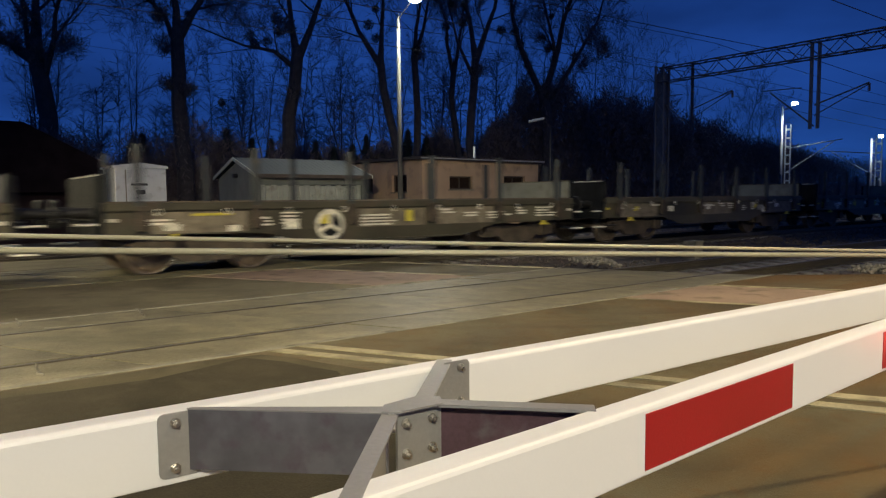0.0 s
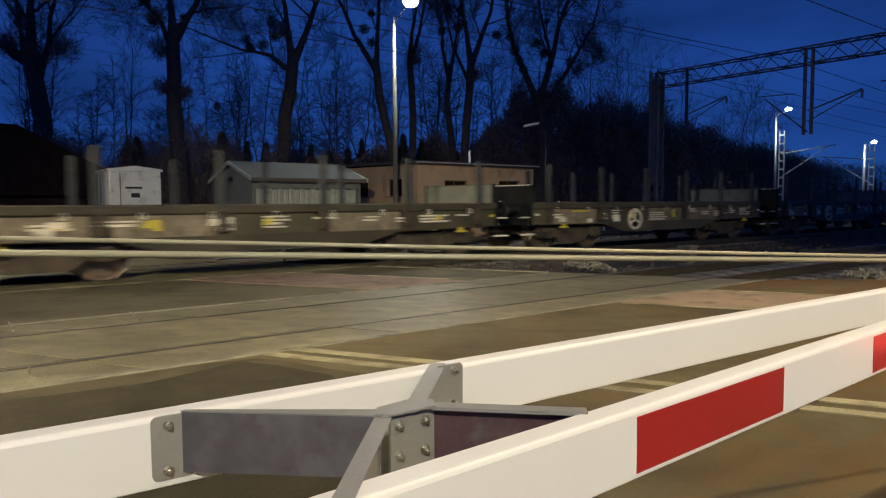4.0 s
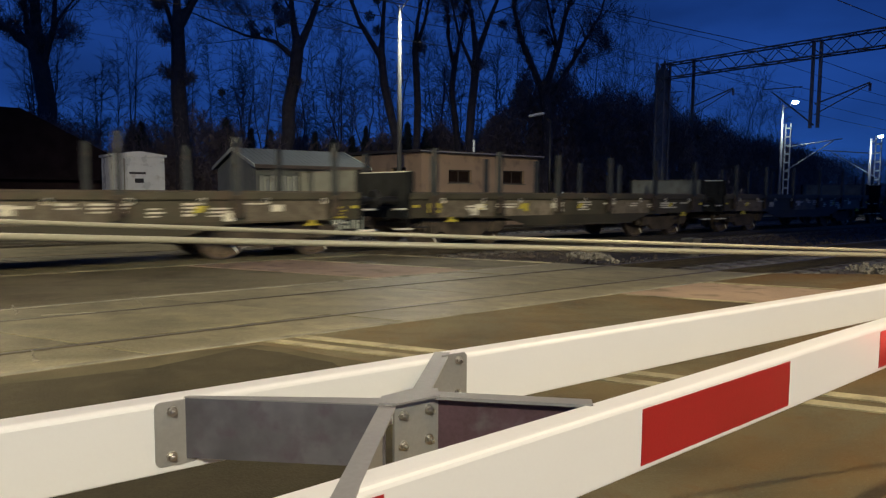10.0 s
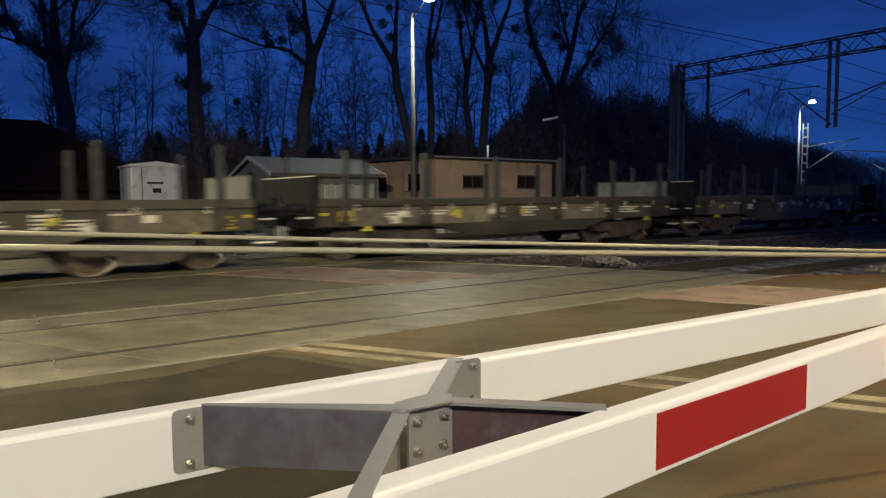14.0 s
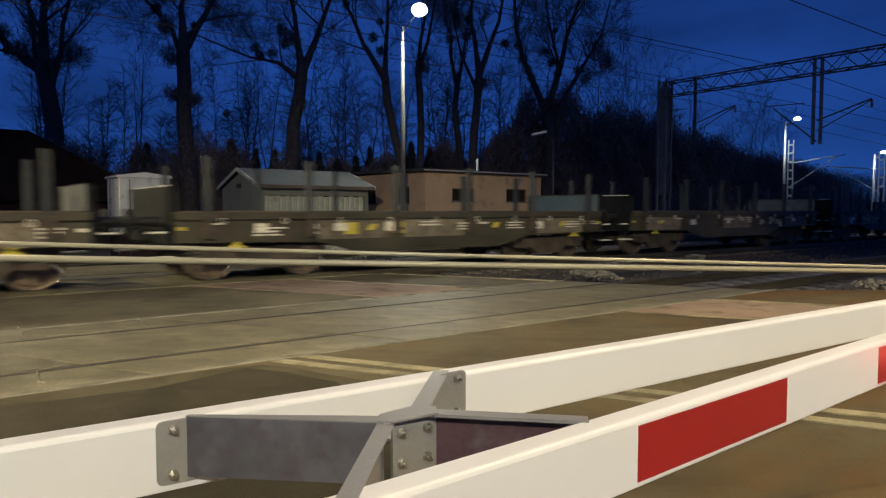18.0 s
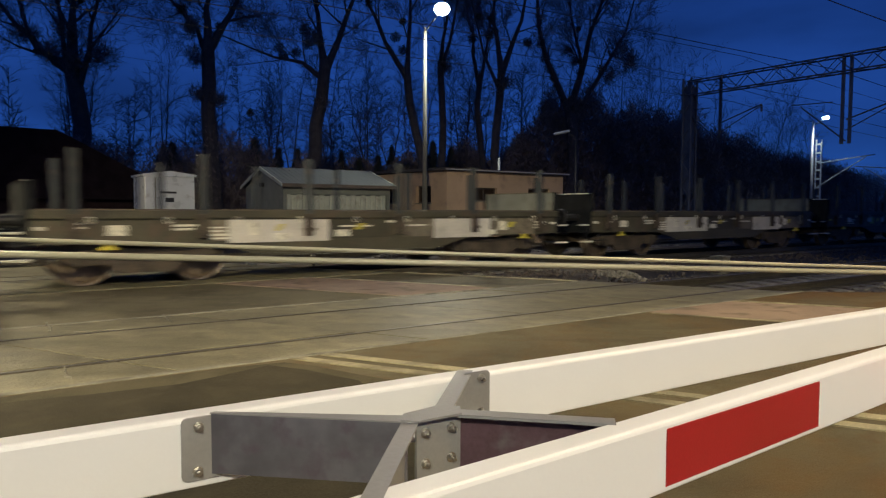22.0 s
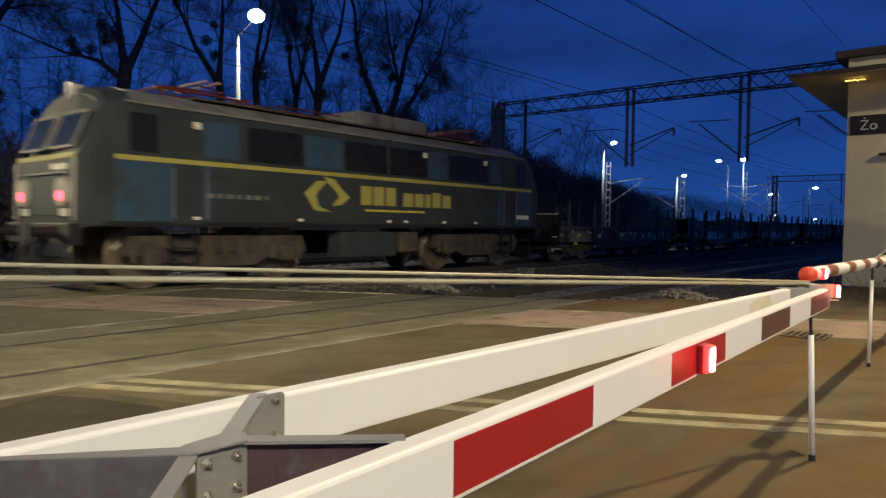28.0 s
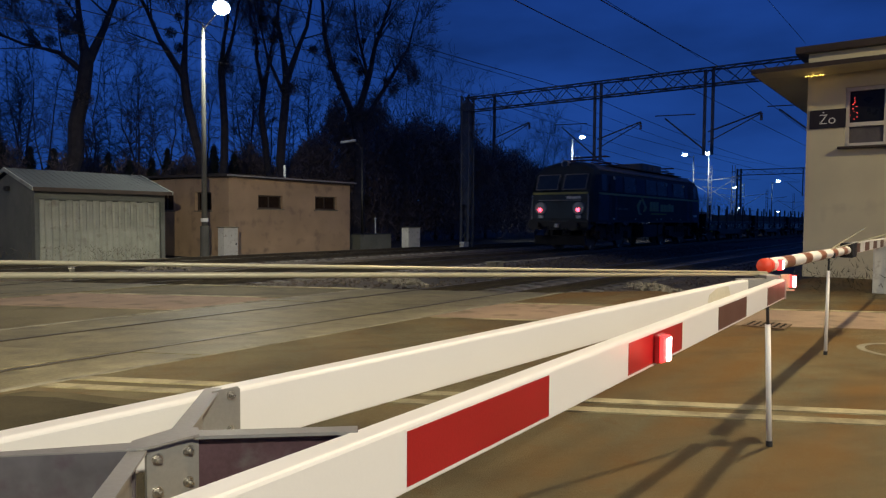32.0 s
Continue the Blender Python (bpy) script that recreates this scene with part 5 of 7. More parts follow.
# ends
for sgn in (-1, 1):
    x = sgn * (LH + 0.005)
    for y in (-0.62, 0.62):
        m = Matrix.Translation((sgn * (LH - 0.165), y, 2.79)) @ pose(0, 0, 0, 0, -sgn * 22.8)
        g = B()
        box(g, (0, 0, 0), (0.05, 0.98, 0.64), bevel=0.01)
        g.transform(m)
        ws = part("windscreen", g, CAB_GLASS, loco, "cab windscreen")
        trim_ = B()
        for c, sz in (((0.02, 0, 0.335), (0.03, 1.04, 0.04)), ((0.02, 0, -0.335), (0.03, 1.04, 0.04)), ((0.02, 0.505, 0), (0.03, 0.04, 0.70)), ((0.02, -0.505, 0), (0.03, 0.04, 0.70))):
            box(trim_, (c[0] * sgn, c[1], c[2]), sz)
        trim_.transform(m)
        part("screen_frame", trim_, LOCO_ROOF, ws, "pale windscreen frame")
    part("front_stripe", box(B(), (x, 0, 2.335), (0.012, 2.50, 0.085)), LOCO_YELLOW, loco, "yellow waist stripe")
    part("front_panel", box(B(), (x, 0, 1.80), (0.012, 2.45, 0.95), bevel=0.004), LOCO_FRONT, loco, "grey-blue cab front")
    for y in (-0.86, 0.86):
        hl = part("headlamp", tube(B(), (sgn * (LH - 0.02), y, 1.72), (sgn * (LH + 0.09), y, 1.72), 0.265, 0.235, 28), LAMP_RING, loco, "round cream lamp bezel")
        part("lens", tube(B(), (sgn * (LH + 0.088), y, 1.75), (sgn * (LH + 0.097), y, 1.75), 0.17, 0.16, 24), LAMP_RING, hl, "pale headlamp glass")
        if sgn < 0:
            part("tail_light", tube(B(), (sgn * (LH + 0.094), y, 1.66), (sgn * (LH + 0.110), y, 1.66), 0.085, 0.07, 18), GLOW_TAIL, hl, "glowing red tail light")
        part("lamp_bracket", box(B(), (sgn * (LH + 0.03), y, 1.38), (0.05, 0.20, 0.13)), STENCIL, loco)
    for y in (-1.27, 1.27):
        part("corner_handrail", tube(B(), (sgn * (LH + 0.05), y, 1.25), (sgn * (LH + 0.02), y, 2.28), 0.020, 0.020, 8), LAMP_RING, loco, "pale corner handrail")
    part("coupler_hook", box(B(), (sgn * (LH + 0.22), 0, 1.02), (0.22, 0.12, 0.16), bevel=0.02), STENCIL, loco)
    part("roof_brim", box(B(), (sgn * (LH - 0.62), 0, 3.33), (0.34, 2.1, 0.05), pose(0, 0, 0, 0, sgn * 12), bevel=0.01), LOCO_ROOF, loco, "pale roof brim over the cab")
    top = part("top_lamp", tube(B(), (sgn * (LH - 0.66), 0, 3.56), (sgn * (LH - 0.42), 0, 3.56), 0.15, 0.17, 20), LAMP_RING, loco, "round top lamp")
    part("lens", tube(B(), (sgn * (LH - 0.425), 0, 3.56), (sgn * (LH - 0.41), 0, 3.56), 0.14, 0.13, 18), CAB_GLASS, top)
    part("number_bar", box(B(), (sgn * (LH + 0.012), -sgn * -0.62, 2.16), (0.006, 0.62, 0.10)), STENCIL, loco, "pale number bar")
    part("headstock", box(B(), (sgn * (LH + 0.05), 0, 1.02), (0.22, 2.7, 0.36), bevel=0.02), BLACK, loco)
    part("snowplough", box(B(), (sgn * (LH - 0.05), 0, 0.42), (0.10, 2.3, 0.38), pose(0, 0, 0, 0, sgn * 14)), BLACK, loco)
    for y in (-0.875, 0.875):
        bm = tube(B(), (sgn * (LH + 0.12), y, 1.05), (sgn * (LH + 0.62), y, 1.05), 0.10, 0.08, 12)
        b = part("buffer", bm, BLACK, loco)
        part("buffer_head", tube(B(), (sgn * (LH + 0.60), y, 1.05), (sgn * (LH + 0.64), y, 1.05), 0.21, 0.23, 20), BLACK, b)
    for yy in (-0.55, -0.42, -0.28, 0.28, 0.42, 0.55):
        part("brake_hose", tube(B(), (sgn * (LH + 0.16), yy, 0.98), (sgn * (LH + 0.24), yy, 0.62), 0.025, 0.025, 6), RUBBER, loco)
    part("end_handrail", tube(B(), (sgn * (LH + 0.06), -0.95, 2.05), (sgn * (LH + 0.06), 0.95, 2.05), 0.014, 0.014, 6), LAMP_RING, loco)
for cx in (-4.2, 4.2):
    bm = B()
    for sgn in (-1, 1):
        prism(bm, [(cx - 2.05, 0.62), (cx - 1.9, 0.98), (cx + 1.9, 0.98), (cx + 2.05, 0.62), (cx + 1.2, 0.62), (cx + 0.7, 0.38), (cx - 0.7, 0.38), (cx - 1.2, 0.62)], sgn * 1.06 - 0.08, sgn * 1.06 + 0.08)
        for dx in (-1.5, 1.5):
            box(bm, (cx + dx, sgn * 1.16, 0.62), (0.36, 0.2, 0.34), bevel=0.04)
            for d2 in (-0.32, 0.32):
                tube(bm, (cx + dx + d2, sgn * 1.12, 0.5), (cx + dx + d2, sgn * 1.12, 0.82), 0.08, 0.08, 8)
        for k in range(4):
            box(bm, (cx - 0.55 + 0.36 * k, sgn * 1.17, 0.82), (0.10, 0.06, 0.34))
    box(bm, (cx, 0, 0.72), (0.5, 2.1, 0.35))
    bg = part("bogie", bm, LOCO_BOGIE, loco, "grimy steel bogie")
    for dx in (-1.5, 1.5):
        wheelset(bg, cx + dx, 0.62)
for sgn in (-1, 1):
    part("equipment_box", box(B(), (-0.44, sgn * 1.12, 0.76), (1.78, 0.5, 0.60), bevel=0.03), LOCO_GREY, loco, "underfloor equipment box")
    part("equipment_box", box(B(), (0.97, sgn * 1.15, 0.80), (0.64, 0.4, 0.5), bevel=0.03), UNDER, loco)
    for cx in (-5.25, 5.25):
        bm = B()
        for k in range(3):
            box(bm, (cx, sgn * 1.38, 0.46 + 0.3 * k), (0.5, 0.2, 0.03))
        box(box(bm, (cx - 0.25, sgn * 1.40, 0.8), (0.03, 0.05, 0.72)), (cx + 0.25, sgn * 1.40, 0.8), (0.03, 0.05, 0.72))
        part("cab_steps", bm, BLACK, loco)

# ---- buildings ----


def wall_box(bm, x0, x1, y0, y1, z0, z1):
    return box(bm, ((x0 + x1) / 2, (y0 + y1) / 2, (z0 + z1) / 2), (x1 - x0, y1 - y0, z1 - z0))


def wall_with_openings(x0, x1, z0, z1, thick, holes):
    """An upright wall along x, its face at y=0 and its back at y=thick, with openings (xa, xb, za, zb) cut right through."""
    bm = B()
    xs = sorted({x0, x1, *[h[0] for h in holes], *[h[1] for h in holes]})
    zs = sorted({z0, z1, *[h[2] for h in holes], *[h[3] for h in holes]})
    for xa, xb in zip(xs, xs[1:]):
        za = None
        for z_lo, z_hi in zip(zs, zs[1:]):
            open_here = any(h[0] <= xa + 1e-6 and xb <= h[1] + 1e-6 and h[2] <= z_lo + 1e-6 and z_hi <= h[3] + 1e-6 for h in holes)
            if not open_here:
                wall_box(bm, xa, xb, 0, thick, z_lo, z_hi)
    bmesh.ops.remove_doubles(bm, verts=bm.verts[:], dist=0.0005)
    seen, drop = {}, []
    for f in bm.faces:
        key = tuple(round(c, 3) for c in f.calc_center_median())
        if key in seen:
            drop += [f, seen[key]]
        seen[key] = f
    bmesh.ops.delete(bm, geom=list(set(drop)), context="FACES")
    return bm


def low_window(parent, m, w, h, bars=1):
    """A small window: frame, dark pane, sill."""
    fr = B()
    for c, sz in (((0, 0, h / 2 - 0.025), (w, 0.06, 0.05)), ((0, 0, -h / 2 + 0.025), (w, 0.06, 0.05)), ((w / 2 - 0.025, 0, 0), (0.05, 0.06, h)), ((-w / 2 + 0.025, 0, 0), (0.05, 0.06, h))):
        box(fr, c, sz)
    for k in range(bars):
        box(fr, (-w / 2 + w * (k + 1) / (bars + 1), 0, 0), (0.04, 0.05, h))
    fr.transform(m)
    win = part("window", fr, WOOD_DARK, parent, "small dark wooden window")
    pane = box(B(), (0, 0.02, 0), (w - 0.06, 0.01, h - 0.06))
    pane.transform(m)
    part("pane", pane, BOARDED, win)
    sill = box(B(), (0, -0.09, -h / 2 - 0.02), (w + 0.12, 0.16, 0.04))
    sill.transform(m)
    part("sill", sill, KERB, win)


# flat-roofed hut
hut = thing("flat_roofed_hut", place(14.2, 20.0, -0.2), "low ochre rendered hut with a flat tarred roof", "hut")
HL, HD, HH = 5.85, 5.6, 2.88
wins = [(1.24, 2.34, 1.78, 2.27), (3.95, 5.1, 1.78, 2.30)]
part("wall", wall_with_openings(0, HL, 0, HH, 0.28, wins), RENDER_WALL, hut)
for xa, xb, za, zb in wins:
    low_window(hut, Matrix.Translation(((xa + xb) / 2, 0.14, (za + zb) / 2)), xb - xa, zb - za)
bm = wall_with_openings(0.28, HD, 0, HH - 0.004, 0.28, [(1.0, 2.0, 1.7, 2.35), (3.4, 4.6, 1.7, 2.35)])
bm.transform(pose(0.0, 0, 0, 0, 0, 90) @ Matrix.Translation((0, -0.28, 0)))
part("wall", bm, RENDER_WALL, hut)
for a, b in ((1.0, 2.0), (3.4, 4.6)):
    low_window(hut, pose(0.14, (a + b) / 2, 2.02, 0, 0, -90), b - a, 0.65)
part("wall", wall_box(B(), HL - 0.28, HL, 0.28, HD, 0, HH - 0.004), RENDER_WALL, hut)
part("wall", wall_box(B(), 0.28, HL - 0.28, HD - 0.28, HD, 0, HH - 0.004), RENDER_WALL, hut)
part("roof", box(B(), (HL / 2, HD / 2, HH + 0.05), (HL + 0.36, HD + 0.36, 0.10), pose(0, 0, 0, 0.8, 0.4)), ROOF_TAR, hut, "dark tarred roof slab")
part("flashing", box(B(), (HL / 2, -0.19, HH + 0.02), (HL + 0.38, 0.02, 0.05)), GALV, hut)
part("flue", tube(B(), (3.2, 0.9, HH), (3.2, 0.9, HH + 0.62), 0.05, 0.05, 10), MAST_PALE, hut, "thin metal flue")

# gabled shed with corrugated doors
shed = thing("gabled_shed", place(8.62, 21.5, -0.25), "grey plastered shed with pale corrugated doors and a low gable roof", "shed")
SL_, SD, SH = 4.1, 3.6, 2.30
part("wall", wall_with_openings(0, SL_, 0, SH, 0.2, [(0.12, SL_ - 0.14, 0.05, 2.0)]), SHED_WALL, shed)
bm = B()
prism(bm, [(0.2, 0), (SD, 0), (SD, SH - 0.01), (SD / 2, SH + 0.52), (0.2, SH + 0.05)], -0.003, 0.2, "x")
part("gable_wall", bm, SHED_WALL, shed)
bm = B()
prism(bm, [(0.2, 0), (SD, 0), (SD, SH - 0.01), (SD / 2, SH + 0.52), (0.2, SH + 0.05)], SL_ - 0.2, SL_ + 0.003, "x")
part("gable_wall", bm, SHED_WALL, shed)
part("wall", wall_box(B(), 0.2, SL_ - 0.2, SD - 0.2, SD, 0, SH - 0.02), SHED_WALL, shed)
for k in range(19):
    w = (SL_ - 0.26) / 19
    bm = B()
    x = 0.12 + k * w
    prism(bm, [(x, 0.09), (x + w * 0.22, 0.05), (x + w * 0.78, 0.05), (x + w, 0.09), (x + w, 0.11), (x, 0.11)], 0.05, 2.0 - 0.03 * (k % 2), "z")
    part("door_panel", bm, SHED_DOOR, shed)
for sgn in (0, 1):
    y0, y1 = (-0.20, SD / 2) if sgn == 0 else (SD + 0.20, SD / 2)
    z0 = SH - 0.02
    bm = B()
    prism(bm, [(y0, z0), (y1, SH + 0.62), (y1, SH + 0.68), (y0, z0 + 0.06)], -0.12, SL_ + 0.16, "x")
    r = part("roof_slope", bm, ROOF_SHEET, shed, "grey corrugated roof sheet")
    rib = B()
    for k in range(24):
        x = -0.10 + k * 0.185
        tube(rib, (x, y0, z0 + 0.06), (x, y1, SH + 0.68), 0.007, 0.007, 4, False)
    part("ribs", rib, ROOF_SHEET, r)
part("fascia", box(B(), (SL_ / 2 + 0.02, -0.205, SH - 0.01), (SL_ + 0.28, 0.03, 0.12)), WOOD_DARK, shed)
for x in (-0.13, SL_ + 0.17):
    bm = B()
    prism(bm, [(-0.22, SH - 0.06), (SD / 2, SH + 0.57), (SD + 0.22, SH - 0.06), (SD + 0.22, SH + 0.05), (SD / 2, SH + 0.69), (-0.22, SH + 0.05)], x - 0.015, x + 0.015, "x")
    part("barge_board", bm, SHED_DOOR, shed, "pale barge board")
part("gable_lamp", box(B(), (-0.06, SD / 2, SH + 0.05), (0.12, 0.2, 0.14), bevel=0.02), BLACK, shed)

# white container by the road
cont = thing("white_container", place(4.28, 21.3, -0.25), "white metal container cabin with a small sign", "container")
part("body", box(B(), (0.72, 0.8, 1.66), (1.42, 1.6, 1.62), bevel=0.03), CONTAINER, cont)
# dark base added so that no white shows low beneath the wagons
part("plinth", box(B(), (0.72, 0.8, 0.42), (1.34, 1.52, 0.86)), BRICK_HOUSE, cont, "added dark base under the cabin")
bm = B()
prism(bm, [(-0.04, 2.46), (1.48, 2.46), (1.48, 2.52), (0.72, 2.62), (-0.04, 2.52)], -0.06, 1.66)
part("roof", bm, CONTAINER, cont)
part("sign", box(B(), (0.70, -0.012, 1.86), (0.62, 0.02, 0.42)), CONTAINER, cont)
for x, z, w, h in ((0.66, 1.98, 0.46, 0.06), (0.70, 1.76, 0.24, 0.13)):
    part("lettering", box(B(), (x, -0.026, z), (w, 0.006, h)), BLACK, cont, "dark lettering bar")
part("door_seam", box(B(), (0.3, -0.006, 1.66), (0.03, 0.012, 1.5)), KERB, cont)

# dark house behind the trees
house = thing("brick_house", place(1.2, 29.5, -0.3, 0), "dark red brick house with a steep tiled roof", "house")
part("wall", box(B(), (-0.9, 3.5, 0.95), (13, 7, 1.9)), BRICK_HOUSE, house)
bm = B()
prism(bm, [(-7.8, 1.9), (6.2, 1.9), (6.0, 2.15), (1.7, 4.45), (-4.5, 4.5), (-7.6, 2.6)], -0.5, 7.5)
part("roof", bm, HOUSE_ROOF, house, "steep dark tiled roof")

# ---- signal box ----
box_thing = thing("signal_box", place(18.0, 2.87, -0.05, -90), "cream rendered signal box with a wide flat eave and white windows", "signal box")
# local x runs away from the tracks, local y away from the crossing
win_hole = (0.78, 3.05, 3.02, 4.36)
part("wall", wall_with_openings(0, 7.0, 0, 4.72, 0.3, [win_hole]), TOWER_WALL, box_thing)
part("wall", wall_box(B(), 0, 0.3, 0.3, 6.0, 0, 4.72), TOWER_WALL, box_thing)
part("wall", wall_box(B(), 6.7, 7.0, 0.3, 6.0, 0, 4.72), TOWER_WALL, box_thing)
part("wall", wall_box(B(), 0.3, 6.7, 5.7, 6.0, 0, 4.72), TOWER_WALL, box_thing)
part("upper_floor", wall_box(B(), 0.3, 6.7, 0.3, 5.7, 2.5, 2.7), KERB, box_thing)
bm = B()
prism(bm, [(-1.0, 4.70), (7.6, 4.70), (7.6, 4.78), (-1.0, 4.80)], -1.0, 6.6)
part("eave", bm, TOWER_WALL, box_thing, "wide cream eave slab")
part("eave_edge", box(box(B(), (3.3, -1.01, 4.76), (8.62, 0.03, 0.10)), (-1.01, 2.8, 4.76), (0.03, 7.6, 0.10)), WOOD_DARK, box_thing)
part("parapet", wall_box(B(), 0.0, 7.0, 0.0, 6.0, 4.80, 5.22), TOWER_WALL, box_thing)
part("roof_edge", box(B(), (3.45, 2.95, 5.30), (7.4, 6.3, 0.15)), WOOD_DARK, box_thing, "dark roof edge")
fr, bars = B(), []
xa, xb, za, zb = win_hole
for c, sz in ((((xa + xb) / 2, 0.1, zb - 0.04), (xb - xa, 0.1, 0.08)), (((xa + xb) / 2, 0.1, za + 0.04), (xb - xa, 0.1, 0.08)), ((xa + 0.04, 0.1, (za + zb) / 2), (0.08, 0.1, zb - za)), ((xb - 0.04, 0.1, (za + zb) / 2), (0.08, 0.1, zb - za)), (((xa + xb) / 2, 0.1, za + 0.50), (xb - xa, 0.1, 0.09)), ((xa + 0.80, 0.1, (za + zb) / 2), (0.10, 0.1, zb - za)), ((xa + 1.55, 0.1, (za + zb) / 2), (0.10, 0.1, zb - za))):
    box(fr, c, sz)
    bars.append(fr)
    fr = B()
wf = part("window", bars[1], FRAME_WHITE, box_thing, "white multi-pane window")
for fr in bars[:1] + bars[2:]:
    part("frame_bar", fr, FRAME_WHITE, wf)
for x0, x1 in ((xa + 0.08, xa + 0.75), (xa + 0.85, xa + 1.5), (xa + 1.6, xb - 0.08)):
    for z0, z1, mat in ((za + 0.55, zb - 0.08, DARK_GLASS), (za + 0.08, za + 0.45, SIGN_BLUE)):
        part("pane", box(B(), ((x0 + x1) / 2, 0.12, (z0 + z1) / 2), (x1 - x0, 0.01, z1 - z0)), DARK_GLASS if mat is DARK_GLASS else LOWER_PANE, wf)
part("sill", box(B(), ((xa + xb) / 2 - 0.02, -0.06, za - 0.03), (xb - xa + 0.2, 0.22, 0.05)), WOOD_DARK, wf)
sign = part("name_sign", box(B(), (0.43, -0.015, 3.68), (0.74, 0.03, 0.43), bevel=0.004), SIGN_BLUE, box_thing, "dark navy name sign")
txt = bpy.data.curves.new("sign_letters", "FONT")
txt.body, txt.size, txt.align_x, txt.align_y, txt.extrude = "\u017bo", 0.30, "CENTER", "CENTER", 0.003
txt.materials.append(SIGN_WHITE)
ob = new("sign_letters", txt)
ob.parent = sign
ob.matrix_basis = Matrix.Translation((0.43, -0.034, 3.655)) @ pose(0, 0, 0, 90)
bm = B()
rg = random.Random(3)
for k in range(7):
    bmesh.ops.create_icosphere(bm, subdivisions=1, radius=0.013, matrix=Matrix.Translation((0.02 + 0.055 * k + rg.uniform(-0.015, 0.015), -0.35 - 0.02 * (k % 3), 4.64 + rg.uniform(-0.02, 0.03))))
ob = solid("fairy_lights", bm, GLOW_TINY, place(18.0, 2.87, -0.05, -90), "short string of amber fairy lights under the eave", "fairy lights")
bm = B()
for k in range(11):
    h = k / 10
    bmesh.ops.create_icosphere(bm, subdivisions=1, radius=0.010, matrix=Matrix.Translation((xa + 0.17 + (1 - h) * 0.10 * math.sin(k * 2.4), 0.10 - 0.02, za + 0.62 + h * 0.48)))
ob = solid("window_fairy_lights", bm, GLOW_TINY_RED, place(18.0, 2.87, -0.05, -90), "small red fairy lights in the signal box window", "fairy lights")
part("wall_box", box(B(), (2.9, -0.10, 2.2), (0.3, 0.2, 0.5), bevel=0.02), KERB, box_thing)

# ---- masts, lamps, wires ----


def street_pole(m, tall, arm, bulb, lit, label):
    """A tapered pole with a short arm and a lamp head."""
    p = thing("street_lamp", m, label, "street lamp")
    part("pole", tube(B(), (0, 0, 0), (0, 0, tall), 0.11, 0.055, 14), CONCRETE_POLE, p, "tapered pale pole", True)
    part("pole_cap", tube(B(), (0, 0, tall), (0, 0, tall + 0.22), 0.05, 0.008, 10), CONCRETE_POLE, p)
    part("base_collar", tube(B(), (0, 0, 0), (0, 0, 1.15), 0.16, 0.15, 14), CONCRETE_POLE, p)
    part("band", tube(B(), (0, 0, 1.3), (0, 0, 1.42), 0.13, 0.13, 14), SIGN_WHITE, p)
    part("arm", tube(B(), (0, 0, tall), (arm[0], arm[1], tall + 0.70), 0.022, 0.022, 8), CONCRETE_POLE, p)
    h = part("lamp_head", box(B(), (arm[0], arm[1], tall + 0.84), (0.45, 0.26, 0.12), bevel=0.04), MAST_PALE, p)
    b = B()
    bmesh.ops.create_uvsphere(b, u_segments=16, v_segments=10, radius=bulb, matrix=Matrix.Translation((arm[0], arm[1], tall + 0.70)) @ Matrix.Diagonal((1, 1, 0.8, 1)))
    part("bulb", b, lit, h, "glowing white lamp bowl", True)
    return p


street_pole(pose(-1.93, 24.7, -0.2), 7.83, (0.62, -0.30), 0.28, GLOW_COOL, "tall pale lamp pole with a bright white lamp, lit")


far_lamp = thing("unlit_street_lamp", pose(4.2, 29.5, -0.3), "unlit street lamp with a pale tilted head", "street lamp")
part("pole", tube(B(), (0, 0, 0), (0, 0, 4.6), 0.07, 0.045, 10), BLACK, far_lamp, "dark slim pole", True)
part("arm", tube(B(), (0, 0, 4.6), (-0.30, 0, 4.82), 0.025, 0.025, 6), BLACK, far_lamp)
part("lamp_head", box(B(), (-0.62, 0, 4.86), (0.68, 0.24, 0.11), pose(0, 0, 0, 0, -11), bevel=0.04), MAST_PALE, far_lamp, "pale lamp head")


def lattice(bm, a, b, width, deep, bays, chord=0.035, web=0.018, up=Vector((0, 0, 1))):
    """A square lattice girder between two points."""
    a, b = Vector(a), Vector(b)
    way = (b - a).normalized()
    side = way.cross(up).normalized() if abs(way.dot(up)) < 0.9 else Vector((1, 0, 0))
    top = side.cross(way).normalized()
    cs = [side * (sx * width / 2) + top * (sz * deep / 2) for sx, sz in ((-1, -1), (1, -1), (1, 1), (-1, 1))]
    for c in cs:
        tube(bm, a + c, b + c, chord, chord, 5)
    length = (b - a).length
    for k in range(bays):
        p, q = a + way * (length * k / bays), a + way * (length * (k + 1) / bays)
        for i in range(4):
            c0, c1 = cs[i], cs[(i + 1) % 4]
            if k % 2:
                c0, c1 = c1, c0
            tube(bm, p + c0, q + c1, web, web, 4, False)
    return bm


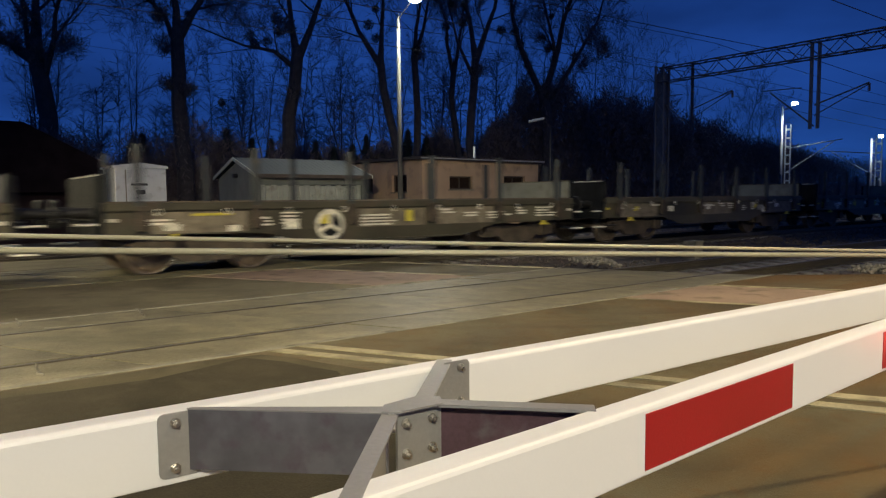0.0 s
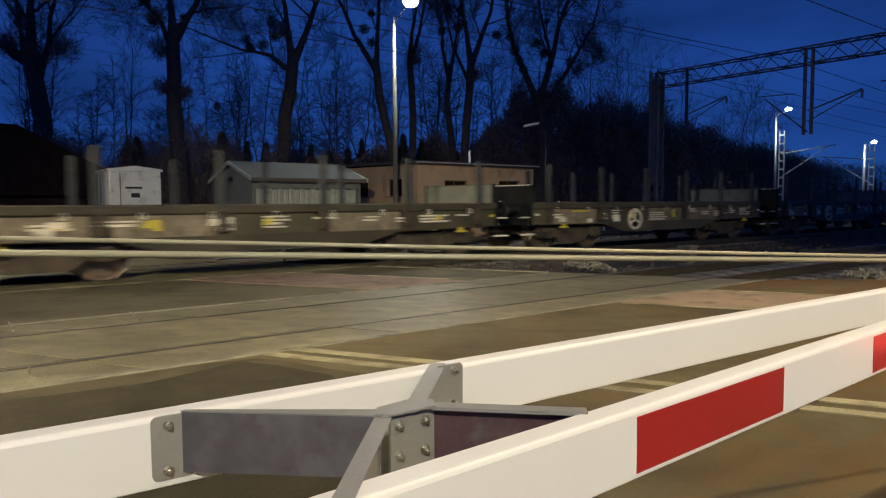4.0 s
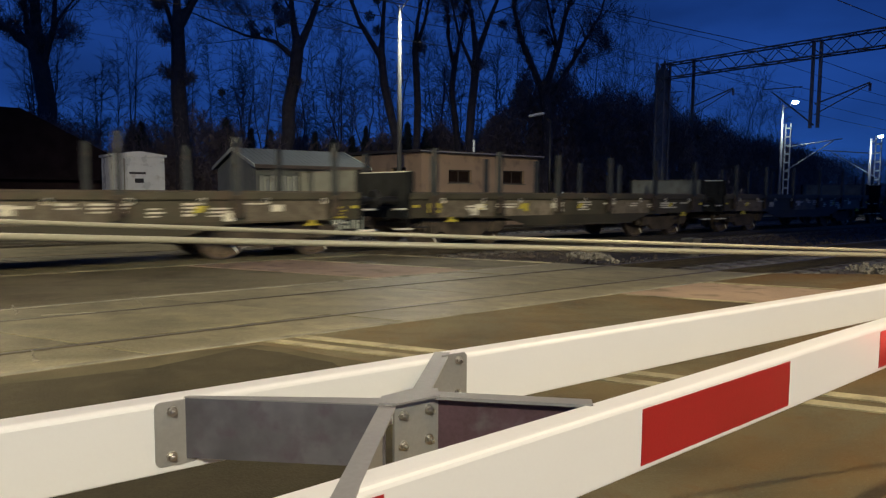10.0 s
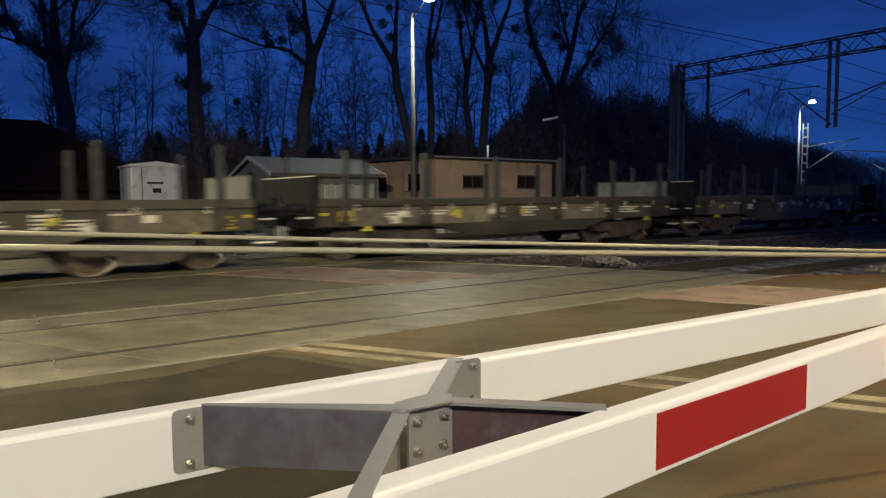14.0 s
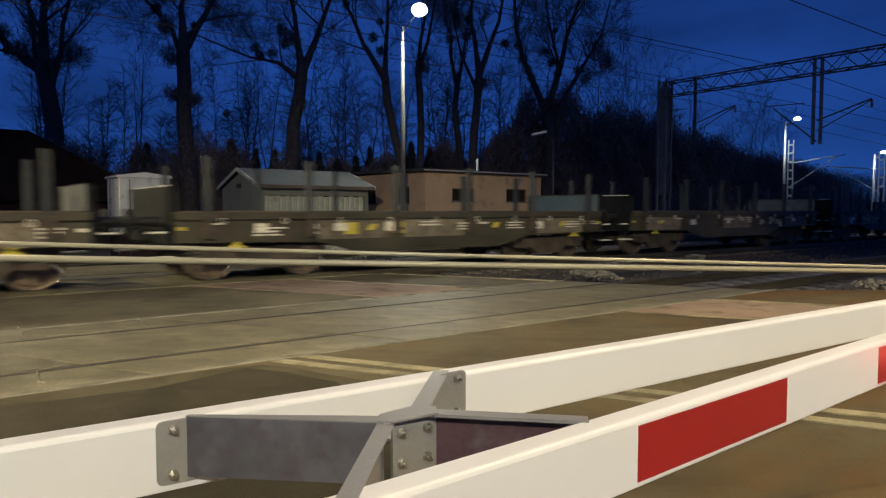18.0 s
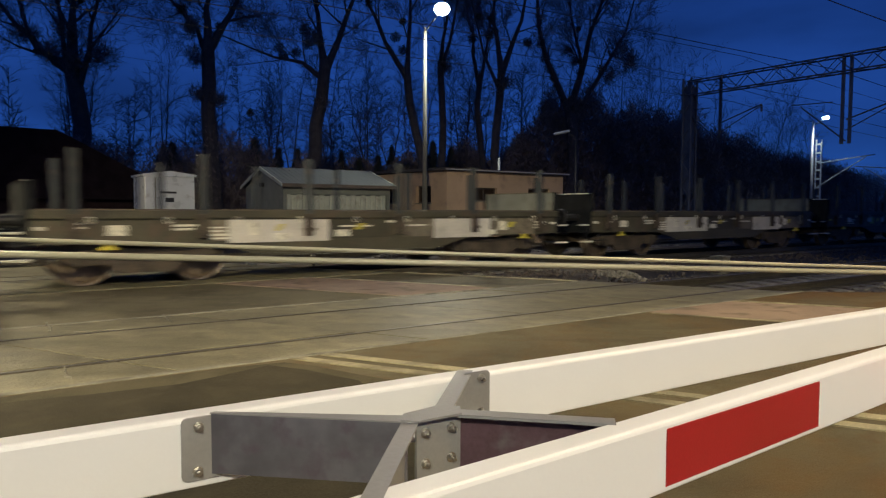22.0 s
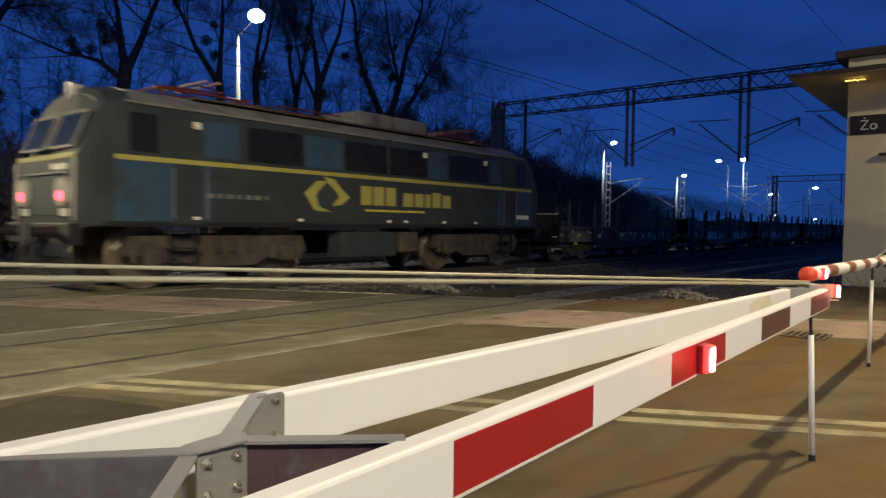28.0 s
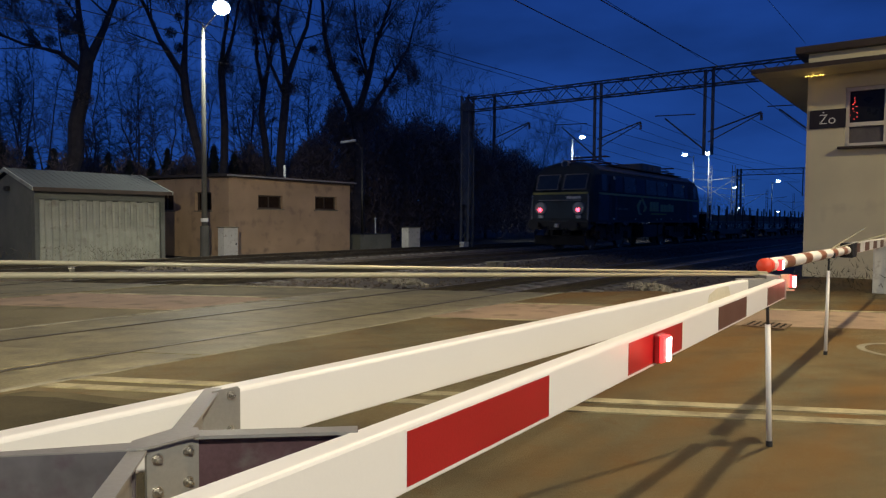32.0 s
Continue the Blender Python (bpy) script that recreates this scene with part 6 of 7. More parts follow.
def gantry(s, n_left, n_right, z, drops, label):
    g = thing("catenary_gantry", place(s, n_left, -0.3), label, "gantry")
    L = n_left - n_right
    part("left_post", lattice(B(), (0, 0, 0), (0, 0, z + 0.45), 0.42, 0.42, 14, 0.06, 0.03, Vector((1, 0, 0))), MAST, g, "dark steel lattice post")
    part("right_post", lattice(B(), (0, -L, 0), (0, -L, z + 0.45), 0.42, 0.42, 14, 0.06, 0.03, Vector((1, 0, 0))), MAST, g, "dark steel lattice post")
    if s < 50:
        part("left_post_skin", box(B(), (0, 0, z / 2 + 1.2), (0.36, 0.36, z - 2.2)), MAST, g)
    part("girder", lattice(B(), (0, 0, z), (0, -L, z), 0.5, 0.62, int(L / 0.62), 0.034, 0.017), MAST, g, "dark lattice girder")
    for d, low, wide in drops:
        bm = B()
        for off in (-wide, wide):
            box(bm, (0, -d + off, (z + 0.3 + low) / 2), (0.10, 0.10, z + 0.3 - low))
        part("drop_post", bm, MAST, g, "hanging steel drop post")
        arm = tube(B(), (0, -d, low + 0.9), (0, -d - 1.9, low + 1.5), 0.03, 0.03, 6)
        tube(arm, (0, -d, low + 0.5), (0, -d - 1.9, low + 1.45), 0.022, 0.022, 6)
        tube(arm, (0, -d, low + 0.1), (0, -d + 1.7, low + 1.55), 0.03, 0.03, 6)
        tube(arm, (0, -d + 0.5, low + 1.62), (0, -d + 2.1, low + 1.68), 0.02, 0.02, 6)
        a = part("cantilever", arm, MAST, g)
        ins = B()
        for k in range(4):
            tube(ins, (0, -d - 1.9, low + 1.45 - 0.07 * k), (0, -d - 1.9, low + 1.40 - 0.07 * k), 0.06, 0.04, 8)
        part("insulator", ins, PORCELAIN, a)
    return g


gantry(27.3, 19.2, -6.0, 7.1, ((1.55, 4.5, 0.0), (6.8, 4.1, 0.14), (11.4, 4.1, 0.15), (15.6, 4.1, 0.15)), "dark steel lattice gantry spanning the tracks")
gantry(86.0, 21.0, -9.0, 7.3, ((7.0, 4.4, 0.18), (12.0, 4.4, 0.18), (17.0, 4.4, 0.18)), "distant dark lattice gantry spanning the tracks")


def catenary_mast(s, n, tall, arms, label, mat=MAST_PALE):
    m = thing("catenary_mast", place(s, n, -0.3), label, "catenary mast")
    bm = B()
    for dy in (-0.16, 0.16):
        box(bm, (0, dy, tall / 2), (0.10, 0.05, tall))
    for k in range(int(tall / 0.55)):
        box(bm, (0, 0, 0.3 + 0.55 * k), (0.06, 0.30, 0.10))
    part("mast", bm, mat, m, "pale ladder-like steel mast")
    for sgn, z in arms:
        a = tube(B(), (0, 0, z), (0, sgn * 3.3, z + 0.35), 0.035, 0.035, 6)
        tube(a, (0, 0, z - 1.5), (0, sgn * 2.8, z + 0.25), 0.03, 0.03, 6)
        part("cantilever", a, mat, m)
    return m


def yard_lamp(s, n, tall, heads, lit=GLOW_FAR, bulb=0.22):
    p = thing("yard_lamp", place(s, n, -0.3), "slim pale yard lamp with a bright white head, lit", "yard lamp", "lamps down the line")
    part("pole", tube(B(), (0, 0, 0), (0, 0, tall), 0.10, 0.06, 10), MAST_PALE, p, "slim pale pole", True)
    for d in heads:
        a = part("arm", tube(B(), (0, 0, tall - 0.3), (0, d, tall + 0.1), 0.035, 0.035, 6), MAST_PALE, p)
        b = B()
        bmesh.ops.create_uvsphere(b, u_segments=12, v_segments=8, radius=bulb, matrix=Matrix.Translation((0, d, tall + 0.1)) @ Matrix.Diagonal((1, 1.35, 0.7, 1)))
        part("bulb", b, lit, a, "glowing lamp head", True)
    return p


def from_eye(x, y):
    """s and n of a place on the ground."""
    p = Vector((x, y, 0))
    return p.dot(U), p.dot(N)


for x, y, tall, heads, bulb in ((21.4, 44.8, 7.3, (-0.75,), 0.26), (25.8, 42.5, 5.0, (-0.5,), 0.20), (47.0, 64.5, 8.8, (0.1,), 0.40), (45.6, 65.2, 8.7, (1.0,), 0.33), (67.0, 86.5, 6.4, (-0.5,), 0.36), (71.0, 82.9, 7.2, (-0.8,), 0.36), (118.0, 118.0, 7.0, (-0.8,), 0.55), (122.0, 117.0, 7.0, (0.8,), 0.55), (150.0, 160.0, 6.0, (-0.5,), 0.45), (96.0, 122.0, 4.2, (-0.4,), 0.30), (130.0, 150.0, 4.0, (-0.4,), 0.34)):
    s, n = from_eye(x, y)
    yard_lamp(s, n, tall, heads, GLOW_FAR, bulb * 0.62)
for x, y, tall, arms in ((21.75, 44.7, 6.1, ((-1, 4.6),)), (26.5, 42.9, 5.2, ((1, 4.1),)), (47.6, 65.0, 7.6, ((-1, 6.0), (1, 6.0))), (49.5, 63.6, 7.6, ((1, 5.0),)), (68.6, 86.0, 7.2, ((-1, 5.2), (1, 5.2))), (88.0, 104.0, 7.4, ((-1, 5.6),)), (110.0, 122.0, 7.5, ((-1, 5.6), (1, 5.6)))):
    s, n = from_eye(x, y)
    catenary_mast(s, n, tall, arms, "pale steel catenary mast beside the tracks")
for x, y, z, w in ((21.3, 43.9, 7.2, 750), (46.6, 63.6, 8.6, 950), (25.4, 42.0, 4.9, 260)):
    lamp("yard_light_far", (x, y, z), w, COOL, 0.3, "SPOT", (x + 0.4, y + 0.4, 0), 96)


def wire(points, r, name="overhead_wire", label="thin dark overhead wire", sag=0.0):
    c = bpy.data.curves.new(name, "CURVE")
    c.dimensions, c.bevel_depth, c.bevel_resolution = "3D", r, 1
    for a, b in zip(points, points[1:]):
        sp = c.splines.new("POLY")
        sp.points.add(11)
        for k in range(12):
            t = k / 11
            p = Vector(a).lerp(Vector(b), t)
            p.z -= sag * 4 * t * (1 - t)
            sp.points[k].co = (*p, 1)
    c.materials.append(WIRE)
    ob = new(name, c)
    ob.matrix_world = AT
    return tagged(ob, label, "wire", kind="structure")


for nc in TRACKS[:2]:
    wire([(-60, nc, 5.5), (27.3, nc, 5.4), (86, nc, 5.4), (150, nc, 5.4)], 0.010)
    wire([(-60, nc, 7.0), (27.3, nc, 6.7), (86, nc, 6.9), (150, nc, 6.9)], 0.012, sag=0.7)
for n, z in ((16.6, 7.9), (16.9, 6.6), (17.2, 6.1)):
    wire([(-70, n + 0.5, z + 0.8), (27.3, n, z - 0.1), (86, n + 1.5, z)], 0.011, sag=0.7)
for n, z in ((31.0, 9.6), (31.4, 10.6), (32.0, 8.4)):
    wire([(-60, n + 4, z + 1.5), (-6, n + 3, z + 0.6), (34, n - 2, z - 1.2)], 0.008, sag=0.5)
for n, z in ((9.2, 11.0), (5.5, 12.0)):
    wire([(-60, n, z), (27.3, n - 1.0, 7.6)], 0.008, sag=0.9)

# trackside cabinets, low boxes
for s, n, w, d, h, mat in ((13.52, 19.3, 0.54, 0.35, 1.2, CABINET_PAINT), (23.45, 19.7, 0.85, 0.4, 1.13, CABINET_PAINT)):
    c = thing("trackside_cabinet", place(s, n, -0.3), "pale metal trackside cabinet", "cabinet", "trackside cabinets")
    part("body", box(B(), (w / 2, d / 2, h / 2), (w, d, h), bevel=0.012), mat, c)
    part("door", box(B(), (w / 2, -0.008, h / 2), (w - 0.08, 0.012, h - 0.14), bevel=0.004), mat, c)
    part("lid", box(B(), (w / 2, d / 2, h + 0.02), (w + 0.06, d + 0.06, 0.04)), KERB, c)
    part("lock", box(B(), (w - 0.09, -0.018, h * 0.55), (0.03, 0.02, 0.07)), BLACK, c)
c = thing("cable_cabinet", place(21.3, 20.6, -0.3), "long low dark grey cable cabinet beside the track", "cabinet")
part("body", box(B(), (1.0, 0.35, 0.42), (2.0, 0.7, 0.84), bevel=0.015), SHED_WALL, c)
part("lid", box(B(), (1.0, 0.35, 0.855), (2.06, 0.76, 0.03), bevel=0.004), ROOF_SHEET, c)
for k in range(3):
    part("door", box(B(), (0.34 + 0.66 * k, -0.006, 0.42), (0.60, 0.012, 0.70), bevel=0.003), SHED_WALL, c)
m_pipe = thing("vent_pipe", place(22.62, 20.95, 0.57), "thin pale vent pipe with a cap", "vent pipe")
part("pipe", tube(B(), (0, 0, 0), (0, 0, 0.66), 0.035, 0.035, 10), MAST_PALE, m_pipe)
part("cap", tube(B(), (0, 0, 0.64), (0, 0, 0.72), 0.07, 0.05, 10), MAST_PALE, m_pipe)
m_relay = thing("relay_box", place(26.8, 19.0, -0.3), "small white relay box at the gantry foot", "relay box")
part("body", box(B(), (0, 0, 0.26), (0.42, 0.26, 0.40), bevel=0.02), STENCIL, m_relay)
part("foot", box(B(), (0, 0, 0.03), (0.30, 0.20, 0.08)), KERB, m_relay)
s, n = from_eye(5.90, 16.8)
b = thing("cable_box", place(s, n, -0.3), "low pale concrete cable box beside the track", "cable box")
part("body", box(B(), (0, 0, 0.20), (0.34, 0.30, 0.44), bevel=0.015), KERB, b)
part("lid", box(B(), (0, 0, 0.43), (0.38, 0.34, 0.04)), KERB, b)
m_post = thing("marker_post", place(6.6, 14.75, -0.2), "small pale marker post beside the track", "marker post")
part("post", box(B(), (0, 0, 0.18), (0.09, 0.07, 0.36), bevel=0.012), KERB, m_post)
part("cap", box(B(), (0, 0, 0.366), (0.10, 0.08, 0.02), bevel=0.005), STENCIL, m_post)
for s, n in ((17.8, 18.95 + 0.9), (19.2, 18.8 + 0.9)):
    b = thing("trough_lid", place(s, n, -0.3), "pale concrete cable trough lid", "trough lid")
    part("slab", box(B(), (0, 0, 0.12), (0.5, 0.3, 0.24), bevel=0.01), KERB, b)
sheet("gravel_path", [(-20, 15.0), (80, 15.0), (80, 16.2), (-20, 16.2)], -0.16, 0.16, DIRT, "brown gravel path between the tracks", "path")

# ---- trees ----


def limb(vs, fs, pts, radii, sides):
    """A bent tapered tube through the points."""
    prev = None
    for i, (p, r) in enumerate(zip(pts, radii)):
        d = (pts[min(i + 1, len(pts) - 1)] - pts[max(i - 1, 0)]).normalized()
        a = d.orthogonal().normalized()
        b = d.cross(a)
        k = len(vs)
        vs.extend(p + a * (r * math.cos(j * math.tau / sides)) + b * (r * math.sin(j * math.tau / sides)) for j in range(sides))
        if prev is not None:
            fs.extend((prev + j, prev + (j + 1) % sides, k + (j + 1) % sides, k + j) for j in range(sides))
        prev = k


def grow(rg, wood, twig, p, d, r, length, level):
    """One limb and the thinner ones that branch from it."""
    steps = 5 if level < 3 else (3 if level < 5 else 2)
    pts, radii = [p.copy()], [r]
    q, way = p.copy(), d.copy()
    tip_r = r * 0.35
    for k in range(steps):
        way = (way + Vector((rg.gauss(0, 0.13), rg.gauss(0, 0.13), rg.gauss(0.04, 0.08)))).normalized()
        q = q + way * (length / steps)
        pts.append(q.copy())
        radii.append(r + (tip_r - r) * (k + 1) / steps)
    dest = wood if level < 3 else twig
    limb(dest[0], dest[1], pts, radii, (9, 8, 6, 4, 3, 3)[level])
    branch_out(rg, wood, twig, pts, radii, length, level)


def branch_out(rg, wood, twig, pts, radii, length, level):
    if level >= 5:
        return
    count = (0, 9, 7, 6, 4)[level]
    steps = len(pts) - 1
    for k in range(count):
        f = min(0.999, 0.22 + 0.78 * (k + rg.random()) / count)
        i = int(f * steps)
        base = pts[i].lerp(pts[i + 1], f * steps - i)
        way = (pts[i + 1] - pts[i]).normalized()
        axis = way.orthogonal().normalized()
        axis.rotate(Matrix.Rotation(rg.uniform(0, math.tau), 3, way))
        nd = way.copy()
        nd.rotate(Matrix.Rotation(rg.uniform(0.45, 1.05), 3, axis))
        nd = (nd + Vector((0, 0, 0.12))).normalized()
        rr = max(0.009, radii[i] * rg.uniform(0.24, 0.46))
        grow(rg, wood, twig, base, nd, rr, max(0.5, length * rg.uniform(0.34, 0.62)), level + 1)


def flat_mesh(name, data, mat):
    me = bpy.data.meshes.new(name)
    me.from_pydata(data[0], [], data[1])
    me.materials.append(mat)
    return me


def clump(rg, c, rad, count, up=0.0, wide=0.022):
    """A ball of short shoots round c; with up they all reach upward."""
    vs, fs = [], []
    for j in range(count):
        d = Vector((rg.gauss(0, 1), rg.gauss(0, 1), rg.gauss(0, 1))).normalized()
        p = c + d * rad * rg.random() ** 0.45
        way = (d + Vector((rg.gauss(0, 0.8), rg.gauss(0, 0.8), rg.gauss(0, 0.8))) + Vector((0, 0, up))).normalized() * rad * rg.uniform(0.25, 0.6 + up)
        o = way.orthogonal().normalized() * wide
        o.rotate(Matrix.Rotation(rg.uniform(0, math.tau), 3, way.normalized()))
        n0 = len(vs)
        vs += [p - way * 0.5, p + o, p + way * 0.6, p - o]
        fs += [(n0, n0 + 1, n0 + 2, n0 + 3)]
    return vs, fs


def tree(x, y, girth, head, limbs, seed, mistletoe=3, label="tall bare winter tree with clumps of mistletoe", burrs=(), balls=()):
    """A bare winter tree: a leaning trunk up to head (across, height), main limbs that end at the given (across, height),
    by way of a bend where one is given, twigs, tufts of shoots on the old pruning scars, balls of mistletoe."""
    rg = random.Random(seed)
    t = thing("bare_tree", pose(x, y, -0.35), label, "tree", "bare trees beyond the tracks")
    wood, twig = ([], []), ([], [])
    top = Vector((head[0], 0, head[1]))
    pts = [Vector((top.x * (k / 6) ** 1.4, 0, top.z * k / 6)) + Vector((rg.gauss(0, 0.05), rg.gauss(0, 0.05), 0)) * min(k, 2) for k in range(7)]
    radii = [girth * v for v in (1.4, 1.05, 0.94, 0.88, 0.84, 0.8, 0.76)]
    limb(wood[0], wood[1], pts + [pts[-1] + Vector((0, 0, 0.35)), pts[-1] + Vector((0, 0, 0.8))], radii + [girth * 0.6, girth * 0.1], 12)
    for i, (ex, ez, *via) in enumerate(limbs):
        f = 1.0 if i < 2 else rg.uniform(0.82, 0.97)
        start = pts[-1].lerp(pts[-3], (1 - f) * 3) - Vector((0, 0, 0.2))
        end = Vector((ex, rg.uniform(-1.0, 1.0), ez))
        mix = rg.uniform(0.45, 0.65)
        bend = Vector((via[0], end.y * 0.4, via[1])) if via else Vector((start.x * (1 - mix) + ex * mix, end.y * 0.4, start.z + (ez - start.z) * rg.uniform(0.42, 0.55)))
        run = [start, start.lerp(bend, 0.55), bend, bend.lerp(end, 0.5) + Vector((rg.gauss(0, 0.10), 0, 0)), end]
        out = (end - bend).normalized()
        for k in range(3):
            run.append(run[-1] + (out + Vector((rg.gauss(0, 0.15), rg.gauss(0, 0.15), 0.25))).normalized() * 1.4)
        r0 = girth * (0.62 if i < 2 else 0.40) * rg.uniform(0.9, 1.08)
        rr = [r0 * v for v in (1.0, 0.80, 0.64, 0.50, 0.38, 0.28, 0.19, 0.09)]
        limb(wood[0], wood[1], run, rr, 8)
        branch_out(rg, wood, twig, run, rr, 5.0 if girth > 0.2 else 4.6, 1 if girth > 0.2 else 2)
        if girth < 0.2:
            branch_out(rg, wood, twig, run, rr, 3.8, 2)
    share("trunk", flat_mesh("trunk", wood, BARK), t, Matrix())
    share("crown", flat_mesh("crown", twig, TWIG), t, Matrix())
    for bx, bz, rad in burrs:
        data = ([], [])
        for k in range(5):
            c = Vector((bx + rg.gauss(0, 0.3) * rad, rg.gauss(0, 0.3) * rad, bz + rg.gauss(0, 0.3) * rad))
            vs, fs = clump(rg, c, rad * rg.uniform(0.5, 0.9), 150, 0.7, 0.013)
            n0 = len(data[0])
            data[0].extend(vs)
            data[1].extend(tuple(i + n0 for i in f) for f in fs)
        share("shoot_tuft", flat_mesh("shoot_tuft", data, TWIG), t, Matrix())
    spots = [Vector((bx, 0.1, bz)) for bx, bz, _ in balls] + [Vector(rg.choice([v for v in wood[0] if head[1] * 0.8 < v.z < 13])) for k in range(mistletoe)]
    sizes = [r for _, _, r in balls] + [rg.uniform(0.18, 0.36) for k in range(mistletoe)]
    for c, rad in zip(spots, sizes):
        share("mistletoe", flat_mesh("mistletoe", clump(rg, c, rad * 0.85, 420, 0.0, 0.014), MISTLETOE), t, Matrix())
    return t


tree(-19.2, 33.3, 0.50, (-0.95, 8.6), ((-3.7, 10.7), (-1.2, 12.3), (-2.1, 12.2), (0.9, 11.4)), 1, 3, burrs=((-0.6, 8.7, 1.0), (0.35, 9.2, 0.9), (-1.9, 9.4, 0.9), (-1.2, 10.4, 0.8), (-3.0, 10.4, 0.7)))
tree(-13.3, 33.8, 0.42, (-0.10, 9.6), ((-0.25, 12.3), (1.1, 12.3), (-2.3, 12.2, -0.8, 10.6)), 2, 3, burrs=((-0.8, 9.1, 0.7), (-0.5, 7.3, 0.5), (0.3, 7.0, 0.45), (-1.0, 10.6, 0.6)), balls=((-1.5, 11.6, 0.33), (1.9, 6.4, 0.24)))
tree(-9.1, 35.5, 0.40, (1.10, 8.9), ((0.5, 12.7), (2.65, 12.7), (-1.5, 9.5, 0.0, 9.2)), 3, 1, burrs=((0.8, 7.2, 0.5), (0.5, 10.4, 0.5)), balls=((-1.30, 10.0, 0.36), (-1.05, 9.6, 0.34), (-0.43, 9.75, 0.36), (0.10, 10.9, 0.40), (0.2, 10.2, 0.3)))
tree(-2.75, 37.0, 0.27, (-1.10, 8.9), ((-3.4, 13.1, -2.2, 10.5), (-0.95, 13.1)), 4, 2, balls=((-1.7, 10.9, 0.36), (-1.3, 10.2, 0.3)))
tree(-2.15, 39.0, 0.24, (0.10, 9.6), ((1.0, 13.6), (0.3, 13.4)), 5, 1, burrs=((0.2, 9.8, 0.5),))
tree(1.0, 38.0, 0.28, (0.30, 9.2), ((-0.1, 13.3), (1.55, 13.0), (-1.3, 12.6)), 6, 3, burrs=((0.3, 8.6, 0.6),), balls=((1.7, 10.8, 0.32), (-0.4, 11.2, 0.3)))
tree(0.5, 40.5, 0.21, (-0.5, 8.9), ((-1.1, 12.8), (0.2, 12.6)), 26, 1)
tree(5.6, 41.0, 0.40, (0.0, 7.6), ((-2.2, 14.0, -1.6, 10.5), (1.4, 13.2, 0.66, 10.3), (-0.2, 12.9, 0.5, 10.2), (3.2, 12.2, 1.9, 10.0)), 7, 3, burrs=((0.0, 8.0, 0.7), (1.9, 9.6, 0.6), (2.6, 11.2, 0.8), (3.2, 10.4, 0.8)), balls=((-1.1, 9.5, 0.34), (-1.35, 10.0, 0.38), (-1.6, 10.6, 0.36), (-1.85, 11.4, 0.32), (-0.9, 9.0, 0.30), (-0.2, 11.0, 0.40), (0.1, 10.4, 0.3)))
for k, (x, y, h) in enumerate(((-17.0, 44, 8), (-10.2, 46, 9), (-5.8, 45, 8), (0.4, 47, 9), (10.5, 46, 7), (14.0, 50, 8), (18.0, 54, 7), (25.0, 60, 8), (-24.0, 40, 9), (32.0, 72, 9), (40, 84, 9), (-21.0, 45, 10), (-14.2, 47, 10), (-12.2, 44, 8), (-8.0, 47, 10), (-3.6, 46, 9), (-1.0, 48, 10), (3.8, 46, 10), (6.0, 48, 11), (9.2, 47, 10), (12.2, 48, 9), (-27, 44, 10), (-30, 40, 9))):
    tree(x, y, 0.11, (0.1, h * 0.45), ((-0.6, h * 0.85), (0.5, h)), 40 + k, 0, "slim bare winter tree beyond the tracks")


def far_wood(count, seed):
    """A wood of many slim leafless stems far behind, too fine to tell apart."""
    rg = random.Random(seed)
    data = ([], [])
    for k in range(count):
        x = -34 + 52 * rg.random()
        y = 47 + 8 * rg.random() + max(0, x) * 0.35
        tall = rg.uniform(6, 13.5) if x < 9 else rg.uniform(4.5, 8.5)
        lean = rg.gauss(0, 0.5)
        stem = [Vector((x + lean * f + rg.gauss(0, 0.06), y, -0.3 + tall * f)) for f in (0, 0.25, 0.5, 0.75, 1.0)]
        limb(*data, stem, [0.055, 0.045, 0.035, 0.024, 0.012], 4)
        for j in range(70):
            f = rg.uniform(0.25, 1.0)
            i = min(3, int(f * 4))
            p = stem[i].lerp(stem[i + 1], f * 4 - i)
            d = Vector((rg.gauss(0, 0.9), rg.gauss(0, 0.5), rg.uniform(0.0, 1.5))).normalized()
            ln = rg.uniform(0.4, 2.9) * (1.15 - 0.6 * f)
            q = p + d * ln
            limb(*data, [p, p.lerp(q, 0.5) + Vector((rg.gauss(0, 0.06), 0, 0.05)), q], [0.022, 0.016, 0.010], 3)
            for m in range(3):
                b = p.lerp(q, rg.uniform(0.25, 0.9))
                e = b + (d + Vector((rg.gauss(0, 0.7), rg.gauss(0, 0.4), rg.gauss(0.1, 0.4)))).normalized() * ln * rg.uniform(0.25, 0.6)
                limb(*data, [b, e], [0.014, 0.009], 3)
    ob = new("far_wood", flat_mesh("far_wood", data, TWIG))
    return tagged(ob, "distant wood of slim leafless trees", "wood", kind="stuff")


far_wood(62, 31)


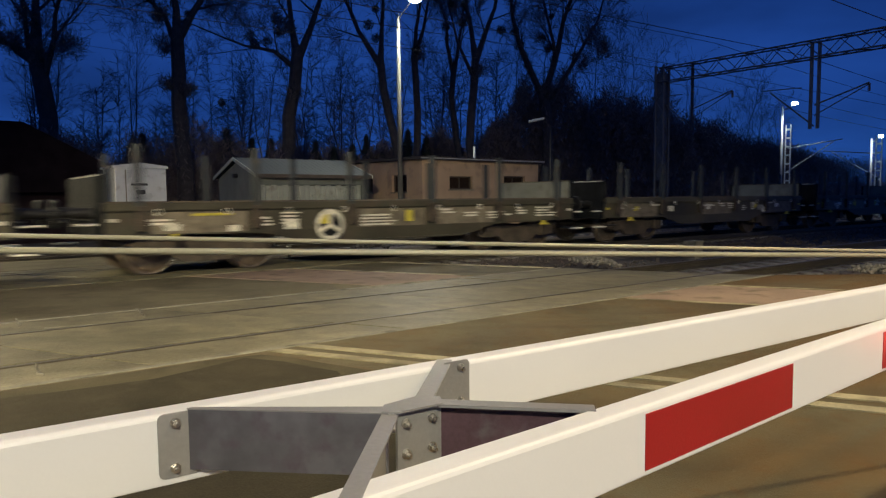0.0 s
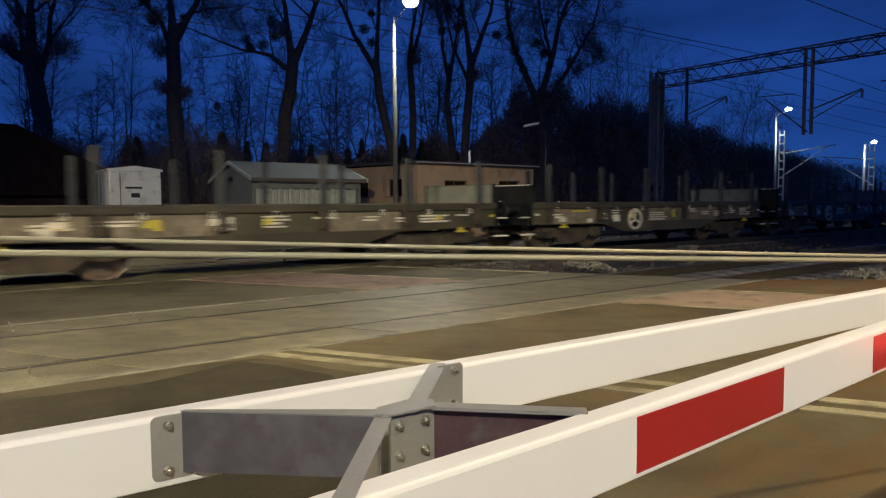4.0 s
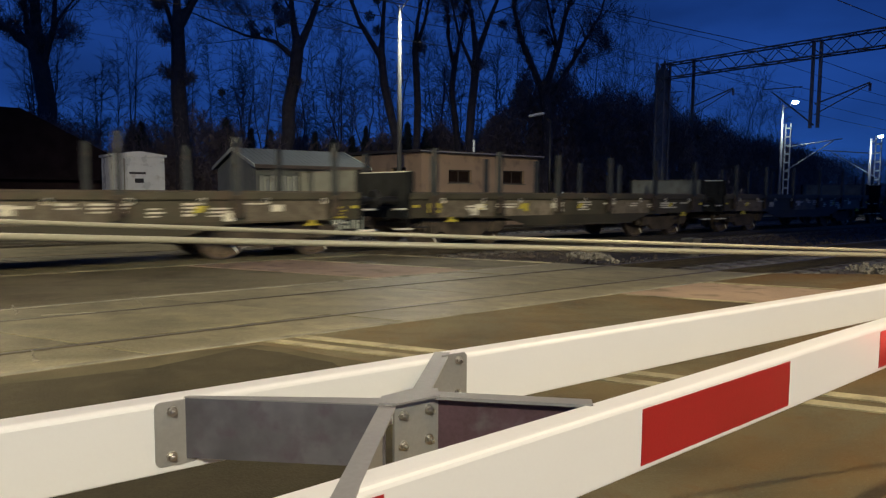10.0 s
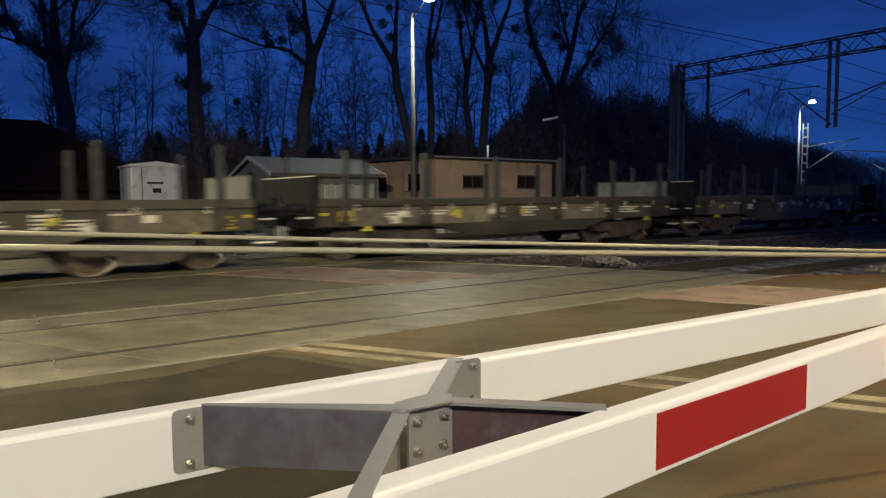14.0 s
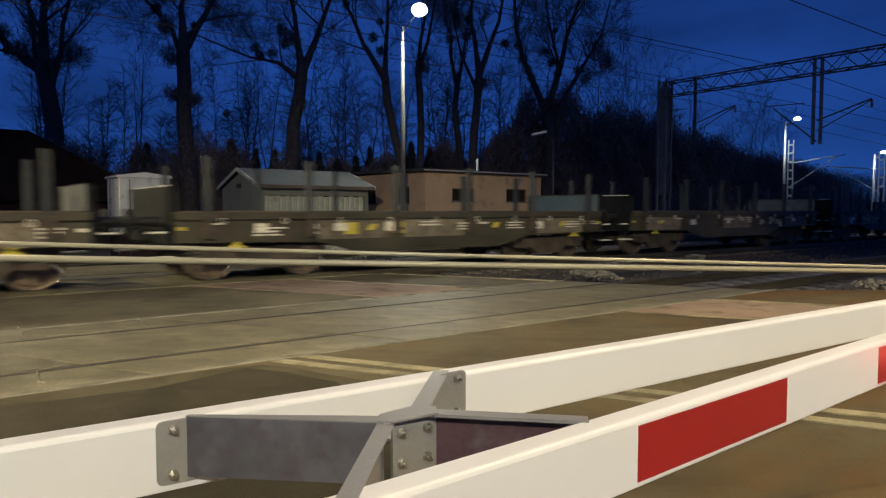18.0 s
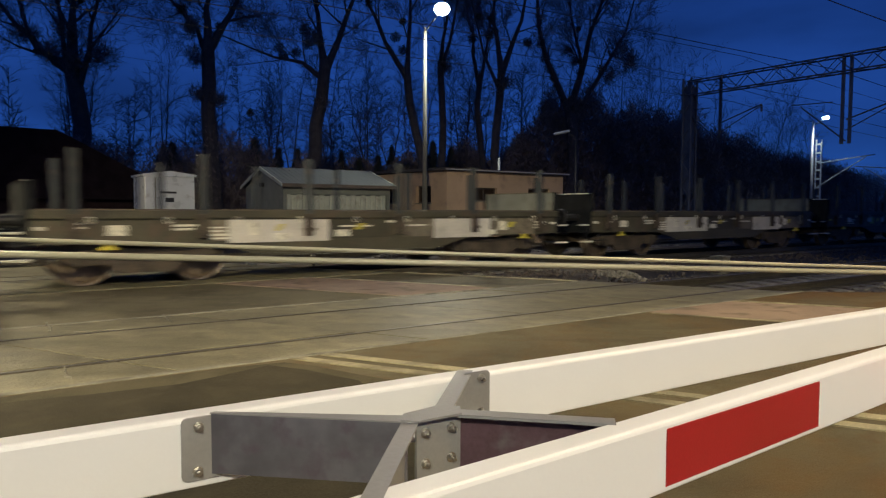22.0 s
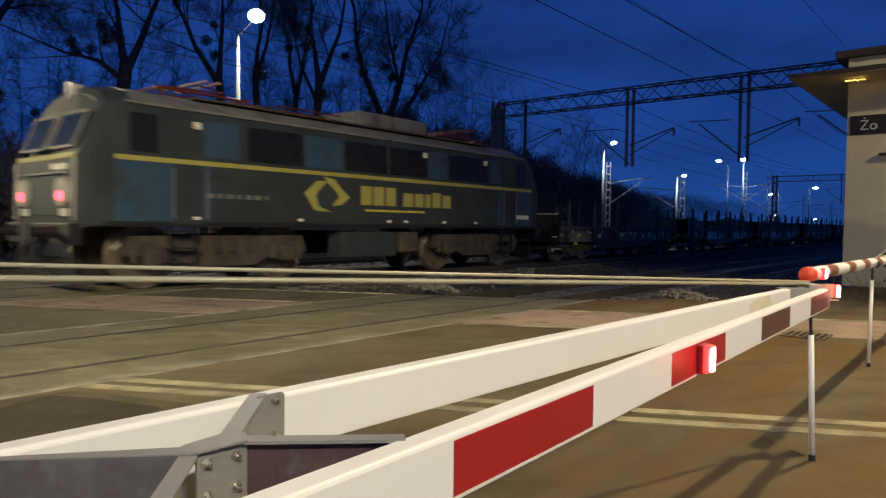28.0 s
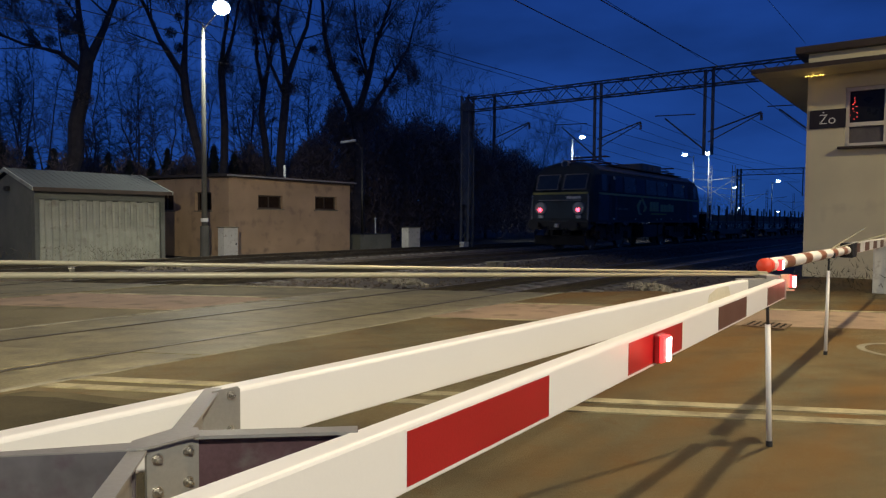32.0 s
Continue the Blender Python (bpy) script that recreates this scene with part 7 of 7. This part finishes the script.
def conifer(x, y, tall, wide, seed):
    rg = random.Random(seed)
    t = thing("conifer", pose(x, y, -0.35), "small dark conifer beyond the tracks", "conifer", "conifers beyond the tracks")
    part("trunk", tube(B(), (0, 0, 0), (0, 0, tall * 0.95), 0.12, 0.02, 6), BARK, t)
    vs, fs = [], []
    for k in range(3200):
        h = rg.random() ** 0.8
        a = rg.uniform(0, math.tau)
        r = wide * (1 - h) ** 0.8 * rg.uniform(0.1, 1.0) * (0.8 + 0.2 * math.sin(h * 40)) + 0.03
        p = Vector((math.cos(a) * r, math.sin(a) * r, tall * (0.06 + 0.94 * h)))
        d = Vector((math.cos(a), math.sin(a), -0.45)) * rg.uniform(0.08, 0.22)
        o = Vector((-math.sin(a), math.cos(a), 0)) * 0.045
        n0 = len(vs)
        vs += [p - d, p + o, p + d, p - o]
        fs += [(n0, n0 + 1, n0 + 2, n0 + 3)]
    share("needles", flat_mesh("needles", (vs, fs), CONIFER), t, Matrix())


for k, (x, y, h, w) in enumerate(((-16.4, 36, 4.6, 1.5), (-15.2, 38, 4.0, 1.2), (-11.9, 36, 4.8, 1.5), (-10.6, 40, 4.6, 1.1), (-9.7, 40, 4.4, 1.0), (-7.1, 41, 4.2, 1.0), (-6.1, 42, 4.4, 1.0), (-2.6, 40, 5.0, 1.5), (-18.0, 38, 4.2, 1.6), (-21.5, 36, 4.4, 1.8), (-4.4, 43, 4.0, 1.0), (-13.2, 39, 4.0, 1.2), (-14.6, 42, 4.6, 1.2), (-12.6, 43, 4.9, 1.1), (-11.2, 42, 4.3, 1.0), (-8.6, 43, 4.7, 1.1), (-5.4, 43, 5.0, 1.1), (-3.4, 42, 4.4, 1.0), (-1.6, 42, 4.8, 1.2), (-17.4, 42, 4.6, 1.3), (-19.2, 41, 4.9, 1.3))):
    conifer(x, y, h * 1.12, w * 1.15, 70 + k)


def thicket(name, spots, label, seed, count=9000, size=1.0, mat=BRUSH, fine=0.045):
    """A dense mass of thin leafless shoots; each spot is x, y, half width, height."""
    rg = random.Random(seed)
    vs, fs = [], []
    for (x, y, wx, h) in spots:
        lumps = [(rg.uniform(-1, 1), rg.uniform(0.75, 1.1)) for _ in range(5)]
        for k in range(count):
            f = max(-1.2, min(1.2, rg.gauss(0, 0.55)))
            lump = max(v * (1 - 1.1 * abs(f - c)) for c, v in lumps)
            top = 1.28 * h * max(0.12, (1 - 0.5 * f * f) * (0.72 + 0.28 * lump)) * rg.uniform(0.86, 1.04)
            z = -0.3 + rg.random() ** 0.5 * top
            d = Vector((rg.gauss(0, 0.20), rg.gauss(0, 0.2), rg.uniform(0.08, 0.42))) * size
            o = Vector((rg.gauss(0, 0.7), rg.gauss(0, 0.7), rg.gauss(0, 0.5))).normalized() * (rg.uniform(0.25, 1.0) * fine * size)
            p = Vector((x + f * wx, y + rg.gauss(0, 1.1), z))
            n0 = len(vs)
            vs += [p - o, p + o, p + d]
            fs += [(n0, n0 + 1, n0 + 2)]
    ob = new(name, flat_mesh(name, (vs, fs), mat))
    return tagged(ob, label, "undergrowth", kind="stuff")


thicket("thicket", [(2.6, 43, 2.4, 5.2), (4.6, 43, 2.2, 7.4), (7.0, 43.5, 2.4, 7.6), (9.2, 44, 2.4, 6.6), (11.4, 45, 2.4, 6.4), (14.0, 47, 2.6, 6.4), (17, 50, 2.8, 6.2), (20.5, 53, 3.2, 5.8), (24.5, 57, 3.6, 5.4), (30, 64, 4.4, 5.6), (38, 76, 5.5, 6.0), (-0.6, 44, 2.4, 4.6)], "dense dark leafless undergrowth beyond the tracks", 5, 15000, 1.0, BRUSH, 0.05)
thicket("shrubbery", [(-16.6, 36.5, 1.5, 4.3), (-15.3, 37, 1.2, 3.8), (-13.2, 35.4, 1.5, 4.6), (-12.0, 36.5, 1.2, 4.3), (-19.8, 33.6, 1.7, 4.6), (-18.6, 34.0, 1.4, 3.7), (-21.6, 34.5, 1.8, 4.4), (-9.0, 36.6, 1.0, 3.6)], "dark twiggy shrubs round the tree trunks", 9, 7000, 0.8, BRUSH, 0.05)
thicket("hedge", [(-24, 39, 3.5, 4.0), (-20, 42, 3.4, 3.2), (-16.5, 43, 3.2, 3.2), (-13, 44, 3.2, 3.1), (-10, 44, 3.2, 3.8), (-7, 44, 3.2, 3.9), (-4, 44, 3.2, 4.1), (48, 92, 8, 6), (62, 112, 10, 6.5), (80, 135, 14, 7.5), (105, 165, 20, 9), (140, 200, 25, 9)], "dark leafless hedge behind the buildings", 6, 9000, 1.1, BRUSH, 0.06)
thicket("grass_tufts", [(-5.5, 23.0, 1.5, 0.6), (-7.5, 21.7, 1.2, 0.55), (-4.2, 23.9, 1.0, 0.5), (-9.5, 20.5, 1.4, 0.5), (11.6, 12.4, 0.7, 0.25), (13.2, 11.9, 0.7, 0.25), (10.6, 10.1, 0.6, 0.55), (11.2, 9.8, 0.7, 0.7), (9.7, 10.6, 0.5, 0.3)], "dry grass tufts at the foot of the walls", 8, 320, 0.35, DRY_GRASS, 0.04)

# a low dark backdrop, added behind the undergrowth, closes the view
rb = random.Random(12)
vs, fs = [], []
for k in range(140):
    s = -60 + 2.0 * k
    h = 3.0 + 0.5 * math.sin(k * 0.35) + rb.uniform(-0.35, 0.35)
    vs += [(s, 45.0, -0.4), (s, 47.5, h * 0.8), (s, 49.5, h), (s, 56.0, -0.4)]
for k in range(139):
    for j in range(3):
        a = 4 * k + j
        fs.append((a, a + 4, a + 5, a + 1))
bank = new("earth_bank", flat_mesh("earth_bank", (vs, fs), BRUSH))
bank.matrix_world = AT
tagged(bank, "added low dark backdrop beyond the yard", "bank", kind="structure")

# ---- slabs of the crossing, one by one ----
crossing = thing("crossing_deck", AT, "worn concrete slabs of the level crossing between the rails", "crossing deck", kind="structure")
for n0, width in SLABS:
    length = 2.3
    me = slab_mesh(width, length)
    end = road_edge(n0) - length
    for i in range(12):
        m = Matrix.Translation((end - i * length, n0, rng.uniform(-0.006, 0.002)))
        share("slab", me, crossing, m)


def run_at(t):
    for (t0, d0), (t1, d1) in zip(RUN, RUN[1:]):
        if t <= t1:
            return d0 + (d1 - d0) * (t - t0) / (t1 - t0)
    return RUN[-1][1]


def motions():
    for ob, s, n in MOVING:
        walk(ob, [(t, place(s + d, n)) for t, d in RUN])
    times = [k * 0.1 for k in range(321)]
    for ws, x, r in ROLLING:
        walk(ws, [(t, pose(x, 0, r, 0, math.degrees(run_at(t) / r), 0)) for t in times])


motions()
